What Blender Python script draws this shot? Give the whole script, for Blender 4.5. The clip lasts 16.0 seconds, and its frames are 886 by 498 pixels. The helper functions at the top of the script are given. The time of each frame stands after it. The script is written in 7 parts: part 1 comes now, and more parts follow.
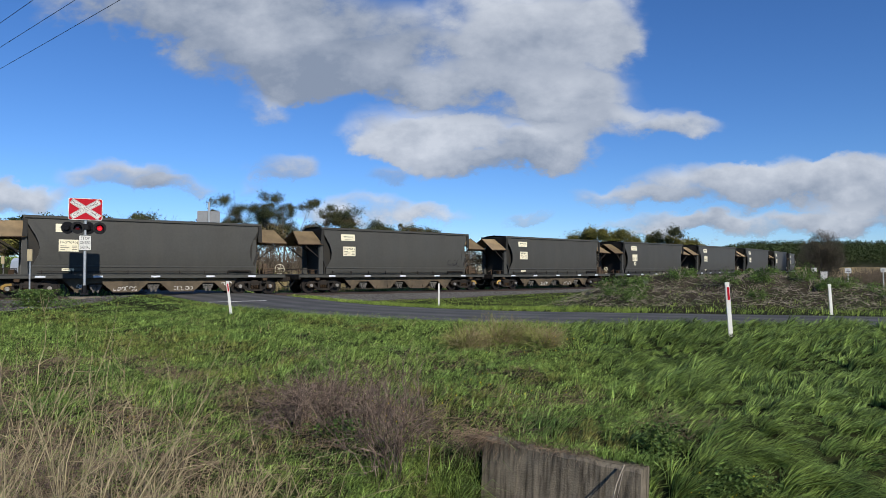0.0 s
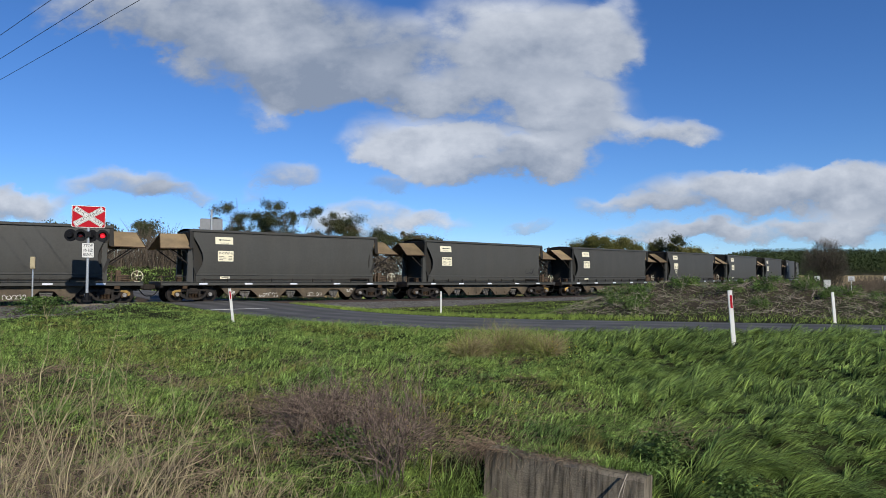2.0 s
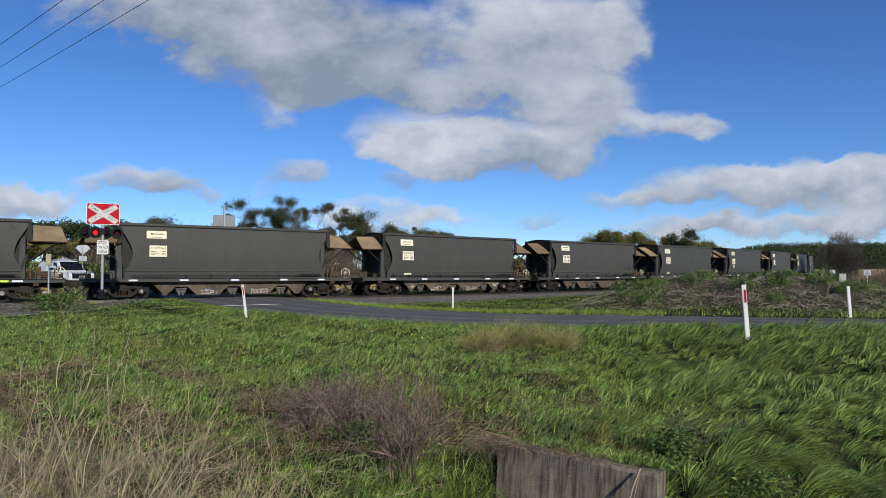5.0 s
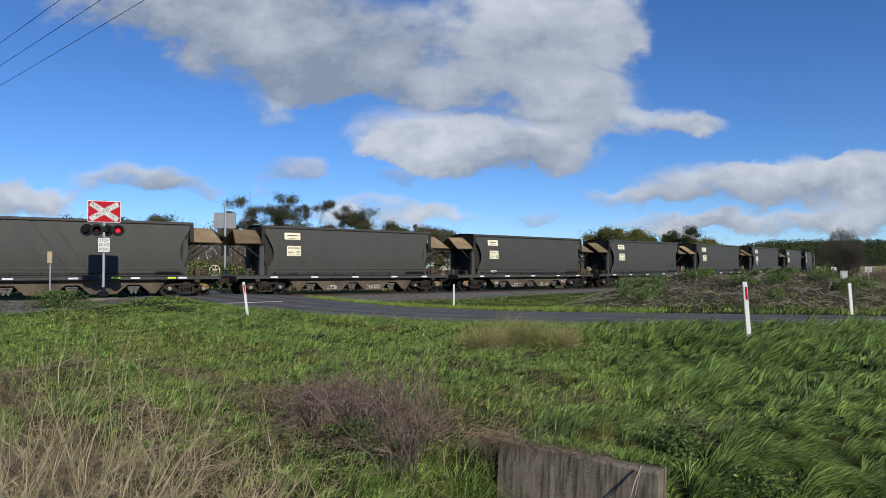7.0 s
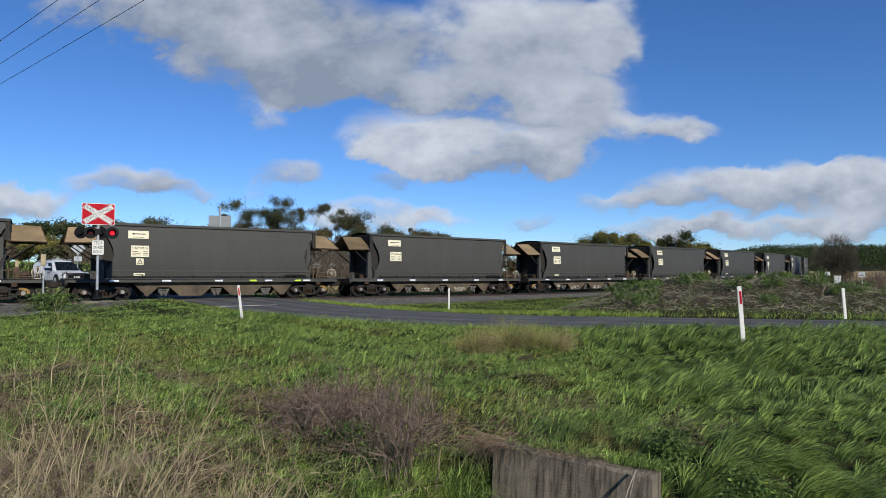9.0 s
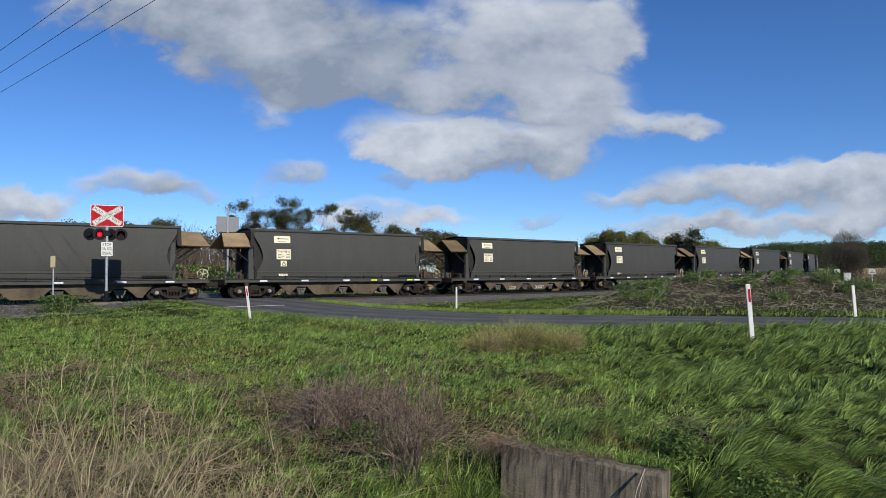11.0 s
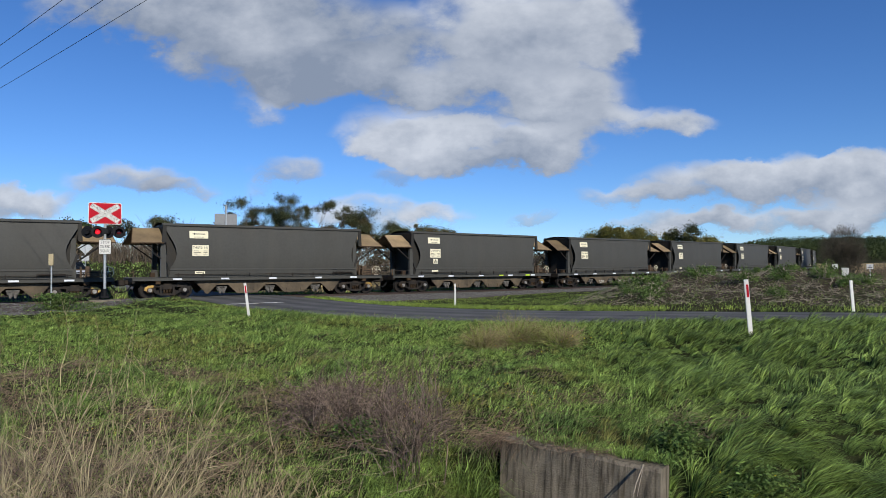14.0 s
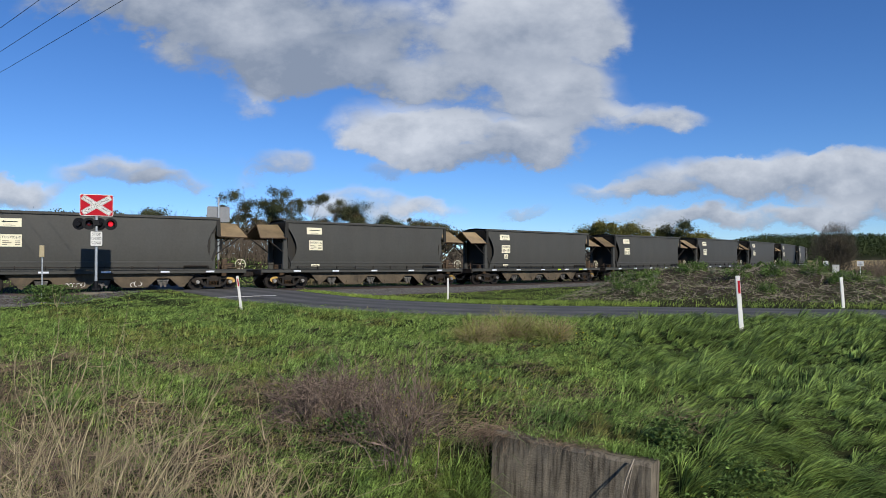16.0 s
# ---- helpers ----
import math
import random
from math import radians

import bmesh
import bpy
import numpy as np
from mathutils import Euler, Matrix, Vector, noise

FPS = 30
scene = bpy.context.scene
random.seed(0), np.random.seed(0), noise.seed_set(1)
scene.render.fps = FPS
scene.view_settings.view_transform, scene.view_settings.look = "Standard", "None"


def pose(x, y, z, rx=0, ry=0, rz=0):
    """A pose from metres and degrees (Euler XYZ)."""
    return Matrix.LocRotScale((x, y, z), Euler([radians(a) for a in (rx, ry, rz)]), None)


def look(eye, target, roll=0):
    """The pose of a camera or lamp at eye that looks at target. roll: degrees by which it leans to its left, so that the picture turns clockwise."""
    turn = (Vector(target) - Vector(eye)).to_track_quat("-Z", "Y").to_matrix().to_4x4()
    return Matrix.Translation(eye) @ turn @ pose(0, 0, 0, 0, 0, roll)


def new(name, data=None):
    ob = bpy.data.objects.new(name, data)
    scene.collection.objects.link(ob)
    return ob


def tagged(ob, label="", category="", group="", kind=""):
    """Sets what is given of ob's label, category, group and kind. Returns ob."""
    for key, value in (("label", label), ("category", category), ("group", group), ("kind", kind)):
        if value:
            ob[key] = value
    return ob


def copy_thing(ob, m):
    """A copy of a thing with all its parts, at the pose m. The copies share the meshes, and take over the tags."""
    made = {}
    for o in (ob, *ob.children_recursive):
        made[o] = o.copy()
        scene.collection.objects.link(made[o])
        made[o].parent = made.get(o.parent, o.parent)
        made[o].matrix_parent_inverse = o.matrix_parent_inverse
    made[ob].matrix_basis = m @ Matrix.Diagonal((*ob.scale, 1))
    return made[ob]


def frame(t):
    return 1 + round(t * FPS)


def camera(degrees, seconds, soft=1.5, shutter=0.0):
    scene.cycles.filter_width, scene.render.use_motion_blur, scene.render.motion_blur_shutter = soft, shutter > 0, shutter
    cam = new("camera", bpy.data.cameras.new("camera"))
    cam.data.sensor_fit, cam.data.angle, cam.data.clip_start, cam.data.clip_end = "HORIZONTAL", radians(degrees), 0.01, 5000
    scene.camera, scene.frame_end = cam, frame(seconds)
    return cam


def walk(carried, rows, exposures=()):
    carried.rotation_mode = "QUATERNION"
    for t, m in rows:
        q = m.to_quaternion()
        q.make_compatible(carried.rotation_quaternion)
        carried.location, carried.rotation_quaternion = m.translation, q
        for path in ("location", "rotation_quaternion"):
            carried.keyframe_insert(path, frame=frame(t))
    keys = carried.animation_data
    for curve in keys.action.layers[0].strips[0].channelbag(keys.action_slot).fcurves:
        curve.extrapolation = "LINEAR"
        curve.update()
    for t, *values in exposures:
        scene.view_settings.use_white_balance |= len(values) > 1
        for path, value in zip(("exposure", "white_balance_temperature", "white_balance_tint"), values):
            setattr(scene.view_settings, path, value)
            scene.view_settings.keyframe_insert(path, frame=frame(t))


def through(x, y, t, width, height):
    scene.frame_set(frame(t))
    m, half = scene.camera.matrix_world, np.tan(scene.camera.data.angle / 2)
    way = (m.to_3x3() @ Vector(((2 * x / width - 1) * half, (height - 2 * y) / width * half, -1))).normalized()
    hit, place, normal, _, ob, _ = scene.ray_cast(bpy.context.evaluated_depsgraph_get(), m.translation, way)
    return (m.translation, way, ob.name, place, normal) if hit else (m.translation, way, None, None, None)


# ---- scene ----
cam = camera(66.32, 16.0, soft=0.6)
EYE = (0.0, 0.0, 1.37)
TURNS = [
    (0, 91.720, 0.002, -0.001), (0.5, 91.986, 0.026, -0.231), (1, 92.250, 0.046, -0.333), (1.5, 92.417, 0.010, -0.234),
    (2, 92.380, -0.059, 0.187), (2.5, 92.256, -0.086, 0.614), (3, 92.164, -0.048, 0.886), (3.5, 92.113, 0.018, 1.092),
    (4, 92.168, 0.091, 1.092), (6.5, 91.660, 0.245, 1.303), (7, 91.764, 0.203, 1.263), (7.5, 91.825, 0.146, 1.053),
    (8, 91.926, 0.034, 0.799), (8.5, 92.077, -0.022, 0.738), (9, 92.076, 0.040, 0.854), (11.5, 91.987, 0.479, 1.602),
    (12, 91.880, 0.674, 1.645), (12.5, 91.813, 0.743, 1.700), (13, 91.813, 0.743, 1.700), (13.5, 91.776, 0.659, 1.578),
    (14, 91.735, 0.575, 1.350), (14.5, 91.654, 0.511, 1.034), (15, 91.463, 0.422, 0.775), (15.5, 91.357, 0.319, 0.746),
    (16, 91.252, 0.199, 0.762)]
walk(cam, [(t, pose(*EYE, rx, ry, rz)) for t, rx, ry, rz in TURNS])

# ---- light ----
SUN_EL, SUN_AZ = radians(30), radians(152)   # azimuth of the sun, clockwise from +y
world = bpy.data.worlds.new("sky")
scene.world = world
world.use_nodes = True
wn, wl = world.node_tree.nodes, world.node_tree.links
sky = wn.new("ShaderNodeTexSky")
sky.sky_type, sky.sun_disc = "NISHITA", False
sky.sun_elevation, sky.sun_rotation = SUN_EL, SUN_AZ
sky.altitude, sky.air_density, sky.dust_density, sky.ozone_density = 1700, 1.0, 0.0, 4.0
deep = wn.new("ShaderNodeHueSaturation")      # the deep blue of a clear sky after rain
deep.inputs["Saturation"].default_value, deep.inputs["Value"].default_value = 1.12, 0.92
wl.new(sky.outputs[0], deep.inputs["Color"])
blue = wn.new("ShaderNodeMix")
blue.data_type, blue.blend_type = "RGBA", "MULTIPLY"
blue.inputs[0].default_value, blue.inputs[7].default_value = 1.0, (0.78, 0.93, 1.17, 1)
wl.new(deep.outputs[0], blue.inputs[6])
wl.new(blue.outputs[2], wn["Background"].inputs[0])
wn["Background"].inputs[1].default_value = 0.128
sun = new("sun", bpy.data.lights.new("sun", "SUN"))
sun.data.energy, sun.data.angle, sun.data.color = 5.2, radians(0.55), (1.0, 0.955, 0.88)
away = Vector((math.sin(SUN_AZ) * math.cos(SUN_EL), math.cos(SUN_AZ) * math.cos(SUN_EL), math.sin(SUN_EL)))
sun.matrix_world = look(away * 200, (0, 0, 0))
scene.view_settings.exposure = -0.2

# ---- materials ----
def material(name, color, rough=0.6, metal=0.0, spots=None, scale=4.0, amount=0.5, fine=60.0, bump=0.15, depth=0.01, vary=0.0, island=0.0, grain=0.0):
    """Two scales of noise between color and spots, with fine relief. vary: brightness by object; island: by piece; grain: by tuft."""
    m = bpy.data.materials.new(name)
    m.use_nodes = True
    n, k = m.node_tree.nodes, m.node_tree.links
    b = n["Principled BSDF"]
    b.inputs["Roughness"].default_value, b.inputs["Metallic"].default_value = rough, metal
    b.inputs["Specular IOR Level"].default_value = 0.5 if rough < 0.5 else 0.14 if rough < 0.75 else 0.04
    tc = n.new("ShaderNodeTexCoord")
    big, small = n.new("ShaderNodeTexNoise"), n.new("ShaderNodeTexNoise")
    for tex, s, d in ((big, scale, 6), (small, fine, 4)):
        tex.inputs["Scale"].default_value, tex.inputs["Detail"].default_value = s, d
        tex.inputs["Roughness"].default_value = 0.62
        k.new(tc.outputs["Object"], tex.inputs["Vector"])
    ramp = n.new("ShaderNodeMapRange")
    ramp.inputs["From Min"].default_value, ramp.inputs["From Max"].default_value = 0.38, 0.68
    ramp.inputs["To Max"].default_value = amount
    k.new(big.outputs["Fac"], ramp.inputs["Value"])
    mix = n.new("ShaderNodeMix")
    mix.data_type = "RGBA"
    mix.inputs[6].default_value = (*color, 1)
    mix.inputs[7].default_value = (*(spots or [c * 0.6 for c in color]), 1)
    k.new(ramp.outputs[0], mix.inputs[0])
    speck = n.new("ShaderNodeMapRange")
    speck.inputs["To Min"].default_value, speck.inputs["To Max"].default_value = 0.82, 1.18
    if grain:      # tufts that differ in tone
        speck.inputs["From Min"].default_value, speck.inputs["From Max"].default_value = 0.3, 0.7
        speck.inputs["To Min"].default_value, speck.inputs["To Max"].default_value = 1 - grain, 1 + grain
    k.new(small.outputs["Fac"], speck.inputs["Value"])
    hsv = n.new("ShaderNodeHueSaturation")
    k.new(mix.outputs[2], hsv.inputs["Color"])
    value = speck.outputs[0]
    for node, way, width in (("ShaderNodeObjectInfo", "Random", vary), ("ShaderNodeNewGeometry", "Random Per Island", island)):
        if width:
            src, r, mul = n.new(node), n.new("ShaderNodeMapRange"), n.new("ShaderNodeMath")
            r.inputs["To Min"].default_value, r.inputs["To Max"].default_value = 1 - width, 1 + width
            mul.operation = "MULTIPLY"
            k.new(src.outputs[way], r.inputs["Value"])
            k.new(r.outputs[0], mul.inputs[0])
            k.new(value, mul.inputs[1])
            value = mul.outputs[0]
    k.new(value, hsv.inputs["Value"])
    k.new(hsv.outputs[0], b.inputs["Base Color"])
    if bump:
        bp = n.new("ShaderNodeBump")
        bp.inputs["Strength"].default_value, bp.inputs["Distance"].default_value = bump, depth
        k.new(small.outputs["Fac"], bp.inputs["Height"])
        k.new(bp.outputs[0], b.inputs["Normal"])
    return m


def glow(name, color, strength):
    m = material(name, color, 0.3)
    b = m.node_tree.nodes["Principled BSDF"]
    b.inputs["Emission Color"].default_value, b.inputs["Emission Strength"].default_value = (*color, 1), strength
    return m


def foliage(name, color, other, patch=0.6, through=0.35, island=0.35, rough=0.55):
    """Leaves and blades: two tones by patch and by blade, and some light passing through."""
    m = material(name, color, rough, 0, other, patch, 0.85, 4.5, 0, island=island, grain=0.55)
    n, k = m.node_tree.nodes, m.node_tree.links
    b, out = n["Principled BSDF"], n["Material Output"]
    tr, mix = n.new("ShaderNodeBsdfTranslucent"), n.new("ShaderNodeMixShader")
    mix.inputs[0].default_value = through
    k.new(b.inputs["Base Color"].links[0].from_socket, tr.inputs[0])
    k.new(b.outputs[0], mix.inputs[1])
    k.new(tr.outputs[0], mix.inputs[2])
    k.new(mix.outputs[0], out.inputs[0])
    return m


def streaked(name, color, stain):
    """Old concrete: a rough grey-brown face with dark stains that run down it."""
    m = material(name, color, 0.92, 0, [c * 0.55 for c in color], 5, 0.8, 55, 0.7, 0.012)
    n, k = m.node_tree.nodes, m.node_tree.links
    b = n["Principled BSDF"]
    src = b.inputs["Base Color"].links[0].from_socket
    tc, mp, tex, rng, mix = n.new("ShaderNodeTexCoord"), n.new("ShaderNodeMapping"), n.new("ShaderNodeTexNoise"), n.new("ShaderNodeMapRange"), n.new("ShaderNodeMix")
    mp.inputs["Scale"].default_value = (26, 26, 2.2)
    tex.inputs["Scale"].default_value, tex.inputs["Detail"].default_value = 1.0, 7
    rng.inputs["From Min"].default_value, rng.inputs["From Max"].default_value = 0.46, 0.78
    mix.data_type = "RGBA"
    mix.inputs[7].default_value = (*stain, 1)
    k.new(tc.outputs["Object"], mp.inputs[0])
    k.new(mp.outputs[0], tex.inputs["Vector"])
    k.new(tex.outputs["Fac"], rng.inputs["Value"])
    k.new(rng.outputs[0], mix.inputs[0])
    k.new(src, mix.inputs[6])
    k.new(mix.outputs[2], b.inputs["Base Color"])
    return m


M = {
    "wagon": material("grey_wagon_paint", (0.062, 0.061, 0.054), 0.60, 0, (0.053, 0.050, 0.042), 0.5, 0.6, 9, 0.05, 0.01, 0.06),
    "wagon_dark": material("dark_wagon_steel", (0.027, 0.026, 0.023), 0.6, 0, (0.038, 0.031, 0.022), 1.5, 0.6, 30),
    "hood": material("dusty_hood_sheet", (0.30, 0.215, 0.115), 0.75, 0, (0.17, 0.125, 0.075), 0.7, 0.95, 20, 0.1, 0.01, 0.4),
    "skirt": material("dusty_skirt_plate", (0.120, 0.093, 0.062), 0.8, 0, (0.045, 0.038, 0.030), 1.6, 0.8, 30),
    "iron": material("greasy_black_iron", (0.018, 0.016, 0.014), 0.6, 0.1, (0.05, 0.036, 0.024), 3, 0.6, 40),
    "wheel": material("wheel_steel", (0.022, 0.019, 0.017), 0.55, 0.3, (0.035, 0.027, 0.02), 5, 0.6),
    "cap": material("worn_axle_cap", (0.34, 0.32, 0.29), 0.5, 0.4, (0.15, 0.12, 0.09), 9, 0.7),
    "gear": material("dusty_grey_gear", (0.15, 0.14, 0.125), 0.8, 0, (0.06, 0.05, 0.04), 6, 0.8),
    "brake": material("brown_brake_gear", (0.12, 0.082, 0.052), 0.85, 0, (0.045, 0.034, 0.026), 5, 0.8),
    "rail": material("rusty_rail", (0.11, 0.075, 0.055), 0.45, 0.7, (0.07, 0.05, 0.04), 6, 0.6),
    "rust": material("rusty_iron", (0.075, 0.048, 0.028), 0.8, 0.1, (0.035, 0.025, 0.018), 5, 0.7),
    "ochre": material("ochre_paint", (0.42, 0.26, 0.07), 0.7, 0, (0.2, 0.13, 0.05), 5, 0.7, vary=0.4),
    "stone": material("crushed_basalt", (0.16, 0.152, 0.142), 0.95, 0, (0.085, 0.075, 0.066), 3, 0.8, 30, 0.3, island=0.5),
    "strip": material("white_reflector", (0.66, 0.68, 0.70), 0.35, 0, (0.5, 0.5, 0.5), 6, 0.5, bump=0.02),
    "hivis": material("yellow_reflector", (0.55, 0.75, 0.04), 0.35, bump=0.02),
    "spray": material("white_spray", (0.62, 0.60, 0.55), 0.8, 0, (0.4, 0.37, 0.3), 9, 0.7, bump=0),
    "brown_ink": material("faded_ink", (0.16, 0.135, 0.095), 0.7, bump=0),
    "cream": material("cream_plate", (0.76, 0.70, 0.50), 0.6, 0, (0.64, 0.56, 0.38), 4, 0.5, 60, 0.05),
    "white": material("white_paint", (0.64, 0.62, 0.56), 0.5, 0, (0.62, 0.6, 0.54), 5, 0.5, 50, 0.05),
    "ink": material("black_ink", (0.02, 0.02, 0.02), 0.6, bump=0),
    "red": material("red_sheeting", (0.42, 0.004, 0.014), 0.6, 0, (0.30, 0.004, 0.011), 3, 0.4, bump=0.03),
    "galv": material("galvanised_steel", (0.46, 0.47, 0.46), 0.45, 0.6, (0.36, 0.37, 0.37), 8, 0.6),
    "black": material("matt_black_sheet", (0.008, 0.008, 0.009), 0.55, bump=0.03),
    "back_grey": material("grey_sheet_back", (0.22, 0.225, 0.225), 0.6, 0.2, (0.17, 0.175, 0.175), 6, 0.5),
    "asphalt": material("asphalt", (0.118, 0.113, 0.102), 0.74, 0, (0.070, 0.067, 0.060), 0.7, 0.9, 14, 0.5, 0.02),
    "ballast": material("basalt_ballast", (0.105, 0.10, 0.094), 0.95, 0, (0.075, 0.068, 0.06), 2, 0.8, 18, 0.9, 0.06, island=0.35),
    "concrete": streaked("stained_concrete", (0.225, 0.190, 0.140), (0.035, 0.028, 0.021)),
    "bark": material("grey_bark", (0.16, 0.135, 0.11), 0.9, 0, (0.08, 0.065, 0.05), 6, 0.8, 30),
    "gum": material("gum_leaf", (0.050, 0.062, 0.028), 0.65, 0, (0.085, 0.075, 0.03), 0.4, 0.8, bump=0, island=0.4),
    "pine": material("pine_foliage", (0.030, 0.046, 0.020), 0.8, 0, (0.070, 0.082, 0.028), 0.03, 0.8, 0.4, 0, island=0.35),
    "lens_red": glow("lit_red_lens", (0.85, 0.015, 0.03), 0.9),
    "lens_dark": material("dark_red_lens", (0.10, 0.01, 0.012), 0.15, bump=0),
    "tan_box": material("tan_case_paint", (0.40, 0.33, 0.20), 0.6, 0, (0.3, 0.24, 0.14), 5, 0.6),
    "car_white": material("white_car_paint", (0.62, 0.62, 0.61), 0.3, 0, (0.55, 0.55, 0.54), 1.5, 0.4, 60, 0.0),
    "glass": material("dark_window_glass", (0.02, 0.025, 0.03), 0.08, bump=0),
    "tyre": material("black_tyre", (0.02, 0.02, 0.02), 0.85, 0, (0.035, 0.032, 0.03), 8, 0.6),
    "lamp_glass": material("clear_lamp_lens", (0.75, 0.77, 0.8), 0.1, 0.3, bump=0),
    "tail_red": material("red_lamp_lens", (0.5, 0.02, 0.02), 0.2, bump=0),
    "shed": material("pale_green_sheet", (0.42, 0.47, 0.40), 0.6, 0, (0.32, 0.36, 0.31), 0.3, 0.6, 4),
    "wire": material("dark_wire", (0.03, 0.03, 0.032), 0.5, bump=0),
    "straw_field": material("straw_field", (0.32, 0.235, 0.115), 0.95, 0, (0.22, 0.19, 0.09), 0.02, 0.6, 0.6, 0.2),
    "gum_dry": material("olive_gum_leaf", (0.085, 0.072, 0.032), 0.65, 0, (0.12, 0.08, 0.035), 0.4, 0.8, bump=0, island=0.4),
    "wattle": material("wattle_leaf", (0.165, 0.145, 0.035), 0.65, 0, (0.075, 0.085, 0.028), 0.5, 0.9, bump=0, island=0.4),
    "twig_haze": material("grey_twigs", (0.105, 0.088, 0.068), 0.85, 0, (0.05, 0.048, 0.03), 0.6, 0.8, bump=0, island=0.4),
    "scrub": material("dry_scrub", (0.135, 0.108, 0.078), 0.9, 0, (0.08, 0.062, 0.045), 0.5, 0.8, bump=0, island=0.4),
    "straw": material("straw", (0.34, 0.27, 0.14), 0.85, 0, (0.24, 0.20, 0.10), 0.8, 0.8, bump=0, island=0.35),
    "grass": foliage("bright_grass", (0.275, 0.375, 0.090), (0.135, 0.220, 0.066), 0.7, 0.12, 0.85, 0.76),
    "grass_verge": foliage("yellowish_verge_grass", (0.29, 0.37, 0.07), (0.17, 0.26, 0.055), 0.8, 0.25, 0.5),
    "grass_dull": foliage("olive_grass", (0.215, 0.265, 0.064), (0.27, 0.245, 0.082), 0.7, 0.15, 0.7, 0.76),
    "grass_lush": foliage("lush_grass", (0.200, 0.275, 0.064), (0.095, 0.150, 0.042), 2.6, 0.12, 0.9, 0.6),
    "weed": foliage("weed_leaf", (0.155, 0.245, 0.054), (0.215, 0.270, 0.062), 1.2, 0.12, 0.8, 0.8),
    "mallow": foliage("mallow_leaf", (0.085, 0.140, 0.038), (0.125, 0.170, 0.045), 1.2, 0.1, 0.7, 0.8),
    "thatch": material("dead_thatch", (0.26, 0.19, 0.125), 0.9, 0, (0.12, 0.085, 0.06), 1.5, 0.8, bump=0, island=0.4),
    "twig": material("dead_twig", (0.215, 0.160, 0.122), 0.9, 0, (0.10, 0.072, 0.056), 3, 0.8, bump=0, island=0.65),
    "dry_grass": material("dry_grass", (0.33, 0.25, 0.155), 0.85, 0, (0.17, 0.125, 0.085), 1.5, 0.8, bump=0, island=0.4),
    "stalk": material("yellow_stalk", (0.47, 0.39, 0.22), 0.8, 0, (0.28, 0.22, 0.13), 1.5, 0.7, bump=0, island=0.3),
    "pale_stick": material("pale_stick", (0.34, 0.29, 0.22), 0.9, 0, (0.22, 0.18, 0.14), 2, 0.8, bump=0, island=0.3),
    "sage": material("sage_stalk", (0.20, 0.22, 0.14), 0.9, bump=0, island=0.3),
    "flower": material("yellow_petal", (0.70, 0.52, 0.02), 0.7, bump=0, island=0.2),
    # Very dark green: the shade between the grass blades is put into this colour.
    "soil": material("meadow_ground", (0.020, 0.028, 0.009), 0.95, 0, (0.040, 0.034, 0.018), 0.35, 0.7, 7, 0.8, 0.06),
}


def rain_streaks(m, scale, stain, most):
    """Dusty runs down a painted side."""
    n, k = m.node_tree.nodes, m.node_tree.links
    b = n["Principled BSDF"]
    src = b.inputs["Base Color"].links[0].from_socket
    tc, mp, tex, rng, mix = n.new("ShaderNodeTexCoord"), n.new("ShaderNodeMapping"), n.new("ShaderNodeTexNoise"), n.new("ShaderNodeMapRange"), n.new("ShaderNodeMix")
    mp.inputs["Scale"].default_value = scale
    tex.inputs["Scale"].default_value, tex.inputs["Detail"].default_value = 1.0, 8
    rng.inputs["From Min"].default_value, rng.inputs["From Max"].default_value, rng.inputs["To Max"].default_value = 0.44, 0.74, most
    mix.data_type = "RGBA"
    mix.inputs[7].default_value = (*stain, 1)
    k.new(tc.outputs["Object"], mp.inputs[0])
    k.new(mp.outputs[0], tex.inputs["Vector"])
    k.new(tex.outputs["Fac"], rng.inputs["Value"])
    k.new(rng.outputs[0], mix.inputs[0])
    k.new(src, mix.inputs[6])
    k.new(mix.outputs[2], b.inputs["Base Color"])


rain_streaks(M["wagon"], (2.6, 2.6, 0.25), (0.080, 0.074, 0.061), 0.35)
M["wagon"].node_tree.nodes["Principled BSDF"].inputs["Sheen Weight"].default_value = 0.12      # road dust
M["wagon"].node_tree.nodes["Principled BSDF"].inputs["Sheen Roughness"].default_value = 0.4
rain_streaks(M["skirt"], (3.0, 3.0, 0.8), (0.13, 0.10, 0.066), 0.6)


def bare_earth(m):
    """Brown earth and gravel where the ground's own attribute says so."""
    n, k = m.node_tree.nodes, m.node_tree.links
    b = n["Principled BSDF"]
    src = b.inputs["Base Color"].links[0].from_socket
    at, mix, tex, two = n.new("ShaderNodeAttribute"), n.new("ShaderNodeMix"), n.new("ShaderNodeTexNoise"), n.new("ShaderNodeMix")
    at.attribute_name = "bare"
    tex.inputs["Scale"].default_value, tex.inputs["Detail"].default_value = 3.0, 8
    for q in (mix, two):
        q.data_type = "RGBA"
    two.inputs[6].default_value, two.inputs[7].default_value = (0.026, 0.020, 0.015, 1), (0.120, 0.092, 0.068, 1)
    k.new(tex.outputs["Fac"], two.inputs[0])
    k.new(at.outputs["Fac"], mix.inputs[0])
    k.new(src, mix.inputs[6])
    k.new(two.outputs[2], mix.inputs[7])
    k.new(mix.outputs[2], b.inputs["Base Color"])


bare_earth(M["soil"])


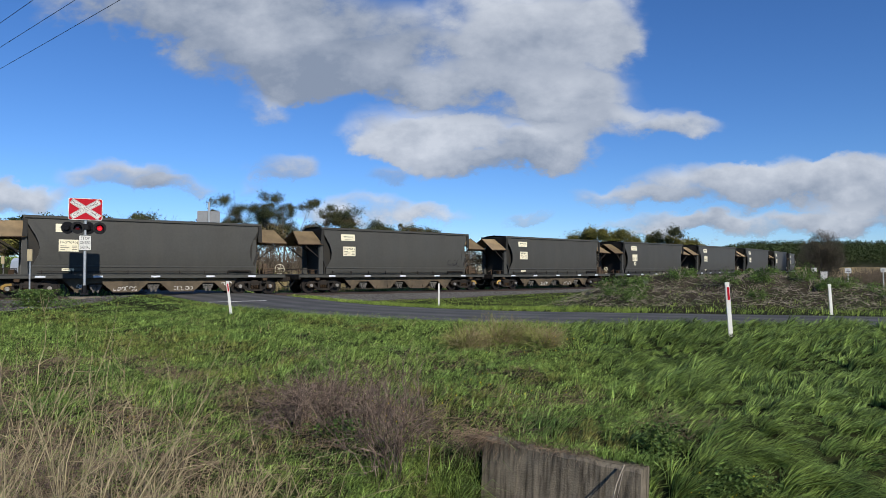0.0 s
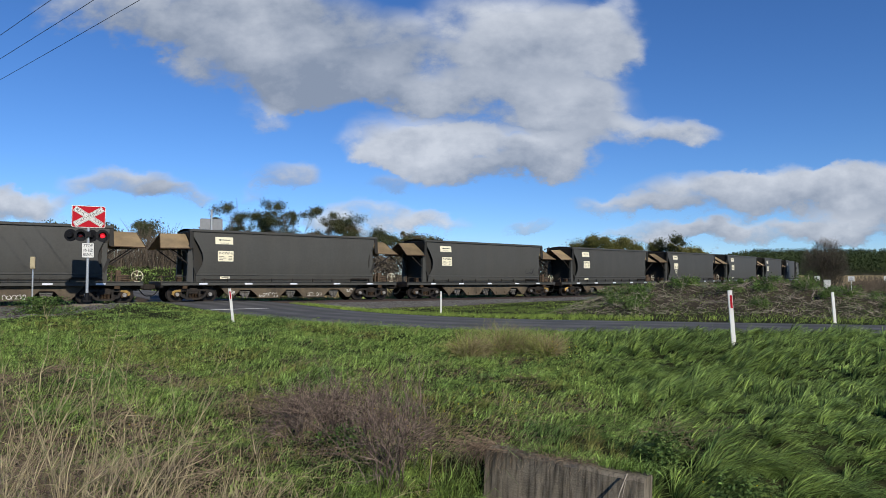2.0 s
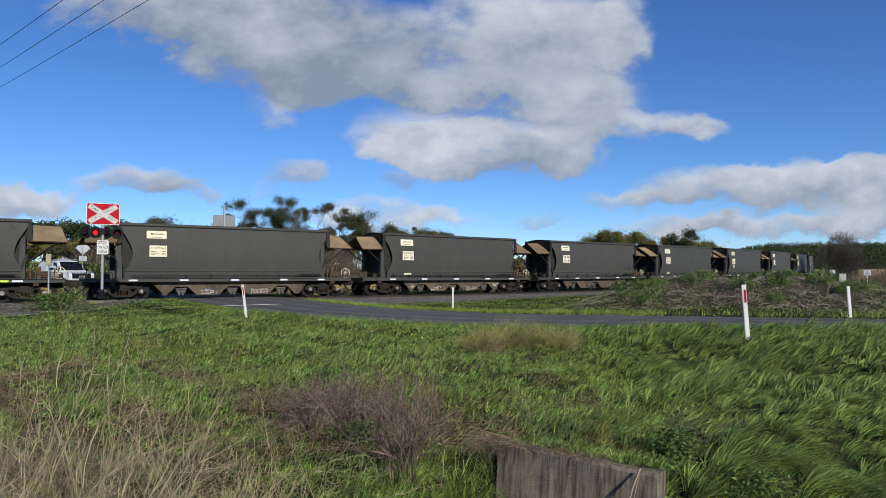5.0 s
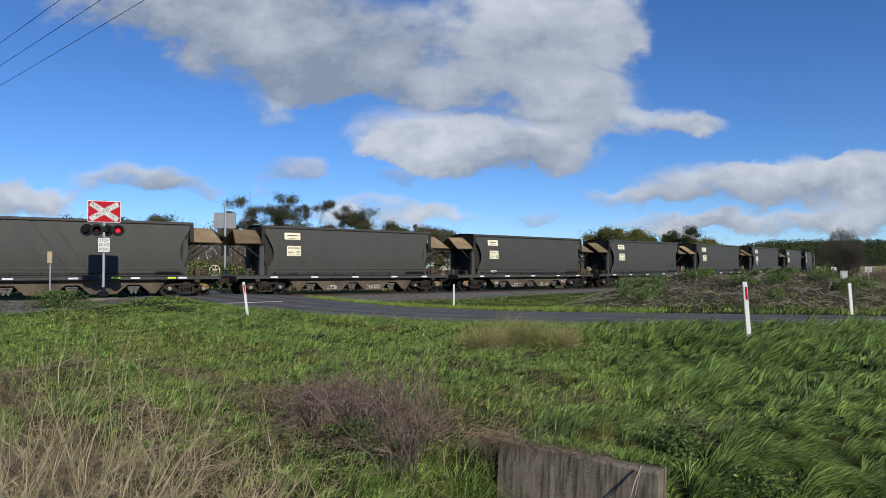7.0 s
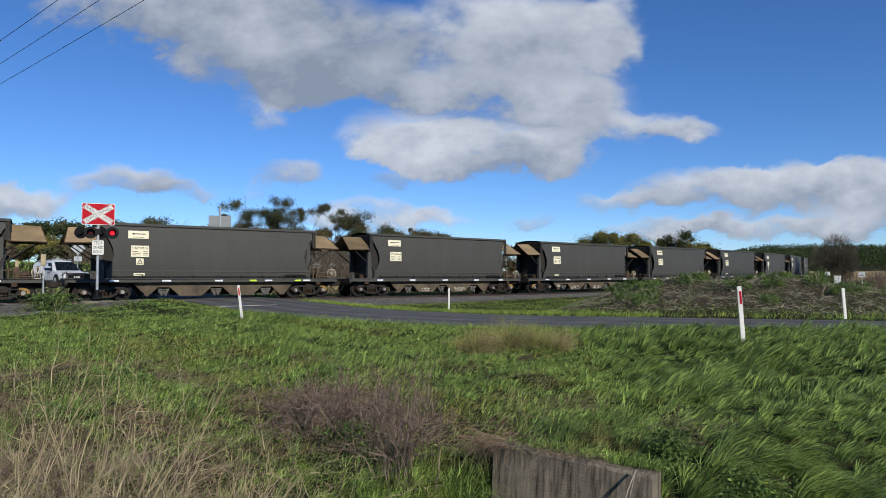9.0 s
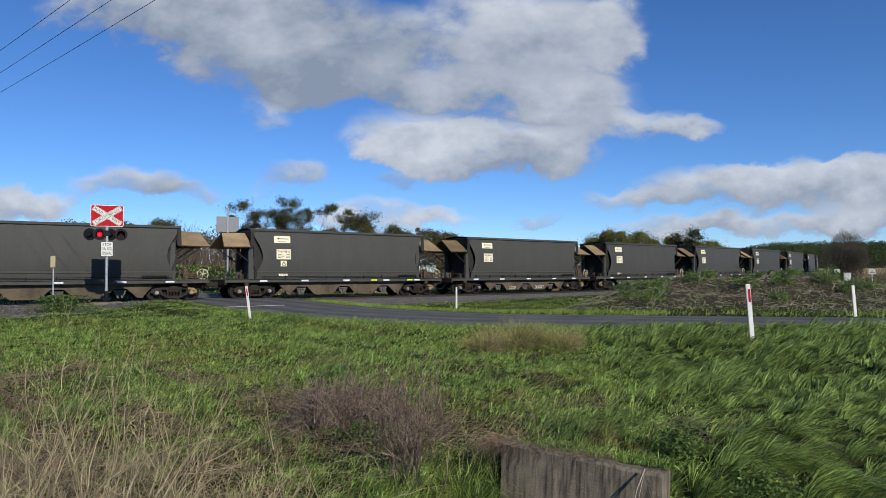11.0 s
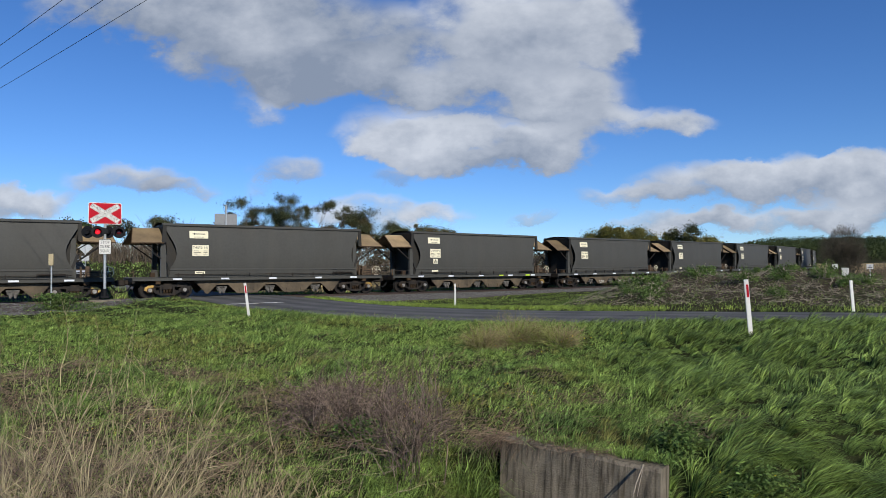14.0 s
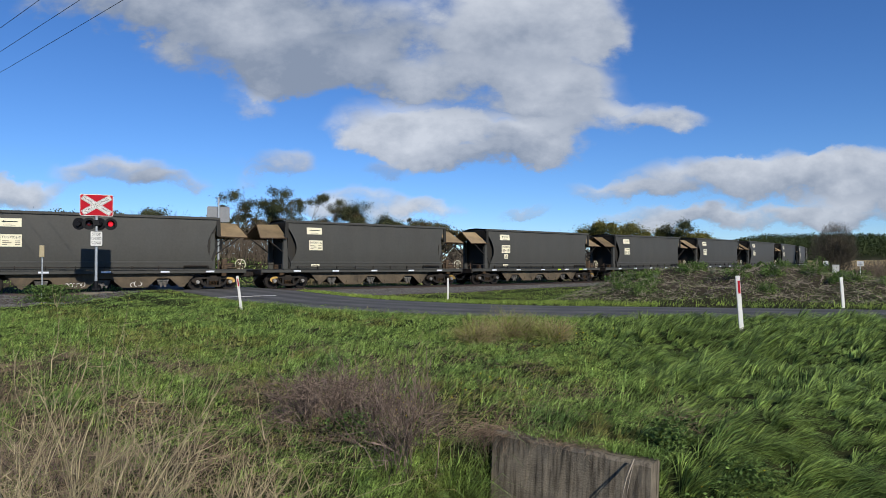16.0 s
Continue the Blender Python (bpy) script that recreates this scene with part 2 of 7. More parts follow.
def wheel_tracks(m):
    """Paler bands that tyres have worn along the asphalt, by the distance across it."""
    n, k = m.node_tree.nodes, m.node_tree.links
    b = n["Principled BSDF"]
    src = b.inputs["Base Color"].links[0].from_socket
    at, wave, rng, hsv = n.new("ShaderNodeAttribute"), n.new("ShaderNodeMath"), n.new("ShaderNodeMapRange"), n.new("ShaderNodeHueSaturation")
    at.attribute_name = "across"
    mul = n.new("ShaderNodeMath")
    mul.operation, wave.operation = "MULTIPLY", "COSINE"
    mul.inputs[1].default_value = 12.6
    rng.inputs["From Min"].default_value, rng.inputs["From Max"].default_value = -1, 1
    rng.inputs["To Min"].default_value, rng.inputs["To Max"].default_value = 1.22, 0.80
    k.new(at.outputs["Fac"], mul.inputs[0])
    k.new(mul.outputs[0], wave.inputs[0])
    k.new(wave.outputs[0], rng.inputs["Value"])
    k.new(rng.outputs[0], hsv.inputs["Value"])
    k.new(src, hsv.inputs["Color"])
    k.new(hsv.outputs[0], b.inputs["Base Color"])


wheel_tracks(M["asphalt"])

# ---- plan ----
HEAD, BEND, BEND2, HALF = 0.993625, 0.003894, 1.0e-6, 1.35   # heading of the track from +y, its curve, half a wagon


def track(s, off=0.0):
    """The track's middle s metres along from the crossing, moved off metres away from the viewer; and its heading."""
    x, y, n = -19.869, 32.054, 48
    for i in range(n):
        g = (i + 0.5) / n * s
        h = HEAD - BEND * g - BEND2 * g * g
        x, y = x + math.sin(h) * s / n, y + math.cos(h) * s / n
    h = HEAD - BEND * s - BEND2 * s * s
    d = HALF + off
    return x - math.cos(h) * d, y + math.sin(h) * d, h


def rail_z(s):
    return -0.14 * math.exp(-((s - 38) / 24) ** 2)


def smooth_line(points, n=12):
    """A Catmull-Rom line through the points."""
    p = [np.array(q, float) for q in points]
    p = [2 * p[0] - p[1], *p, 2 * p[-1] - p[-2]]
    out = []
    for a, b, c, d in zip(p, p[1:], p[2:], p[3:]):
        for i in range(n):
            t = i / n
            out.append(0.5 * (2 * b + (c - a) * t + (2 * a - 5 * b + 4 * c - d) * t * t + (3 * b - a - 3 * c + d) * t ** 3))
    return np.array([*out, p[-2]])


ROAD = smooth_line([(-75, 44), (-50, 44.5), (-32, 44.2), (-22, 43.2), (-15.5, 40.2), (-11.2, 35.2), (-5.6, 26.9), (-0.9, 22.4), (3.8, 19.2), (8.8, 16.7), (15, 14.4), (30, 9.5), (60, 0), (120, -18)])
TRACK = np.array([track(s)[:2] for s in np.arange(-90, 300, 3.0)])
BRANCH = smooth_line([(24, 12), (31.5, 38), (35.5, 50), (40, 62), (50, 86), (64, 115)])


def to_line(x, y, line):
    """Distance to a line, signed: positive on its right-hand side."""
    best, side = np.full(x.shape, 1e9), np.zeros(x.shape)
    for (ax, ay), (bx, by) in zip(line[:-1], line[1:]):
        dx, dy = bx - ax, by - ay
        t = np.clip(((x - ax) * dx + (y - ay) * dy) / (dx * dx + dy * dy), 0, 1)
        qx, qy = x - ax - t * dx, y - ay - t * dy
        d = np.hypot(qx, qy)
        near = d < best
        best = np.where(near, d, best)
        side = np.where(near, np.sign(qx * dy - qy * dx), side)
    return best * side


def step(a, b, v):
    t = np.clip((v - a) / (b - a), 0, 1)
    return t * t * (3 - 2 * t)


def wobble(x, y, size, seed=0.0):
    return (np.sin(x / size + 1.7 * seed) * np.cos(y / size * 1.13 + seed) + 0.6 * np.sin(x / size * 2.3 + y / size * 1.9 + seed * 3) + 0.4 * np.cos(x / size * 3.7 - y / size * 4.1 + seed)) / 2


def road_z(x, y):
    return 0.55 * step(-15.5, -22, x) + 0.10 * step(0, 12, x) - 0.07 * step(-12, -4, x) * (1 - step(-2, 6, x))


def land(x, y):
    """The height of the ground, metres over the rails."""
    x, y = np.asarray(x, float), np.asarray(y, float)
    r, k, q = to_line(x, y, ROAD), to_line(x, y, TRACK), to_line(x, y, BRANCH)
    rz = road_z(x, y)
    e = np.abs(r) - 2.6
    bumps = 0.045 * wobble(x, y, 0.42, 3) + 0.06 * wobble(x, y, 0.9) + 0.08 * wobble(x, y, 2.7, 2)
    # the viewer's side of the road: verge, slope, ditch and near bank
    slope = rz + 0.03 + 0.19 * step(-8.5, -13.5, x) * step(20, 25, y) * step(0.2, 1.5, e) + 0.10 * step(2, 5, x) * step(0.1, 1.0, e) * step(4.5, 1.5, e) - 0.058 * np.clip(e - 1.0, 0, 14) - 0.62 * step(7.2, 5.0, y - 0.18 * x)
    bank = -0.28 - 0.95 * step(1.0, 4.6, y - 0.18 * x)
    u, v = (x - 1.13) * 0.829 - (y - 6.5) * 0.559, (x - 1.13) * 0.559 + (y - 6.5) * 0.829
    pit = step(-1.45, -0.95, u) * step(1.45, 1.05, u) * step(-2.6, -1.5, v) * step(0.14, 0.02, v)
    slope = slope + (-1.3 - slope) * pit
    near = np.maximum(slope, bank * (1 - pit) - 1.3 * pit) + bumps * step(0.3, 2, e)
    # between road and track, with the mound
    mound = 1.32 * np.exp(-(((x - 10.45) * 0.93 + (y - 25.0) * -0.37) / 5.95) ** 4) * np.exp(-((((x - 10.0) * 0.37 + (y - 25.0) * 0.93)) / 3.4) ** 2)
    between = rz - 0.34 * step(0.2, 3.5, e) + mound * (1 + 0.16 * wobble(x, y, 0.8, 4)) * step(0, 2.5, e) + bumps * 0.5 * step(0.5, 2, e)
    # beyond the track
    far = -0.35 + 2.6 * step(4, 24, -k) * step(-6, -22, x) + bumps * step(3, 6, -k) + 0.004 * np.clip(y - 60, 0, 400) * step(20, 60, x)
    beyond = k < 0
    z = np.where(beyond, far, np.where(r > 0, near, between))
    z = np.where(beyond & (e < 3), rz - 0.02 + (z - rz) * step(0.2, 3, e), z)
    bed = -0.46
    z = np.where(np.abs(k) < 5.5, bed + (z - bed) * step(2.6, 5.5, np.abs(k)), z)
    z = np.where((np.abs(q) < 5.5) & (y > 30), bed + (z - bed) * step(2.6, 5.5, np.abs(q)), z)
    z = np.where(e < 0.25, rz - 0.05, z)
    return z


def mesh_object(name, verts, faces, mat, parent=None, smooth=False):
    me = bpy.data.meshes.new(name)
    me.from_pydata([tuple(v) for v in verts], [], [tuple(f) for f in faces])
    me.materials.append(mat)
    if smooth:
        me.polygons.foreach_set("use_smooth", [True] * len(me.polygons))
    me.update()
    ob = new(name, me)
    ob.parent = parent
    return ob


def part(name, bm, mat, parent=None, label="", smooth=False):
    """Links a bmesh as one mesh object under a thing or a part."""
    me = bpy.data.meshes.new(name)
    bmesh.ops.recalc_face_normals(bm, faces=bm.faces)
    bm.to_mesh(me)
    bm.free()
    me.materials.append(mat)
    if smooth:
        me.polygons.foreach_set("use_smooth", [True] * len(me.polygons))
        me.set_sharp_from_angle(angle=radians(28))
    ob = new(name, me)
    ob.parent = parent
    return tagged(ob, label) if label else ob


def box(bm, x0, x1, y0, y1, z0, z1, m=None, bevel=0.0):
    got = bmesh.ops.create_cube(bm, size=1.0, matrix=Matrix.LocRotScale(((x0 + x1) / 2, (y0 + y1) / 2, (z0 + z1) / 2), None, (x1 - x0, y1 - y0, z1 - z0)))
    vs = got["verts"]
    if bevel:
        es = list({e for v in vs for e in v.link_edges})
        vs = bmesh.ops.bevel(bm, geom=es, offset=bevel, segments=1, affect="EDGES")["verts"]
    if m is not None:
        bmesh.ops.transform(bm, matrix=m, verts=list(vs))
    return bm


def tube(bm, a, b, r, n=8, r2=None):
    """A round bar from a to b."""
    a, b = Vector(a), Vector(b)
    m = Matrix.Translation((a + b) / 2) @ (b - a).to_track_quat("Z", "Y").to_matrix().to_4x4()
    bmesh.ops.create_cone(bm, cap_ends=True, segments=n, radius1=r, radius2=r if r2 is None else r2, depth=(b - a).length, matrix=m)
    return bm


def bar(bm, a, b, w, h):
    """A square bar from a to b."""
    a, b = Vector(a), Vector(b)
    m = Matrix.Translation((a + b) / 2) @ (b - a).to_track_quat("X", "Z").to_matrix().to_4x4()
    return box(bm, -(b - a).length / 2, (b - a).length / 2, -w / 2, w / 2, -h / 2, h / 2, m)


def slab(bm, outline, y0, y1):
    """A plate with an outline in x and z, from y0 to y1."""
    a = [bm.verts.new((x, y0, z)) for x, z in outline]
    b = [bm.verts.new((x, y1, z)) for x, z in outline]
    bm.faces.new(a)
    bm.faces.new(b[::-1])
    for i in range(len(a)):
        j = (i + 1) % len(a)
        bm.faces.new((a[i], b[i], b[j], a[j]))
    return bm


def empty(name, m=None):
    ob = new(name)
    ob.empty_display_size = 0.3
    if m is not None:
        ob.matrix_basis = m
    return ob


# ---- ground ----
def graded(lo, hi, a, b, fine):
    """Steps that are fine between a and b and grow outwards."""
    out = list(np.arange(a, b, fine))
    for end, way in ((hi, 1), (lo, -1)):
        v, d = (out[-1] if way > 0 else out[0]), fine
        while way * (end - v) > 0:
            d *= 1.09
            v += way * d
            out.append(v)
    return np.array(sorted(out))


def ground():
    gx, gy = graded(-2500, 2500, -20, 20, 0.25), graded(-300, 4000, 4, 32, 0.25)
    x, y = np.meshgrid(gx, gy)
    z = land(x, y)
    w = len(gx)
    i = np.arange(len(gy) - 1)[:, None] * w + np.arange(w - 1)[None]
    faces = np.stack([i, i + 1, i + w + 1, i + w], -1).reshape(-1, 4)
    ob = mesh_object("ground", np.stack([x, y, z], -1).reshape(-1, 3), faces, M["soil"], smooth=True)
    u, v = (x - 10.0) * 0.93 + (y - 25.0) * -0.37, (x - 10.0) * 0.37 + (y - 25.0) * 0.93
    bare = np.exp(-(u / 5.9) ** 4) * np.exp(-((v + 0.8) / 3.5) ** 4) * (0.75 + 0.4 * wobble(x, y, 1.2, 6))
    k = np.abs(to_line(x, y, TRACK))
    pad = step(-13.0, -14.6, x) * step(23.0, 24.2, y) * step(10.5, 9.0, k)
    bare = np.clip(np.maximum(np.maximum(bare, pad), step(7.0, 4.5, k) * (x > -30) * (x < 12)), 0, 1)
    at = ob.data.attributes.new("bare", "FLOAT", "POINT")
    at.data.foreach_set("value", bare.astype(np.float32).ravel())
    tagged(ob, "green and brown grassy ground with a ditch and a mound", "ground", kind="structure")


def ribbon(name, line, half, z_of, mat, lift, crown=0.0, thick=0.12):
    d = np.gradient(line, axis=0)
    d /= np.linalg.norm(d, axis=1)[:, None]
    side = np.stack([d[:, 1], -d[:, 0]], -1)
    cols = np.linspace(-1, 1, 17)
    rows = []
    for p, n in zip(line, side):
        rows.append([(*(p + n * half * c), z_of(p[0], p[1]) + lift + crown * (1 - c * c)) for c in cols])
        a, b = rows[-1][0], rows[-1][-1]
        rows[-1] = [(a[0], a[1], a[2] - thick), *rows[-1], (b[0], b[1], b[2] - thick)]
    w = len(rows[0])
    verts = [v for r in rows for v in r]
    faces = [(i * w + j, (i + 1) * w + j, (i + 1) * w + j + 1, i * w + j + 1) for i in range(len(rows) - 1) for j in range(w - 1)]
    ob = mesh_object(name, verts, faces, mat)
    across = np.tile(np.concatenate([[-1], cols, [1]]), len(rows))
    ob.data.attributes.new("across", "FLOAT", "POINT").data.foreach_set("value", across.astype(np.float32))
    return ob


ground()
road = ribbon("road", ROAD, 2.6, lambda x, y: float(road_z(np.array(x), np.array(y))), M["asphalt"], 0.0, 0.03)
tagged(road, "dark grey asphalt country road", "road", kind="structure")

# ---- track ----
def rails(name, line, zs, gauge=0.80):
    thing = empty(name)
    for side in (-1, 1):
        d = np.gradient(line, axis=0)
        d /= np.linalg.norm(d, axis=1)[:, None]
        n = np.stack([d[:, 1], -d[:, 0]], -1)
        p = line + n * side * gauge
        prof = [(-0.07, -0.16), (-0.07, -0.14), (-0.012, -0.12), (-0.012, -0.04), (-0.036, -0.03), (-0.036, 0), (0.036, 0), (0.036, -0.03), (0.012, -0.04), (0.012, -0.12), (0.07, -0.14), (0.07, -0.16)]
        verts = [(*(a + b * u), z + v) for a, b, z in zip(p, n, zs) for u, v in prof]
        w = len(prof)
        faces = [(i * w + j, (i + 1) * w + j, (i + 1) * w + (j + 1) % w, i * w + (j + 1) % w) for i in range(len(p) - 1) for j in range(w)]
        mesh_object("rail", verts, faces, M["rail"], thing)
    return thing


def ballast_bed(name, line, zs, label):
    """The shouldered bed of stones under a track."""
    d = np.gradient(line, axis=0)
    d /= np.linalg.norm(d, axis=1)[:, None]
    n = np.stack([d[:, 1], -d[:, 0]], -1)
    prof = [(-3.3, -0.62), (-2.5, -0.42), (-1.7, -0.17), (-1.2, -0.15), (0, -0.17), (1.2, -0.15), (1.7, -0.17), (2.5, -0.36), (4.7, -0.62)]
    verts = [(*(a + b * u), z + v) for a, b, z in zip(line, n, zs) for u, v in prof]
    w = len(prof)
    faces = [(i * w + j, (i + 1) * w + j, (i + 1) * w + j + 1, i * w + j + 1) for i in range(len(line) - 1) for j in range(w - 1)]
    tagged(mesh_object(name, verts, faces, M["ballast"], smooth=True), label, "ballast", kind="structure")


SS = np.arange(-90, 300, 3.0)
RAIL_Z = [rail_z(s) for s in SS]
tagged(rails("railway_track", TRACK, RAIL_Z), "rusty steel rails on grey ballast", "railway track", kind="structure")
ballast_bed("ballast_bed", TRACK, RAIL_Z, "grey crushed stone ballast under the rails")
tagged(rails("branch_track", BRANCH, [-0.02] * len(BRANCH)), "steel rails of a second railway line", "railway track", kind="structure")
ballast_bed("branch_ballast", BRANCH, [-0.02] * len(BRANCH), "grey stone ballast of the second line")


def loose_stones(name, spots, label):
    """Crushed stones of many sizes, lying on the ground; spots: x, y, z, size."""
    base = np.array([(1, 0, 0.1), (-0.2, 0.9, 0), (-0.8, -0.5, -0.1), (0.1, 0.2, 0.75), (0.3, -0.9, 0.2)])
    tri = np.array([(0, 1, 3), (1, 2, 3), (2, 4, 3), (4, 0, 3)])
    n = len(spots)
    rnd = np.random.default_rng(7)
    a = rnd.uniform(0, 6.28, n)
    jit = base[None] * (1 + 0.35 * rnd.uniform(-1, 1, (n, 5, 3)))
    x = jit[..., 0] * np.cos(a)[:, None] - jit[..., 1] * np.sin(a)[:, None]
    y = jit[..., 0] * np.sin(a)[:, None] + jit[..., 1] * np.cos(a)[:, None]
    v = np.stack([x, y, jit[..., 2]], -1) * spots[:, None, 3:4] + spots[:, None, :3]
    f = tri[None] + 5 * np.arange(n)[:, None, None]
    fast_mesh(name, v.reshape(-1, 3), f.reshape(-1, 3), M["stone"], label, "stones")


def fast_mesh(name, v, f, mat, label, category, smooth=False, group=""):
    """A large joined mesh of triangles, of kind stuff."""
    me = bpy.data.meshes.new(name)
    me.vertices.add(len(v))
    me.vertices.foreach_set("co", np.ascontiguousarray(v, np.float32).ravel())
    me.loops.add(f.size)
    me.loops.foreach_set("vertex_index", np.ascontiguousarray(f, np.int32).ravel())
    me.polygons.add(len(f))
    me.polygons.foreach_set("loop_start", np.arange(0, f.size, 3, dtype=np.int32))
    me.update(calc_edges=True)
    me.validate()
    me.materials.append(mat)
    if smooth:
        me.polygons.foreach_set("use_smooth", [True] * len(me.polygons))
    return tagged(new(name, me), label, category, kind="stuff")


def ballast_stones():
    rnd = np.random.default_rng(3)
    n = 52000
    s = rnd.uniform(-14, 42, n)
    u = np.where(rnd.random(n) < 0.85, rnd.uniform(0.9, 4.9, n), rnd.uniform(-0.7, 0.7, n))
    t = np.array([track(v) for v in np.arange(-15, 44, 1.0)])
    cx, cy, h = (np.interp(s, np.arange(-15, 44, 1.0), t[:, i]) for i in range(3))
    x, y = cx + np.cos(h) * u, cy - np.sin(h) * u
    zr = -0.14 * np.exp(-((s - 38) / 24) ** 2)
    prof = np.interp(u, [-1.2, 0, 1.2, 1.7, 2.5, 4.7], [-0.15, -0.17, -0.15, -0.17, -0.36, -0.62])
    z = np.maximum(zr + prof, land(x, y))
    off_road = np.abs(to_line(x, y, ROAD)) > 2.7
    keep = off_road
    size = rnd.uniform(0.025, 0.06, n)
    loose_stones("ballast_stones", np.stack([x, y, z, size], -1)[keep], "loose grey and brown crushed stones beside the rails")


ballast_stones()
rnd = np.random.default_rng(13)
gx, gy = rnd.uniform(-21, -13.6, 9000), rnd.uniform(23.6, 31, 9000)
gk = to_line(gx, gy, TRACK)
m = (gk > 3.0) & (gk < 9.8) & (to_line(gx, gy, ROAD) > 3.0) & (rnd.random(9000) < step(-13.4, -15.0, gx))
loose_stones("gravel_patch", np.stack([gx, gy, land(gx, gy), rnd.uniform(0.02, 0.055, 9000)], -1)[m], "loose grey gravel on the verge beside the track")

# ---- wagons ----
MID = 5.77          # the body's corner to the wagon's middle
PITCH = 15.3        # from coupler to coupler
RINGS = [(1.14, 1.22, 5.42), (1.48, 1.275, 5.42), (1.50, 1.31, 5.42), (1.56, 1.31, 5.40), (1.58, 1.28, 5.39), (1.8, 1.32, 5.26), (2.1, 1.345, 5.13), (2.4, 1.35, 5.09), (2.7, 1.345, 5.14), (3.0, 1.33, 5.27), (3.3, 1.31, 5.44), (3.6, 1.275, 5.61), (3.86, 1.24, 5.74)]


def side_sheet(y):
    """A bulged side with drawn-in ends: z, half width and half length ring by ring."""
    bm = bmesh.new()
    cols = np.linspace(-1, 1, 9)
    rows = [[bm.verts.new((c * h, y * w, z)) for c in cols] for z, w, h in RINGS]
    for a, b in zip(rows, rows[1:]):
        for i in range(8):
            bm.faces.new((a[i], a[i + 1], b[i + 1], b[i]))
    bmesh.ops.recalc_face_normals(bm, faces=bm.faces)
    bmesh.ops.solidify(bm, geom=bm.faces[:], thickness=0.02)
    return bm


def inner_hopper():
    """The hopper between the side sheets: sloped ends, flat upper ends and a low roof."""
    bm = bmesh.new()
    outline = [(-5.48, 1.12), (-5.56, 3.0), (-5.60, 3.3), (-5.72, 3.86), (5.72, 3.86), (5.60, 3.3), (5.56, 3.0), (5.48, 1.12)]
    slab(bm, outline, -1.10, 1.10)
    slab(bm, [(-5.74, 3.84), (-5.74, 3.92), (5.74, 3.92), (5.74, 3.84)], -1.2, 1.2)
    return bm


def roof_sheet():
    bm = bmesh.new()
    rows = []
    for x in (-5.78, 5.78):
        rows.append([bm.verts.new((x, y, z)) for y, z in ((-1.2, 3.93), (-0.7, 4.02), (0, 4.06), (0.7, 4.02), (1.2, 3.93))])
    for i in range(4):
        bm.faces.new((rows[0][i], rows[1][i], rows[1][i + 1], rows[0][i + 1]))
    bmesh.ops.solidify(bm, geom=bm.faces[:], thickness=0.04)
    return bm


def ring_outline(cx, cz, r, n=8, a0=0.0):
    return [(cx + r * math.cos(a0 + i * 2 * math.pi / n), cz + r * math.sin(a0 + i * 2 * math.pi / n)) for i in range(n)]


def wheelset():
    """Two wheels with flanges on one axle, turned as a single piece."""
    half = [(0.0, 0.075), (0.69, 0.085), (0.70, 0.14), (0.715, 0.46), (0.72, 0.49), (0.745, 0.49), (0.755, 0.462), (0.865, 0.455), (0.87, 0.40), (0.84, 0.38), (0.835, 0.20), (0.86, 0.16), (0.92, 0.14), (0.93, 0.075), (1.20, 0.075), (1.20, 0.02)]
    prof = [(-y, r) for y, r in half[:0:-1]] + half
    bm, n = bmesh.new(), 24
    rows = [[bm.verts.new((r * math.cos(a), y, r * math.sin(a))) for a in [2 * math.pi * k / n for k in range(n)]] for y, r in prof]
    for a, b in zip(rows, rows[1:]):
        for k in range(n):
            bm.faces.new((a[k], a[(k + 1) % n], b[(k + 1) % n], b[k]))
    bm.faces.new(rows[0])
    bm.faces.new(rows[-1][::-1])
    return bm


def axle_cap(y):
    """The bolted end cap of an axle."""
    bm = bmesh.new()
    tube(bm, (0, y * 1.17, 0), (0, y * 1.25, 0), 0.105, 14, 0.095)
    for k in range(3):
        a = k * 2.094
        x, z = 0.06 * math.cos(a), 0.06 * math.sin(a)
        tube(bm, (x, y * 1.24, z), (x, y * 1.275, z), 0.02, 6)
    return bm


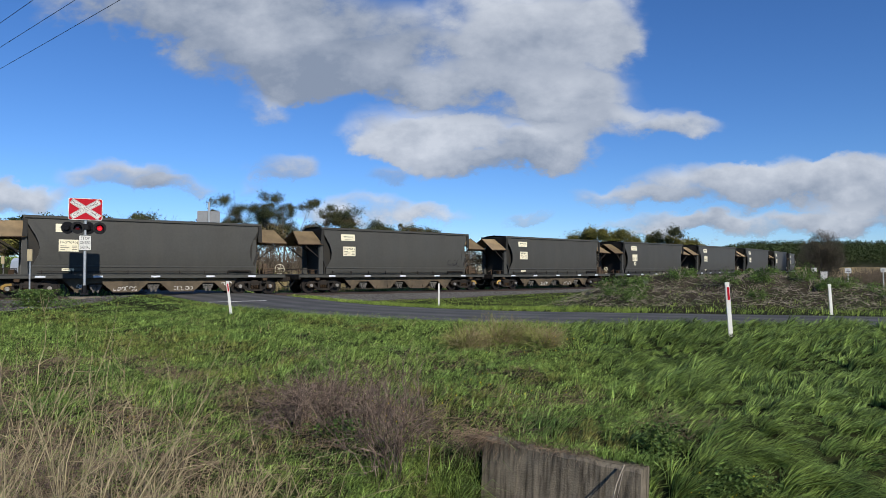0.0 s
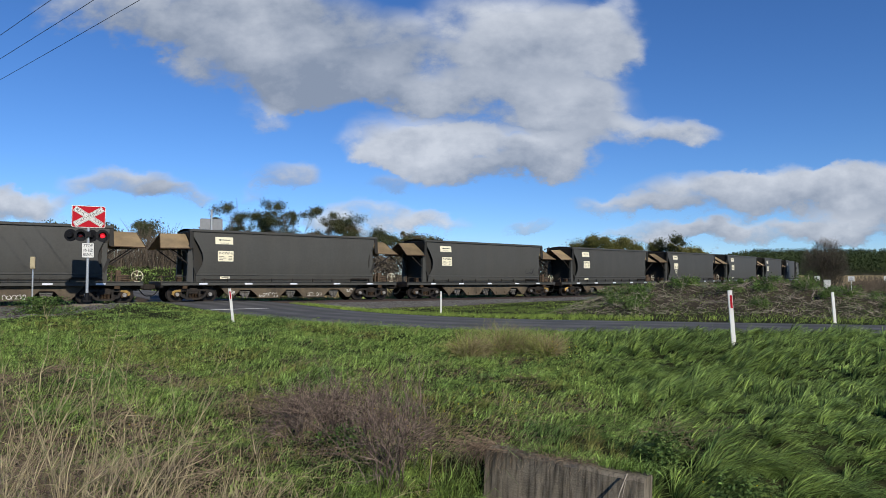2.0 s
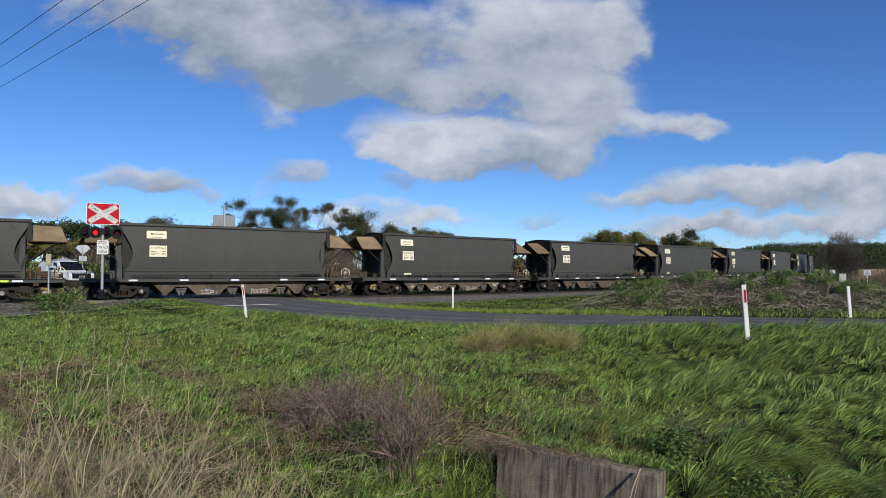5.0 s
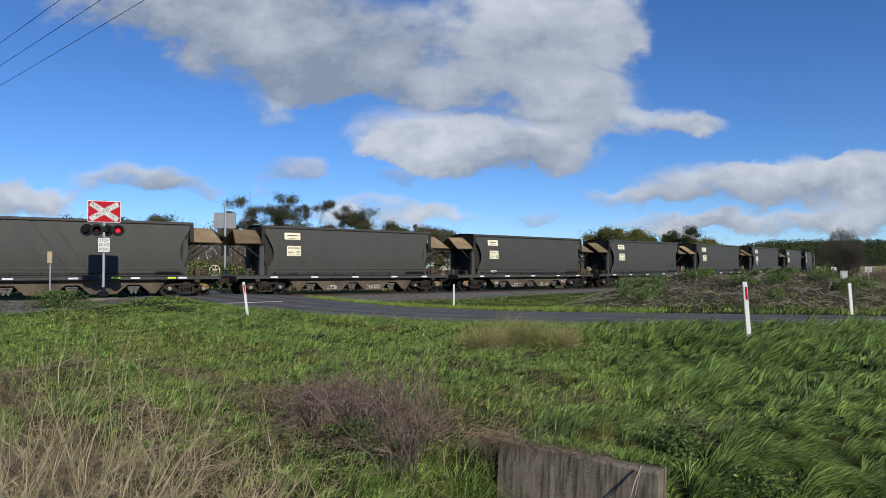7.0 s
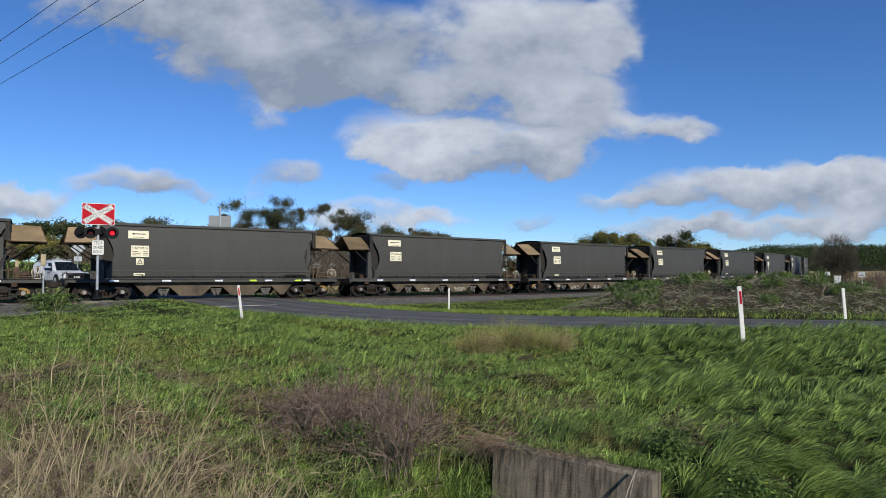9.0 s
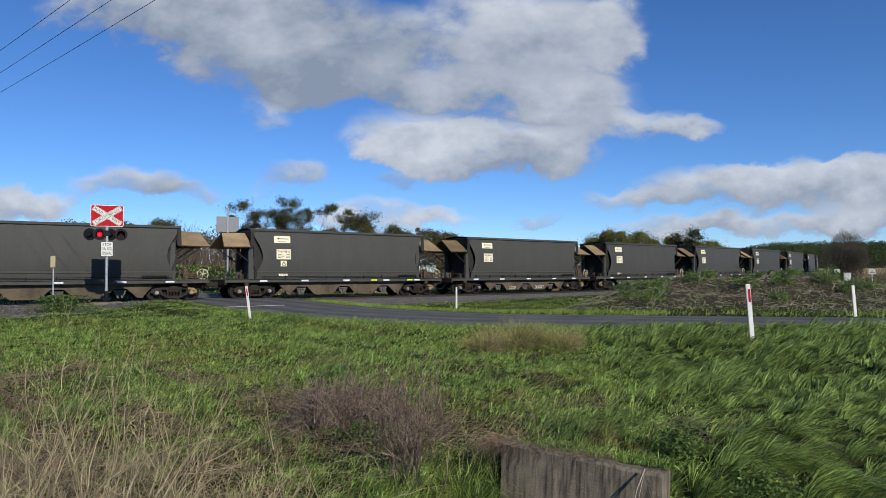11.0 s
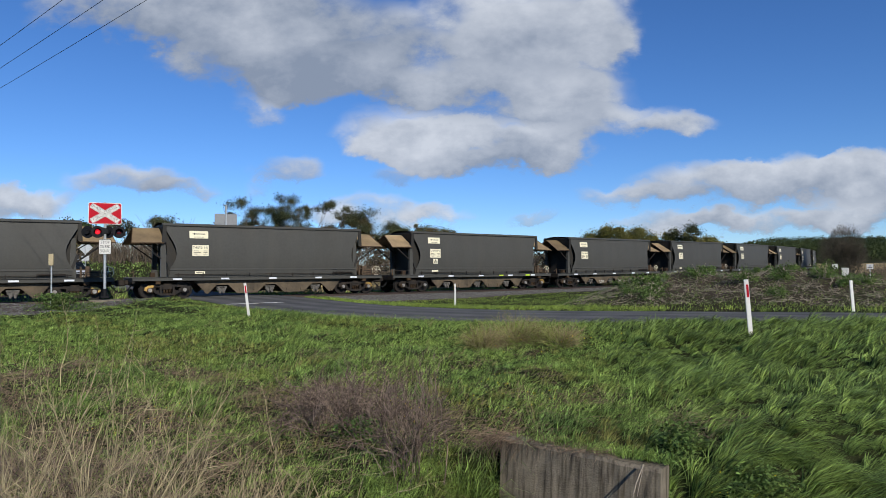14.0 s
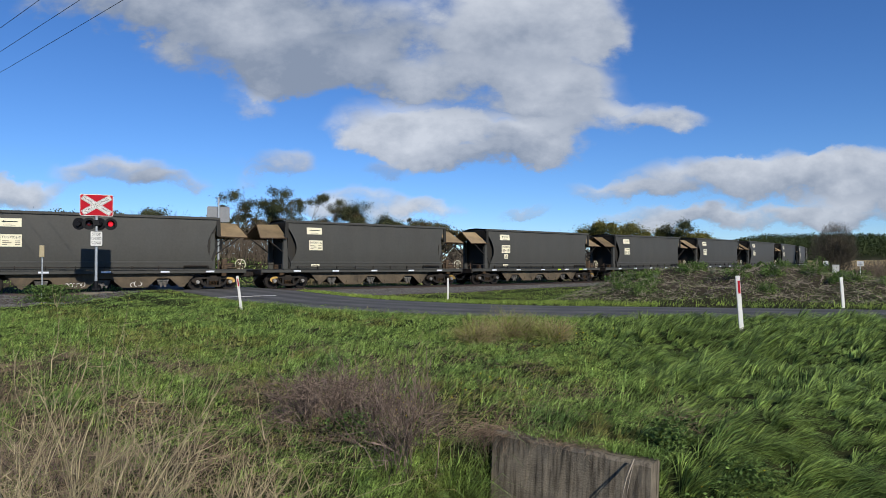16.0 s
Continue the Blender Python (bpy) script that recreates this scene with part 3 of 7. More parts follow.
def bogie_parts(x0, parent, rusty):
    """A three-piece bogie: side frames with windows, springs, bolster, wheelsets, axle adapters."""
    root = bmesh.new()
    box(root, -0.20, 0.20, -1.1, 1.1, 0.52, 0.80, bevel=0.02)
    tube(root, (0, 0, 0.78), (0, 0, 0.96), 0.22, 14)
    root = part("bogie", root, M["iron"], parent)
    root.location = (x0, 0, 0)
    for x in (-0.865, 0.865):
        ws = part("wheelset", wheelset(), M["wheel"], root)
        ws.location = (x, 0, 0.46)
        for y in (-1, 1):
            cap = part("axle_cap", axle_cap(y), M["cap"], root, "worn grey axle cap")
            cap.location = (x, 0, 0.46)
    for y in (-1.05, 1.05):
        bm = bmesh.new()
        s = 1 if y > 0 else -1
        top = [(-1.15, 0.44), (-1.13, 0.60), (-0.95, 0.70), (-0.5, 0.74), (0.5, 0.74), (0.95, 0.70), (1.13, 0.60), (1.15, 0.44), (1.04, 0.44), (1.02, 0.56), (0.70, 0.56), (0.62, 0.62), (-0.62, 0.62), (-0.70, 0.56), (-1.02, 0.56), (-1.04, 0.44)]
        slab(bm, top, y - 0.08, y + 0.08)
        low = [(-0.72, 0.56), (-0.66, 0.34), (-0.34, 0.18), (0.34, 0.18), (0.66, 0.34), (0.72, 0.56), (0.60, 0.56), (0.56, 0.42), (0.30, 0.28), (-0.30, 0.28), (-0.56, 0.42), (-0.60, 0.56)]
        slab(bm, low, y - 0.075, y + 0.075)
        for x in (-0.32, 0.32):
            box(bm, x - 0.05, x + 0.05, y - 0.07, y + 0.07, 0.24, 0.66)
        box(bm, -0.26, 0.26, y - 0.06, y + 0.10 * s + 0.06, 0.50, 0.64, bevel=0.015)
        part("side_frame", bm, M["iron"], root)
        for x in (-0.15, 0, 0.15):
            bm = bmesh.new()
            for k in range(5):
                tube(bm, (x, y, 0.29 + k * 0.045), (x, y, 0.31 + k * 0.045), 0.062, 10)
            part("spring", bm, M["rust"], root)
        for x in (-0.865, 0.865):
            bm = bmesh.new()
            slab(bm, [(x - 0.17, 0.56), (x - 0.15, 0.36), (x - 0.06, 0.31), (x + 0.06, 0.31), (x + 0.15, 0.36), (x + 0.17, 0.56)], y - 0.10, y + 0.10)
            part("axle_adapter", bm, M["rust"] if rusty and x * x0 > 0 and s < 0 else M["iron"], root)
        bm = bmesh.new()
        for x in (-0.36, 0.36):
            sx = 1 if x > 0 else -1
            slab(bm, [(x, 0.34), (x + 0.05 * sx, 0.34), (x + 0.10 * sx, 0.56), (x + 0.02 * sx, 0.58)], y * 0.76 - 0.05, y * 0.76 + 0.05)
        bar(bm, (-0.36, y * 0.76, 0.42), (0.36, y * 0.76, 0.42), 0.05, 0.05)
        part("brake_rigging", bm, M["iron"], root)
    return root


def brake_wheel(parent, x, y, z):
    bm = bmesh.new()
    n, R, r = 24, 0.28, 0.017
    rows = []
    for i in range(n):
        a = i * 2 * math.pi / n
        rows.append([bm.verts.new(((R + r * math.cos(b)) * math.cos(a), r * math.sin(b), (R + r * math.cos(b)) * math.sin(a))) for b in (0, 1.57, 3.14, 4.71)])
    for i in range(n):
        for j in range(4):
            bm.faces.new((rows[i][j], rows[(i + 1) % n][j], rows[(i + 1) % n][(j + 1) % 4], rows[i][(j + 1) % 4]))
    for i in range(6):
        a = i * math.pi / 3 + 0.3
        bar(bm, (0, 0, 0), (R * math.cos(a), 0, R * math.sin(a)), 0.016, 0.026)
    tube(bm, (0, -0.05, 0), (0, 0.12, 0), 0.05, 10)
    ob = part("brake_wheel", bm, M["cream"], parent, "cream-painted hand brake wheel")
    ob.location = (x, y, z)


def lettering(name, text, size, mat, parent, m, width=0.0):
    """Raised lettering in the built-in font, facing -y before m."""
    cu = bpy.data.curves.new(name, "FONT")
    cu.body, cu.size, cu.align_x, cu.align_y, cu.extrude = text, size, "CENTER", "CENTER", 0.002
    cu.resolution_u = 2
    tmp = bpy.data.objects.new(name, cu)
    me = bpy.data.meshes.new_from_object(tmp)
    bpy.data.objects.remove(tmp)
    bpy.data.curves.remove(cu)
    me.materials.clear()
    me.materials.append(mat)
    ob = new(name, me)
    ob.parent = parent
    fit = 1.0
    if width and me.vertices:
        xs = [v.co.x for v in me.vertices]
        fit = width / (max(xs) - min(xs))
    ob.matrix_basis = m @ pose(0, 0, 0, 90, 0, 0) @ Matrix.Diagonal((fit, 1, 1, 1))
    return ob


def build_wagon():
    w = empty("hopper_wagon")
    part("hopper", inner_hopper(), M["wagon_dark"], w)
    part("roof", roof_sheet(), M["wagon_dark"], w)
    for y in (-1, 1):
        part("side_sheet", side_sheet(y), M["wagon"], w, smooth=True)
        bm = bmesh.new()
        box(bm, -5.79, 5.79, y * 1.255 - 0.07, y * 1.255 + 0.07, 3.84, 3.97, bevel=0.02)
        part("top_rail", bm, M["wagon"], w)
        bm = bmesh.new()
        box(bm, -7.22, 7.22, y * 1.30 - 0.045, y * 1.30 + 0.045, 0.94, 1.13, bevel=0.012)
        box(bm, -7.22, 7.22, y * 1.33 - 0.07, y * 1.33 + 0.07, 1.125, 1.15)
        part("side_sill", bm, M["wagon"], w)
        bm = bmesh.new()
        tube(bm, (-5.2, y * 1.36, 1.27), (5.35, y * 1.36, 1.27), 0.018, 6)
        for k in range(9):
            x = -5.0 + k * 1.27
            box(bm, x - 0.02, x + 0.02, y * 1.34 - 0.03, y * 1.34 + 0.03, 1.15, 1.34)
        part("pipe", bm, M["iron"], w)
        bm = bmesh.new()
        tube(bm, (3.9, y * 1.37, 1.33), (5.1, y * 1.37, 1.33), 0.035, 8)
        tube(bm, (4.1, y * 1.37, 1.33), (4.5, y * 1.37, 1.33), 0.05, 8)
        part("valve_gear", bm, M["iron"], w)
        bm = bmesh.new()
        line = [(-4.15, 0.93), (-3.50, 0.26), (-3.46, 0.22)]
        for c in (-2.62, 0.12, 2.92):
            line += [(c - 0.80, 0.22), (c - 0.34, 0.64), (c - 0.28, 0.68), (c + 0.28, 0.68), (c + 0.34, 0.64), (c + 0.80, 0.22)]
        line += [(3.96, 0.22), (4.0, 0.26), (4.55, 0.93)]
        slab(bm, line, y * 1.04 - 0.012, y * 1.04 + 0.012)
        part("skirt", bm, M["skirt"], w)
        for c in (-2.62, 0.12, 2.92):
            bm = bmesh.new()
            for sx in (-1, 1):
                bar(bm, (c + sx * 0.83, y * 1.065, 0.21), (c + sx * 0.31, y * 1.065, 0.69), 0.07, 0.03)
                bar(bm, (c + sx * 0.93, y * 1.07, 0.24), (c + sx * 0.98, y * 1.07, 0.42), 0.05, 0.035)
                tube(bm, (c + sx * 0.98, y * 1.04, 0.42), (c + sx * 0.98, y * 1.11, 0.42), 0.035, 8)
            bar(bm, (c - 0.31, y * 1.065, 0.695), (c + 0.31, y * 1.065, 0.695), 0.07, 0.03)
            part("notch_rim", bm, M["skirt"], w)
        for c in (-2.62, 0.12, 2.92):
            bm = bmesh.new()
            slab(bm, [(c - 0.30, 0.62), (c - 0.24, 0.40), (c - 0.10, 0.30), (c + 0.10, 0.30), (c + 0.24, 0.40), (c + 0.30, 0.62)], y * 0.86 - 0.05, y * 0.86 + 0.05)
            for e in (-1, 1):
                bar(bm, (c + e * 0.26, y * 0.95, 0.60), (c + e * 0.10, y * 0.97, 0.28), 0.05, 0.05)
                tube(bm, (c + e * 0.10, y * 0.92, 0.27), (c + e * 0.10, y * 1.0, 0.27), 0.055, 8)
            tube(bm, (c - 0.28, y * 0.95, 0.56), (c + 0.28, y * 0.95, 0.56), 0.035, 8)
            tube(bm, (c, y * 0.93, 0.34), (c, y * 0.99, 0.58), 0.045, 8)
            part("discharge_door", bm, M["gear"], w, "dusty grey discharge door gear")
        for k in range(5):
            x = (-5.05, -2.55, 0.15, 2.95, 5.25)[k]
            bm = bmesh.new()
            box(bm, x - 0.22, x + 0.22, y * 1.352 - 0.004, y * 1.352 + 0.004, 0.985, 1.075)
            part("reflector_strip", bm, M["strip"], w)
        for cx, cz, a, h in ((-3.95, 3.40, 0.49, 0.20), (-3.87, 2.55, 0.43, 0.29)):
            bm = bmesh.new()
            tilt = -0.11 if cz > 3 else 0.0
            cy = 1.308 if cz > 3 else 1.352
            box(bm, -a, a, -0.006, 0.006, -h, h, bevel=0.003)
            pl = part("data_plate", bm, M["cream"], w)
            pl.matrix_basis = pose(-y * cx if y > 0 else cx, y * cy, cz, tilt * 57.3 * (1 if y < 0 else -1), 0, 0)
    for sx in (-1, 1):
        bm = bmesh.new()
        a = [bm.verts.new((sx * x, y, z)) for x, y, z in ((5.70, -1.34, 2.95), (7.30, -1.34, 2.92), (7.02, 0, 3.74), (5.70, 0, 3.78), (5.70, 1.34, 2.95), (7.30, 1.34, 2.92))]
        bm.faces.new((a[0], a[1], a[2], a[3]))
        bm.faces.new((a[3], a[2], a[5], a[4]))
        bmesh.ops.recalc_face_normals(bm, faces=bm.faces)
        bmesh.ops.solidify(bm, geom=bm.faces[:], thickness=0.025)
        part("end_hood", bm, M["hood"], w, "dusty tan gabled hood")
        for y in (-1, 1):
            bm = bmesh.new()
            bar(bm, (sx * 5.72, y * 1.345, 2.93), (sx * 7.31, y * 1.345, 2.90), 0.03, 0.05)
            bar(bm, (sx * 7.30, y * 1.35, 2.90), (sx * 7.03, 0, 3.74), 0.03, 0.04)
            part("hood_edge", bm, M["rust"], w)
        for y in (-1.3, 1.3):
            bm = bmesh.new()
            slab(bm, [(sx * 5.60, 2.95), (sx * 5.60, 3.80), (sx * 5.78, 3.86), (sx * 5.82, 2.95)], y - 0.03, y + 0.03)
            part("gusset", bm, M["wagon_dark"], w)
        for y in (-1, 1):
            bm = bmesh.new()
            bar(bm, (sx * 6.95, y * 1.2, 2.95), (sx * 5.6, y * 1.1, 1.95), 0.06, 0.06)
            part("hood_brace", bm, M["iron"], w)
            bm = bmesh.new()
            bar(bm, (sx * 6.5, y * 0.9, 3.15), (sx * 5.35, y * 0.9, 2.4), 0.05, 0.05)
            part("hood_brace", bm, M["iron"], w)
            bm = bmesh.new()
            o = 0.30 if sx > 0 else 0.0
            slab(bm, [(sx * (5.55 - o), 1.1), (sx * (5.85 - o), 1.1), (sx * (5.82 - o), 3.1), (sx * (5.62 - o), 3.1)], y * 1.08 - 0.09, y * 1.08 + 0.09)
            part("end_post", bm, M["wagon"], w)
            bm = bmesh.new()
            bar(bm, (sx * 5.2, y * 1.15, 1.15), (sx * 5.62, y * 1.12, 2.3), 0.09, 0.14)
            part("end_strut", bm, M["wagon_dark"], w)
            bm = bmesh.new()
            for x in (6.0, 6.5, 7.1):
                tube(bm, (sx * x, y * 1.3, 1.1), (sx * x, y * 1.3, 1.42), 0.016, 6)
            tube(bm, (sx * 6.0, y * 1.3, 1.42), (sx * 7.1, y * 1.3, 1.42), 0.016, 6)
            part("handrail", bm, M["iron"], w)
            bm = bmesh.new()
            box(bm, sx * 6.0 - 0.12, sx * 6.0 + 0.12, y * 1.22 - 0.1, y * 1.22 + 0.1, 0.78, 0.95)
            part("step", bm, M["rust"], w)
        bm = bmesh.new()
        lo, hi = sorted((sx * 5.0, sx * 7.2))
        box(bm, lo, hi, -1.28, 1.28, 1.04, 1.09)
        lo, hi = sorted((sx * 7.1, sx * 7.24))
        box(bm, lo, hi, -1.3, 1.3, 0.82, 1.12, bevel=0.01)
        part("end_platform", bm, M["iron"], w)
        bm = bmesh.new()
        lo, hi = sorted((sx * 3.6, sx * 7.1))
        box(bm, lo, hi, -0.32, 0.32, 0.66, 1.02)
        part("centre_sill", bm, M["iron"], w)
        bm = bmesh.new()
        lo, hi = sorted((sx * 7.0, sx * 7.45))
        box(bm, lo, hi, -0.11, 0.11, 0.74, 0.98, bevel=0.03)
        lo, hi = sorted((sx * 7.38, sx * 7.68))
        box(bm, lo, hi, -0.20, 0.17, 0.68, 1.0, bevel=0.05)
        part("coupler", bm, M["iron"], w)
        bm = bmesh.new()
        pts = [(sx * (7.1 + 0.055 * k), -0.45 - 0.012 * k, 0.78 - 0.40 * math.sin(k / 10 * math.pi * 0.62)) for k in range(11)]
        for p, q in zip(pts, pts[1:]):
            tube(bm, p, q, 0.03, 6)
        part("air_hose", bm, M["ink"], w)
        bogie_parts(sx * 5.5, w, True)
    # brake gear on one end platform
    brake_wheel(w, 6.95, -1.12, 1.42)
    bm = bmesh.new()
    bar(bm, (6.95, -0.98, 1.1), (6.95, -0.98, 1.75), 0.10, 0.10)
    box(bm, 6.2, 6.6, -1.1, -0.7, 1.1, 1.5, bevel=0.02)
    box(bm, 5.95, 6.2, -1.15, -0.9, 1.1, 1.72, bevel=0.02)
    tube(bm, (5.9, -1.15, 1.25), (7.0, -1.15, 1.22), 0.03, 8)
    tube(bm, (6.3, -0.6, 1.3), (6.3, 0.4, 1.3), 0.17, 12)
    bar(bm, (5.5, -1.05, 1.55), (6.1, -1.05, 1.55), 0.05, 0.05)
    bar(bm, (6.75, -1.18, 1.12), (6.75, -1.18, 1.62), 0.05, 0.04)
    bar(bm, (7.1, -1.16, 1.12), (7.1, -1.16, 1.40), 0.05, 0.04)
    bar(bm, (6.4, -1.2, 1.36), (7.15, -1.2, 1.36), 0.03, 0.03)
    tube(bm, (5.75, -1.12, 1.1), (5.75, -1.12, 1.68), 0.05, 8)
    part("brake_gear", bm, M["brake"], w, "brown grimy brake gear")
    bm = bmesh.new()
    bar(bm, (-7.15, -1.1, 1.05), (-7.15, -1.1, 1.50), 0.05, 0.05)
    bar(bm, (-7.15, -1.1, 1.45), (-7.35, -1.0, 1.30), 0.04, 0.04)
    part("uncoupling_lever", bm, M["brake"], w)
    bm = bmesh.new()
    box(bm, -6.35, -6.1, -1.1, -0.85, 1.1, 1.38, bevel=0.02)
    part("valve_box", bm, M["rust"], w)
    bm = bmesh.new()
    box(bm, -3.5, 4.0, -0.35, 0.35, 0.55, 1.0)
    for c in (-2.62, 0.12, 2.92):
        bmesh.ops.create_cone(bm, cap_ends=True, segments=4, radius1=0.45, radius2=1.5, depth=0.75, matrix=Matrix.Translation((c, 0, 0.7)) @ pose(0, 0, 0, 0, 0, 45))
    part("hopper_chute", bm, M["iron"], w)
    return w


def shift(t):
    """How far the train has rolled along the track at t seconds."""
    return 3.7576 * t - 0.00701 * t * t


def wagon_pose(s):
    """A wagon whose middle is s metres along; its bogies stay on the rails."""
    ax, ay, _ = track(s - 5.5)
    bx, by, _ = track(s + 5.5)
    az, bz = rail_z(s - 5.5), rail_z(s + 5.5)
    return Matrix.Translation(((ax + bx) / 2, (ay + by) / 2, (az + bz) / 2)) @ Euler((0, -math.atan2(bz - az, 11.0), math.atan2(by - ay, bx - ax))).to_matrix().to_4x4()


def scrawl(parent, x, z, width, height, mat, seed, y=-1.056):
    """A sprayed unreadable scrawl of loops and strokes."""
    rnd = random.Random(seed)
    bm = bmesh.new()
    n = max(3, int(width / (height * 0.75)))
    for i in range(n):
        cx = x + (i + 0.5) / n * width - width / 2
        for _ in range(rnd.choice((1, 2, 2))):
            a, b = rnd.uniform(0, 6.28), rnd.uniform(1.6, 5.5) * rnd.choice((-1, 1))
            rx, rz = height * rnd.uniform(0.25, 0.5), height * rnd.uniform(0.3, 0.55)
            sk = rnd.uniform(-0.2, 0.4)
            prev = None
            for k in range(9):
                t = a + b * k / 8
                px, pz = cx + rx * math.cos(t) + sk * rz * math.sin(t), z + rz * math.sin(t)
                if prev:
                    d = Vector((px - prev[0], 0, pz - prev[1]))
                    if d.length > 1e-4:
                        q = Vector((-d.z, 0, d.x)).normalized() * 0.012
                        vs = [bm.verts.new((p[0] + e * q.x, y, p[1] + e * q.z)) for p, e in ((prev, 1), ((px, pz), 1), ((px, pz), -1), (prev, -1))]
                        bm.faces.new(vs)
                prev = (px, pz)
    tagged(part("graffiti", bm, mat, parent, "unreadable sprayed scrawl"), kind="stuff")


def arrow_sign(parent):
    bm = bmesh.new()
    slab(bm, [(-0.33, 0), (-0.20, 0.055), (-0.20, 0.022), (0.33, 0.022), (0.33, -0.022), (-0.20, -0.022), (-0.20, -0.055)], -0.003, 0.003)
    ob = part("arrow", bm, M["ink"], parent)
    ob.matrix_basis = pose(-3.95, -1.312, 3.44, -6.3, 0, 0)
    bm = bmesh.new()
    box(bm, -0.25, 0.25, -0.002, 0.002, -0.012, 0.012)
    ob = part("writing_bar", bm, M["brown_ink"], parent)
    ob.matrix_basis = pose(-3.95, -1.328, 3.27, -6.3, 0, 0)


CODES = {-5: "THGY004-S", -4: "THGY002-Y", -3: "THGY011-N", -2: "THGY008-W", -1: "THGY006-E", 0: "THGY007-N", 1: "THGY009-B", 2: "THGY003-V"}
first = build_wagon()
WAGONS = {0: first}
for i in range(-5, 11):
    if i:
        WAGONS[i] = copy_thing(first, Matrix())
for i, w in WAGONS.items():
    if i < 6:
        arrow_sign(w)
        for k, (x0, x1) in enumerate(((-0.36, -0.10), (-0.36, 0.02), (-0.36, -0.16))):
            z = 2.55 - 0.02 - k * 0.085
            for e0, e1 in ((x0, x1), (0.15, 0.36)):
                bm = bmesh.new()
                box(bm, -3.87 + e0, -3.87 + e1, -1.362, -1.358, z - 0.016, z + 0.016)
                part("writing_bar", bm, M["brown_ink"], w)
        if i in CODES:
            lettering("lettering", CODES[i], 0.17, M["ink"], w, pose(-3.87, -1.362, 2.70), 0.78)
    said = "dark grey steel grain hopper wagon with dusty brown end hoods"
    if i in (0, 2, -1, 3, -4):
        scrawl(w, -1.2 if i else -1.25, 0.40, 0.9 if i else 1.15, 0.22, M["spray"], 10 + i)
        scrawl(w, 1.6, 0.40, 1.0 if i != -4 else 0.5, 0.24, M["spray"], 30 + i)
        said = "dark grey grain hopper wagon with white graffiti along its skirt"
    if i == 0:
        scrawl(w, 3.9, 0.62, 0.55, 0.24, M["spray"], 44)
        scrawl(w, -3.3, 0.55, 0.25, 0.2, M["spray"], 45)
    if i == 1:
        scrawl(w, 4.5, 1.95, 1.2, 0.5, M["ink"], 51, -1.352)
        said = "dark grey grain hopper wagon with a black scrawl on its side"
    if i in (-2, 3):
        bm = bmesh.new()
        box(bm, -4.05, -3.69, -1.363, -1.353, 1.86, 2.18, bevel=0.003)
        part("warning_plate", bm, M["cream"], w)
        bm = bmesh.new()
        for p, q in (((-3.99, 1.92), (-3.75, 1.92)), ((-3.75, 1.92), (-3.87, 2.13)), ((-3.87, 2.13), (-3.99, 1.92))):
            bar(bm, (p[0], -1.366, p[1]), (q[0], -1.366, q[1]), 0.006, 0.03)
        box(bm, -3.885, -3.855, -1.37, -1.364, 1.97, 2.06)
        part("warning_triangle", bm, M["ink"], w)
        said = "dark grey grain hopper wagon with a triangular warning plate"
    if i in (-3, -2, 0, 2, 4):
        bm = bmesh.new()
        box(bm, -4.15, -3.62, -1.322, -1.312, 1.30, 1.43, bevel=0.003)
        part("small_plate", bm, M["cream"], w)
        bm = bmesh.new()
        box(bm, -4.08, -3.69, -1.327, -1.322, 1.345, 1.385)
        part("writing_bar", bm, M["brown_ink"], w)
    for x in {0: (-6.36,), -1: (6.36,), -2: (6.36,), -3: (-6.36, 6.36), -4: (-6.36, 6.36), 1: (6.36,), 2: (-6.36,)}.get(i, ()):
        bm = bmesh.new()
        e = 1 if x > 0 else -1
        slab(bm, [(x - e * 0.18, 0.62), (x - e * 0.16, 0.72), (x + e * 0.10, 0.70), (x + e * 0.26, 0.60), (x + e * 0.28, 0.46), (x + e * 0.16, 0.40), (x + e * 0.14, 0.56)], -1.175, -1.135)
        part("axle_guard", bm, M["ochre"], w, "worn ochre-yellow axle guard")
    if i == -2:
        for x in (2.05, 4.7):
            bm = bmesh.new()
            box(bm, x - 0.2, x + 0.2, -1.364, -1.358, 0.985, 1.075)
            part("reflector_strip", bm, M["hivis"], w, "fluorescent yellow reflector strip")
    tagged(w, said, "wagon", "wagons of the train")

# ---- roadside things ----
def ground_at(x, y):
    return float(land(np.array([x]), np.array([y]))[0])


def guide_post(x, y, z, lean, reflector):
    bm = bmesh.new()
    box(bm, -0.041, 0.041, -0.015, 0.015, -0.25, 0.95, bevel=0.006)
    p = part("guide_post", bm, M["white"])
    p.matrix_basis = Matrix.Translation((x, y, z)) @ pose(0, 0, 0, 0, lean, 0)
    if reflector:
        bm = bmesh.new()
        box(bm, -0.012, 0.028, -0.022, -0.015, 0.62, 0.86)
        part("reflector", bm, M["red"], p, "red plastic reflector")
    said = "white roadside guide post with a red reflector" if reflector else "plain white roadside guide post in the grass"
    tagged(p, said, "guide post", "guide posts along the road")


for x, y, z, lean, red in ((-6.72, 21.5, 0.06, -7, True), (-0.2, 33.0, -0.27, 0, False), (5.37, 12.7, 0.18, -3.6, True), (10.87, 19.0, 0.01, -3.6, False), (-27.4, 50.0, 0.7, 2, False)):
    guide_post(x, y, z, lean, red)


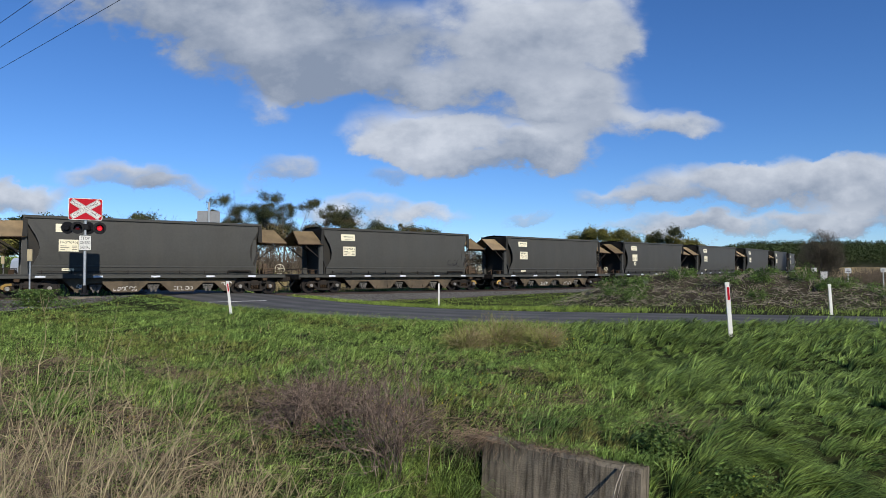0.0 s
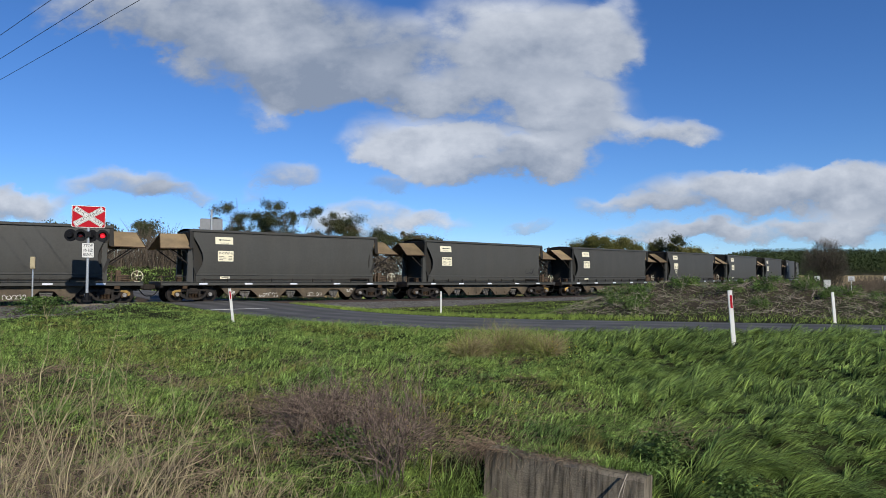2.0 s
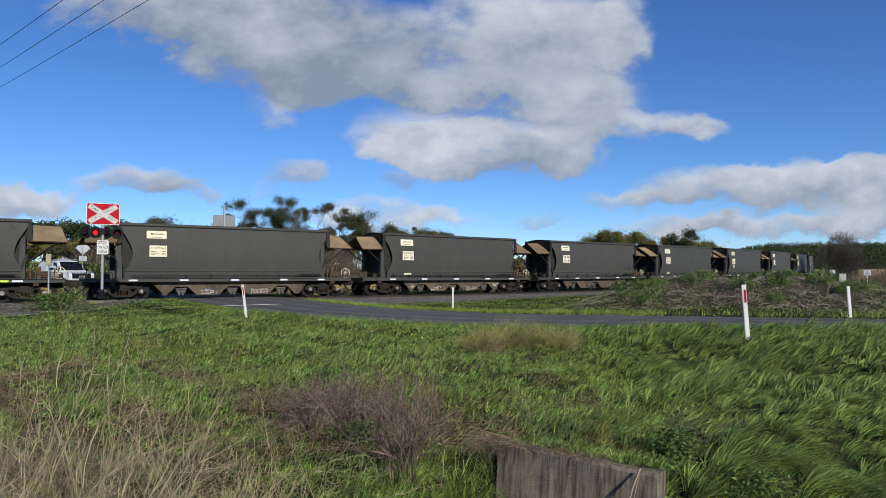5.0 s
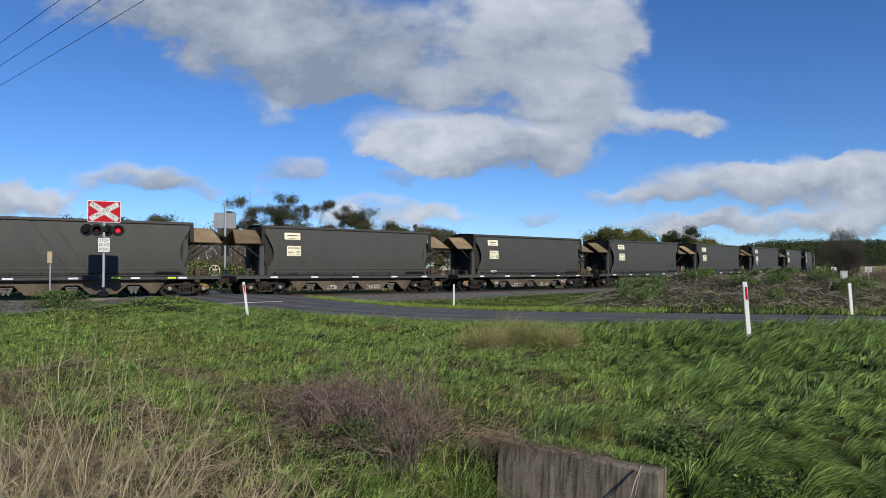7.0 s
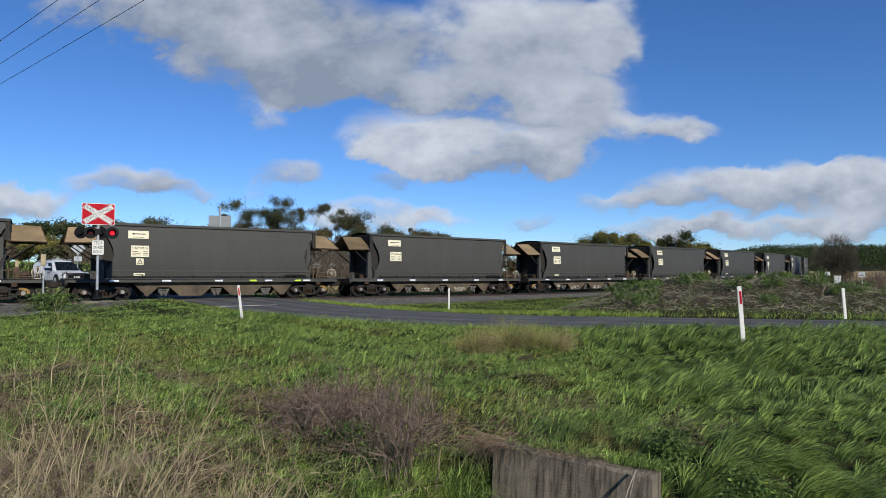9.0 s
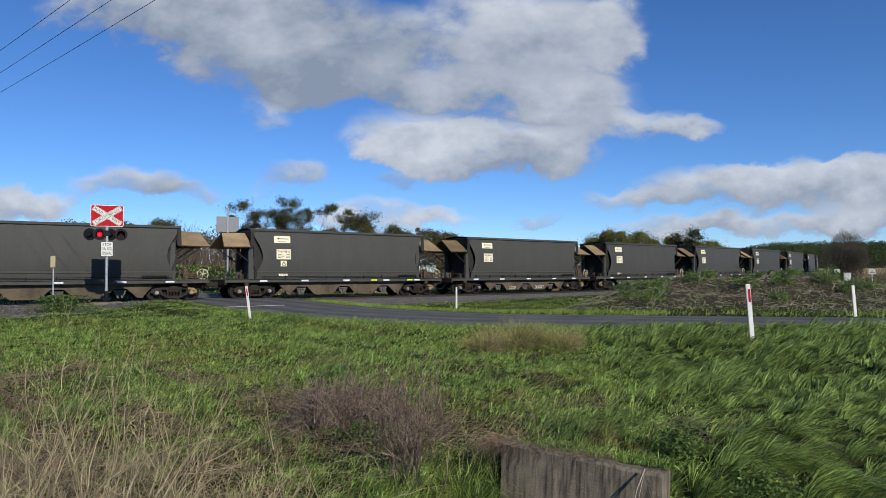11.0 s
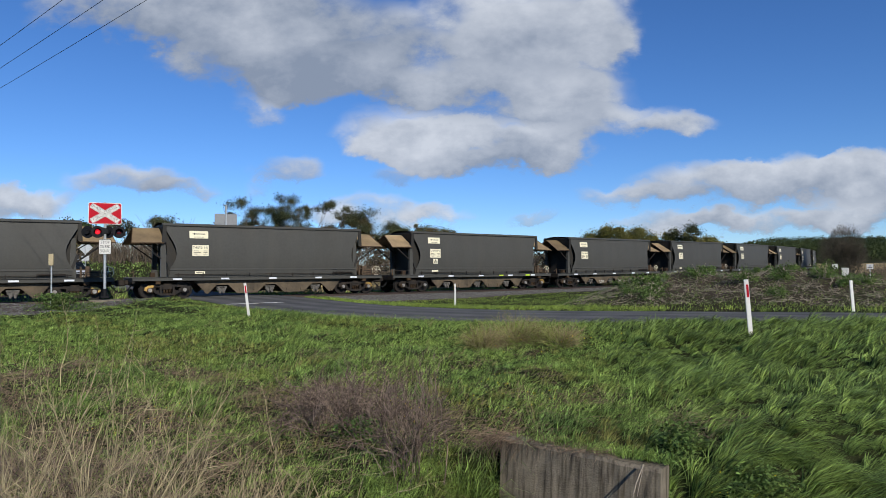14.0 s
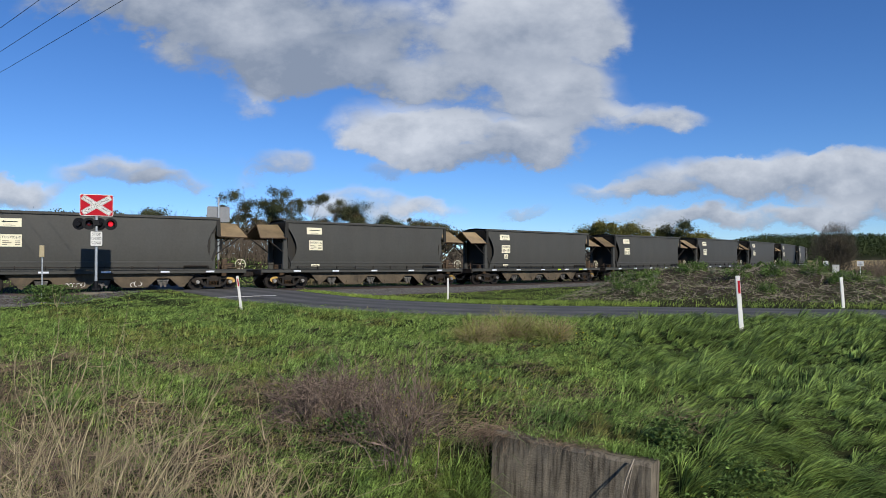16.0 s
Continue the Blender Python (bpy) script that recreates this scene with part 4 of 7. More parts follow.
def headwall():
    """A cast concrete wall with a worn, uneven top and a chipped end."""
    bm = bmesh.new()
    n = 30
    rnd = random.Random(5)
    rows = []
    for i in range(n + 1):
        x = -0.87 + 1.63 * i / n
        top = 0.004 * math.sin(i * 0.7) + rnd.uniform(-0.004, 0.003)
        prof = [(0.0, -1.3), (0.0, -0.6), (rnd.uniform(-0.006, 0.006), -0.3), (rnd.uniform(0, 0.008), -0.03 + top), (0.025, top), (0.12, top + rnd.uniform(-0.004, 0.004)), (0.22, top), (0.25, -0.04 + top), (0.25, -1.3)]
        rows.append([bm.verts.new((x, y, z)) for y, z in prof])
    for a, b in zip(rows, rows[1:]):
        for j in range(len(a) - 1):
            bm.faces.new((a[j], b[j], b[j + 1], a[j + 1]))
    bm.faces.new(rows[0])
    bm.faces.new(rows[-1][::-1])
    wall = part("headwall", bm, M["concrete"])
    wall.matrix_basis = pose(1.13, 6.5, -0.385, 0, 2.6, -34)
    tagged(wall, "weathered concrete culvert headwall in the grass", "wall", kind="structure")


headwall()


def rounded(bm, w, h, r, y0, y1, cz=0.0, cx=0.0):
    pts = []
    for qx, qz, a in ((1, 1, 0), (-1, 1, 90), (-1, -1, 180), (1, -1, 270)):
        for k in range(4):
            b = radians(a + k * 30)
            pts.append((cx + qx * (w / 2 - r) + r * math.cos(b), cz + qz * (h / 2 - r) + r * math.sin(b)))
    return slab(bm, pts, y0, y1)


def crossing_signal(m, label, tall=4.3, front=True):
    s = empty("crossing_signal", m)
    top = 3.79 if front else 4.2
    bm = bmesh.new()
    tube(bm, (0, 0, 0.1), (0, 0, tall), 0.062, 14)
    part("mast", bm, M["galv"], s)
    bm = bmesh.new()
    box(bm, -0.17, 0.17, -0.17, 0.17, 0, 0.10, bevel=0.01)
    tube(bm, (0, 0, 0.08), (0, 0, 0.42), 0.11, 12, 0.085)
    for x in (-0.13, 0.13):
        for y in (-0.13, 0.13):
            tube(bm, (x, y, 0.08), (x, y, 0.2), 0.03, 6)
    part("mast_base", bm, M["black"], s)
    bm = bmesh.new()
    rounded(bm, 1.34, 0.97, 0.07, -0.080, -0.070, top)
    board = part("sign_board", bm, M["back_grey"], s)
    bm = bmesh.new()
    rounded(bm, 1.335, 0.965, 0.07, -0.0845, -0.0805, top)
    part("white_border", bm, M["white"], board)
    bm = bmesh.new()
    rounded(bm, 1.28, 0.91, 0.055, -0.091, -0.0855, top)
    part("red_field", bm, M["red"], board)
    for sgn in (-1, 1):
        m2 = pose(0, 0, top, 0, sgn * 33, 0)
        y = 0.0915 + (0.0 if sgn > 0 else 0.009)
        bm = bmesh.new()
        box(bm, -0.665, 0.665, -y - 0.003, -y, -0.118, 0.118, m2)
        part("crossbuck_arm", bm, M["white"], board)
        bm = bmesh.new()
        box(bm, -0.645, 0.645, -y - 0.005, -y - 0.0035, -0.098, 0.098, m2)
        part("arm_outline", bm, M["ink"], board)
        bm = bmesh.new()
        box(bm, -0.632, 0.632, -y - 0.0075, -y - 0.0055, -0.085, 0.085, m2)
        part("crossbuck_face", bm, M["white"], board)
        for text, x, wide in (("RAIL", -0.385, 0.42), ("WAY", 0.40, 0.38)) if sgn > 0 else (("CROSSING", 0, 1.12),):
            lettering("lettering", text, 0.155, M["ink"], board, m2 @ pose(x, -y - 0.0105, 0), wide)
    # a cross arm with two lamps to the front and two to the side
    bm = bmesh.new()
    bar(bm, (-0.55, 0.05, 2.96), (0.55, 0.05, 2.96), 0.05, 0.05)
    box(bm, -0.12, 0.12, -0.1, 0.1, 2.88, 3.14, bevel=0.02)
    part("cross_arm", bm, M["black"], s)
    for cx, turn in ((-0.30, 0), (0.56, 0), (-0.68, 158), (0.14, 158)):
        lm = pose(cx, -0.14 if turn == 0 else 0.10, 2.96, 0, 0, turn)
        bm = bmesh.new()
        tube(bm, (0, 0, 0), (0, 0.015, 0), 0.27, 28)
        tube(bm, (0, 0.015, 0), (0, 0.14, 0), 0.13, 16, 0.10)
        lamp = part("lamp", bm, M["black"], s)
        lamp.matrix_basis = lm
        bm = bmesh.new()
        n = 20
        rows = [[bm.verts.new((r * math.cos(a), y, r * math.sin(a))) for a in [radians(-20 + 220 * i / n) for i in range(n + 1)]] for r, y in ((0.165, 0), (0.165, -0.28), (0.155, -0.28), (0.155, 0))]
        for a, b in zip(rows, rows[1:]):
            for i in range(n):
                bm.faces.new((a[i], a[i + 1], b[i + 1], b[i]))
        part("lamp_hood", bm, M["black"], lamp)
        bm = bmesh.new()
        bmesh.ops.create_uvsphere(bm, u_segments=16, v_segments=8, radius=0.10, matrix=Matrix.Diagonal((1, 0.25, 1, 1)))
        part("lens", bm, M["lens_dark"], lamp, "unlit dark red lens")
    bm = bmesh.new()
    bmesh.ops.create_uvsphere(bm, u_segments=16, v_segments=8, radius=0.112, matrix=Matrix.Diagonal((1, 0.3, 1, 1)))
    glowing = part("lit_lens", bm, M["lens_red"], s, "glowing red lens of the lamp that is lit")
    glowing.location = (0.56, -0.152, 2.96) if front else (-0.68, 0.112, 2.96)
    bm = bmesh.new()
    rounded(bm, 0.50, 0.67, 0.05, -0.10, -0.092, 2.30)
    stop = part("stop_sign", bm, M["ink"], s)
    bm = bmesh.new()
    rounded(bm, 0.465, 0.635, 0.04, -0.1055, -0.1005, 2.30)
    part("sign_face", bm, M["white"], stop)
    for text, z, wd in (("STOP", 2.495, 0.35), ("ON RED", 2.30, 0.40), ("SIGNAL", 2.105, 0.40)):
        lettering("lettering", text, 0.19, M["ink"], stop, pose(0, -0.109, z), wd)
    return tagged(s, label, "crossing signal", "crossing signals")


NEAR_SIGNAL = crossing_signal(pose(-15.85, 30.0, 0.24, 0, 0, 30), "railway crossing signal with a red crossbuck board and one lit lamp")
bm = bmesh.new()
box(bm, -0.65, 0.65, -0.5, 0.5, -0.5, 0.25 + 0.0, bevel=0.02)
pad = part("concrete_pad", bm, M["concrete"])
pad.matrix_basis = pose(-15.85, 30.0, -0.08, 0, 0, 30)
tagged(pad, "square concrete footing under the crossing signal", "footing", kind="structure")
crossing_signal(pose(-14.5, 41.9, 0.30, 0, 0, 205), "railway crossing signal with a grey-backed board seen from behind", 5.25, False)


def case_post(x, y, z, h, label):
    p = empty("case_post", pose(x, y, z, 0, 0, 20))
    bm = bmesh.new()
    tube(bm, (0, 0, -0.3), (0, 0, h), 0.03, 10)
    part("pole", bm, M["galv"], p)
    bm = bmesh.new()
    box(bm, -0.09, 0.09, -0.11, 0.03, h - 0.45, h + 0.03, bevel=0.012)
    case = part("case", bm, M["tan_box"], p)
    bm = bmesh.new()
    box(bm, -0.07, 0.07, -0.122, -0.111, h - 0.40, h - 0.02)
    part("case_door", bm, M["tan_box"], case)
    tagged(p, label, "equipment post", "equipment posts by the crossing")


case_post(-16.75, 27.5, ground_at(-16.75, 27.5), 2.2, "small tan equipment case on a galvanised pole")
case_post(-26.6, 41.0, 0.05, 2.1, "small tan equipment case on a pole behind the track")

# stop line
d = Vector((-0.64, 0.77, 0)).normalized()
bm = bmesh.new()
box(bm, -1.25, 1.25, -0.09, 0.09, -0.004, 0.004)
line = part("stop_line", bm, M["white"])
line.matrix_basis = pose(-8.75, 29.0, float(road_z(np.array(-8.75), np.array(29.0))) + 0.032, 0, 0, 38)
tagged(line, "worn white stop line across the asphalt", "road marking", kind="structure")

# warning sign seen from behind, across the track
ws = empty("warning_sign", pose(-27.9, 50.0, ground_at(-27.9, 50.0), 0, 0, 200))
bm = bmesh.new()
tube(bm, (0, 0, -0.3), (0, 0, 2.2), 0.035, 8)
part("pole", bm, M["galv"], ws)
bm = bmesh.new()
slab(bm, [(0, 1.05), (0.5, 1.55), (0, 2.05), (-0.5, 1.55)], -0.06, -0.05)
part("diamond_plate", bm, M["galv"], ws)
bm = bmesh.new()
box(bm, -0.26, 0.26, -0.06, -0.05, 0.58, 0.94)
part("lower_plate", bm, M["galv"], ws)
tagged(ws, "diamond-shaped road sign seen from its grey back", "road sign")


def board_sign(x, y, z, w, h, rise, label):
    s = empty("trackside_sign", pose(x, y, z, 0, 0, -28))
    bm = bmesh.new()
    tube(bm, (0, 0, -0.4), (0, 0, rise), 0.03, 8)
    part("pole", bm, M["galv"], s)
    bm = bmesh.new()
    box(bm, -w / 2, w / 2, -0.05, -0.035, rise - h, rise + 0.02, bevel=0.01)
    plate = part("plate", bm, M["white"], s)
    bm = bmesh.new()
    box(bm, -w * 0.36, w * 0.36, -0.056, -0.051, rise - h * 0.8, rise - h * 0.66)
    part("writing_bar", bm, M["ink"], plate)
    bm = bmesh.new()
    slab(bm, [(0, rise - h * 0.62), (w * 0.3, rise - h * 0.38), (0, rise - h * 0.14), (-w * 0.3, rise - h * 0.38)], -0.056, -0.051)
    part("symbol", bm, M["galv"], plate)
    tagged(s, label, "trackside sign", "signs beside the second line")


board_sign(29.85, 50, -0.1, 0.42, 0.36, 1.55, "white square sign board on a thin pole beside the rails")
board_sign(29.2, 45, -0.1, 0.30, 0.26, 1.55, "small white sign board on a thin pole beside the rails")
board_sign(37.2, 68, 0.2, 0.45, 0.42, 1.3, "small white sign board on a low post")
bm = bmesh.new()
box(bm, -0.3, 0.3, -0.25, 0.25, -0.3, 0.88, bevel=0.03)
box(bm, -0.34, 0.34, -0.29, 0.29, 0.88, 0.94, bevel=0.02)
cab = part("relay_cabinet", bm, M["white"])
cab.matrix_basis = pose(38.3, 68.2, 0.2, 0, 0, -30)
tagged(cab, "white steel relay cabinet beside the track", "cabinet")


# ---- overhead wires ----
for k, (x, y) in enumerate(((-16.4, 25.2), (-15.0, 22.9), (-13.5, 20.6))):
    v = Vector((7.05, -6.0, 0)).normalized()
    bm = bmesh.new()
    rows = []
    for a in range(-70, 61, 5):
        p = Vector((x, y, 9.0 + 0.0003 * a * a)) + v * a
        n = Vector((v.y, -v.x, 0))
        rows.append([bm.verts.new(p + n * (0.0085 * math.cos(b)) + Vector((0, 0, 0.0085 * math.sin(b)))) for b in (0, 1.257, 2.513, 3.77, 5.027)])
    for p, q in zip(rows, rows[1:]):
        for j in range(5):
            bm.faces.new((p[j], q[j], q[(j + 1) % 5], p[(j + 1) % 5]))
    tagged(part("overhead_wire", bm, M["wire"]), "thin dark overhead power wire against the sky", "power line", "overhead wires")


# ---- utility truck ----
def wheel_round(parent, x, y):
    bm = bmesh.new()
    for r0, r1, a, b in ((0.37, 0.38, -0.12, -0.07), (0.38, 0.38, -0.07, 0.07), (0.38, 0.37, 0.07, 0.12)):
        tube(bm, (0, a, 0), (0, b, 0), r0, 24, r1)
    tyre = part("wheel", bm, M["tyre"], parent)
    tyre.location = (x, y, 0.38)
    bm = bmesh.new()
    s = 1 if y > 0 else -1
    tube(bm, (0, s * 0.09, 0), (0, s * 0.128, 0), 0.22, 16)
    for k in range(6):
        a = k * math.pi / 3
        bar(bm, (0, s * 0.13, 0), (0.2 * math.cos(a), s * 0.13, 0.2 * math.sin(a)), 0.03, 0.06)
    part("rim", bm, M["galv"], tyre)


def skin(bm, sections):
    """Closed skin over cross-sections along x: each x, and half of the outline (y, z) from the bottom up to the middle of the top."""
    rows = []
    for x, half in sections:
        full = [(-y, z) for y, z in half] + [(y, z) for y, z in reversed(half)]
        rows.append([bm.verts.new((x, y, z)) for y, z in full])
    for a, b in zip(rows, rows[1:]):
        for j in range(len(a)):
            k = (j + 1) % len(a)
            bm.faces.new((a[j], b[j], b[k], a[k]))
    bm.faces.new(rows[0])
    bm.faces.new(rows[-1][::-1])
    return bm


def ute():
    u = empty("utility_truck")
    bm = bmesh.new()
    low = [(0.55, 0.36), (0.88, 0.42), (0.91, 0.70)]
    skin(bm, [(-2.6, [*low, (0.90, 0.98), (0.5, 1.0)]), (-0.9, [*low, (0.91, 1.05), (0.5, 1.07)]), (0.9, [*low, (0.91, 1.03), (0.5, 1.06)]), (1.6, [*low, (0.90, 0.99), (0.5, 1.06)]), (2.25, [(0.5, 0.4), (0.84, 0.45), (0.86, 0.70), (0.82, 0.90), (0.5, 1.00)]), (2.58, [(0.4, 0.42), (0.70, 0.46), (0.74, 0.68), (0.68, 0.84), (0.45, 0.92)])])
    part("body", bm, M["car_white"], u, smooth=True)
    bm = bmesh.new()
    skin(bm, [(-1.0, [(0.88, 1.05), (0.84, 1.35), (0.70, 1.72), (0.4, 1.77)]), (-0.2, [(0.88, 1.05), (0.84, 1.35), (0.71, 1.75), (0.4, 1.80)]), (0.42, [(0.88, 1.03), (0.84, 1.33), (0.68, 1.70), (0.4, 1.75)]), (1.22, [(0.88, 1.03), (0.84, 1.04), (0.72, 1.06), (0.4, 1.07)])])
    part("cab", bm, M["car_white"], u)
    bm = bmesh.new()
    a = [bm.verts.new(p) for p in ((0.50, -0.63, 1.67), (0.50, 0.63, 1.67), (1.21, 0.76, 1.075), (1.21, -0.76, 1.075))]
    bm.faces.new(a)
    bmesh.ops.solidify(bm, geom=bm.faces[:], thickness=0.02)
    bmesh.ops.translate(bm, vec=(0.03, 0, 0.03), verts=bm.verts)
    part("windscreen", bm, M["glass"], u)
    for y in (-1, 1):
        bm = bmesh.new()
        a = [bm.verts.new((x, y * yy, z)) for x, yy, z in ((-0.75, 0.895, 1.12), (0.92, 0.895, 1.10), (0.36, 0.745, 1.63), (-0.72, 0.745, 1.66))]
        bm.faces.new(a)
        bmesh.ops.solidify(bm, geom=bm.faces[:], thickness=0.012)
        part("side_window", bm, M["glass"], u)
        bm = bmesh.new()
        box(bm, 0.72, 0.84, y * 1.02 - 0.1, y * 1.02 + 0.1, 1.08, 1.26, bevel=0.03)
        part("mirror", bm, M["black"], u)
        bm = bmesh.new()
        slab(bm, [(2.28, 0.80), (2.60, 0.78), (2.52, 0.92), (2.20, 1.0)], y * 0.70 - 0.12, y * 0.70 + 0.12)
        part("headlight", bm, M["lamp_glass"], u)
        bm = bmesh.new()
        box(bm, -2.63, -2.60, y * 0.8 - 0.08, y * 0.8 + 0.08, 0.75, 1.15)
        part("tail_light", bm, M["tail_red"], u)
        for x in (-1.55, 1.55):
            wheel_round(u, x, y * 0.84)
    bm = bmesh.new()
    slab(bm, [(2.46, 0.52), (2.635, 0.52), (2.640, 0.74), (2.60, 0.92), (2.44, 0.94)], -0.62, 0.62)
    part("grille", bm, M["black"], u)
    bm = bmesh.new()
    box(bm, 2.60, 2.655, -0.58, 0.58, 0.835, 0.865)
    part("grille_bar", bm, M["galv"], u)
    bm = bmesh.new()
    box(bm, 2.44, 2.665, -0.84, 0.84, 0.40, 0.54, bevel=0.05)
    part("bumper", bm, M["car_white"], u)
    for y in (-1, 1):
        bm = bmesh.new()
        slab(bm, [(2.42, 0.50), (2.645, 0.50), (2.62, 0.80), (2.42, 0.84)], y * 0.72 - 0.10, y * 0.72 + 0.10)
        part("bumper_corner", bm, M["car_white"], u)
        bm = bmesh.new()
        box(bm, 2.62, 2.655, y * 0.72 - 0.05, y * 0.72 + 0.05, 0.56, 0.74, bevel=0.01)
        part("fog_lamp", bm, M["lamp_glass"], u)
        for x in (-1.55, 1.55):
            bm = bmesh.new()
            pts = [(x + 0.45 * math.cos(a), 0.40 + 0.45 * math.sin(a)) for a in [math.pi * q / 10 for q in range(11)]]
            slab(bm, pts, y * 0.905 - 0.012, y * 0.905 + 0.012)
            part("wheel_arch", bm, M["black"], u)
        bm = bmesh.new()
        for x in (-0.78, 0.08):
            box(bm, x - 0.008, x + 0.008, y * 0.905 - 0.01, y * 0.905 + 0.01, 0.48, 1.06)
        box(bm, -0.70, -0.52, y * 0.92 - 0.012, y * 0.92 + 0.012, 0.92, 0.955)
        box(bm, 0.14, 0.32, y * 0.92 - 0.012, y * 0.92 + 0.012, 0.92, 0.955)
        part("door_trim", bm, M["black"], u)
    bm = bmesh.new()
    box(bm, 2.64, 2.665, -0.19, 0.19, 0.60, 0.70)
    plate = part("number_plate", bm, M["white"], u)
    bm = bmesh.new()
    box(bm, 2.666, 2.67, -0.15, 0.15, 0.63, 0.67)
    part("writing_bar", bm, M["ink"], plate)
    bm = bmesh.new()
    skin(bm, [(-2.58, [(0.90, 0.95), (0.86, 1.45), (0.70, 1.66), (0.4, 1.70)]), (-1.05, [(0.90, 1.0), (0.86, 1.5), (0.72, 1.74), (0.4, 1.78)])])
    part("canopy", bm, M["car_white"], u)
    bm = bmesh.new()
    for y in (-0.6, 0.6):
        bar(bm, (-2.3, y, 1.82), (0.3, y, 1.86), 0.04, 0.04)
    for x in (-2.0, -1.2, 0.1):
        bar(bm, (x, -0.62, 1.84), (x, 0.62, 1.84), 0.04, 0.04)
    part("roof_rack", bm, M["galv"], u)
    u.scale = (0.93, 0.93, 0.93)
    return tagged(u, "white utility truck with a canopy, waiting at the crossing", "truck")


UTE = ute()

# ---- trees, shed and hills ----
def sticks(a, b, ra, rb):
    """Three-sided tapered sticks from a to b, as vertices and triangles."""
    d = b - a
    d /= np.linalg.norm(d, axis=1)[:, None] + 1e-9
    up = np.where(np.abs(d[:, 2:3]) < 0.9, np.array([[0, 0, 1.0]]), np.array([[1.0, 0, 0]]))
    u = np.cross(d, up)
    u /= np.linalg.norm(u, axis=1)[:, None]
    w = np.cross(d, u)
    v = np.zeros((len(a), 6, 3))
    for k in range(3):
        c, s = math.cos(k * 2.094), math.sin(k * 2.094)
        v[:, k] = a + (u * c + w * s) * ra[:, None]
        v[:, k + 3] = b + (u * c + w * s) * rb[:, None]
    f = np.array([(0, 1, 4), (0, 4, 3), (1, 2, 5), (1, 5, 4), (2, 0, 3), (2, 3, 5)])
    return v.reshape(-1, 3), (f[None] + 6 * np.arange(len(a))[:, None, None]).reshape(-1, 3)


def leaf_cloud(centres, radii, n, size, rnd, flat=0.7):
    """Small leaf triangles in clumps round the centres."""
    i = rnd.integers(0, len(centres), n)
    p = rnd.normal(0, 0.45, (n, 3)) * radii[i, None]
    p[:, 2] *= flat
    c = centres[i] + p
    a, b = rnd.normal(0, 1, (2, n, 3))
    a /= np.linalg.norm(a, axis=1)[:, None]
    b -= a * (a * b).sum(1)[:, None]
    b /= np.linalg.norm(b, axis=1)[:, None]
    s = size * rnd.uniform(0.6, 1.5, n)[:, None]
    v = np.stack([c - a * s * 0.5 - b * s * 0.3, c + a * s * 0.5 - b * s * 0.2, c + a * s * 0.1 + b * s * 0.6], 1)
    return v.reshape(-1, 3), np.arange(3 * n).reshape(-1, 3)


def raw_part(name, v, f, mat, parent):
    me = bpy.data.meshes.new(name)
    me.vertices.add(len(v))
    me.vertices.foreach_set("co", np.ascontiguousarray(v, np.float32).ravel())
    me.loops.add(f.size)
    me.loops.foreach_set("vertex_index", np.ascontiguousarray(f, np.int32).ravel())
    me.polygons.add(len(f))
    me.polygons.foreach_set("loop_start", np.arange(0, f.size, 3, dtype=np.int32))
    me.update(calc_edges=True)
    me.materials.append(mat)
    ob = new(name, me)
    ob.parent = parent
    return ob


def tree(x, y, h, spread, seed, mat, label, leaves=1500, leaf=0.28, bare=0.0, first=0.35, clump=0.16, flat=0.75, category="tree", group=""):
    """A tapered, forking trunk with limbs and clumps of small leaves."""
    rnd = np.random.default_rng(seed)
    seg, tips = [], []

    def grow(p, d, length, r, level):
        for k in range(3):
            q = p + d * length / 3
            seg.append((p, q, r, r * 0.86))
            p, r = q, r * 0.86
            d = d + rnd.normal(0, 0.13, 3) + np.array([0, 0, 0.05])
            d /= np.linalg.norm(d)
        if level == 0:
            tips.append(p)
            return
        for k in range(rnd.integers(2, 4)):
            e = d + rnd.normal(0, 0.55, 3) * np.array([spread, spread, 0.5])
            e /= np.linalg.norm(e)
            grow(p, e, length * rnd.uniform(0.55, 0.85), r * 0.66, level - 1)

    z0 = ground_at(x, y) - 0.2
    grow(np.array([0, 0, 0.0]), np.array([rnd.normal(0, 0.08), rnd.normal(0, 0.08), 1.0]), h * first, 0.02 * h, 3)
    tips = np.array(tips)
    scale = h / (tips[:, 2].max() * 1.04)
    a, b = np.array([s[0] for s in seg]) * scale, np.array([s[1] for s in seg]) * scale
    ra, rb = np.array([s[2] for s in seg]), np.array([s[3] for s in seg])
    t = empty("tree", Matrix.Translation((x, y, z0)))
    raw_part("trunk", *sticks(a, b, ra, rb), M["bark"], t)
    tips = tips * scale
    keep = tips[rnd.random(len(tips)) >= bare]
    if len(keep) and leaves:
        raw_part("crown", *leaf_cloud(keep, h * clump * rnd.uniform(0.4, 1.35, len(keep)), leaves, leaf, rnd, flat), mat, t)
    return tagged(t, label, category, group)


def on_bearing(bearing, y):
    return bearing * y, y


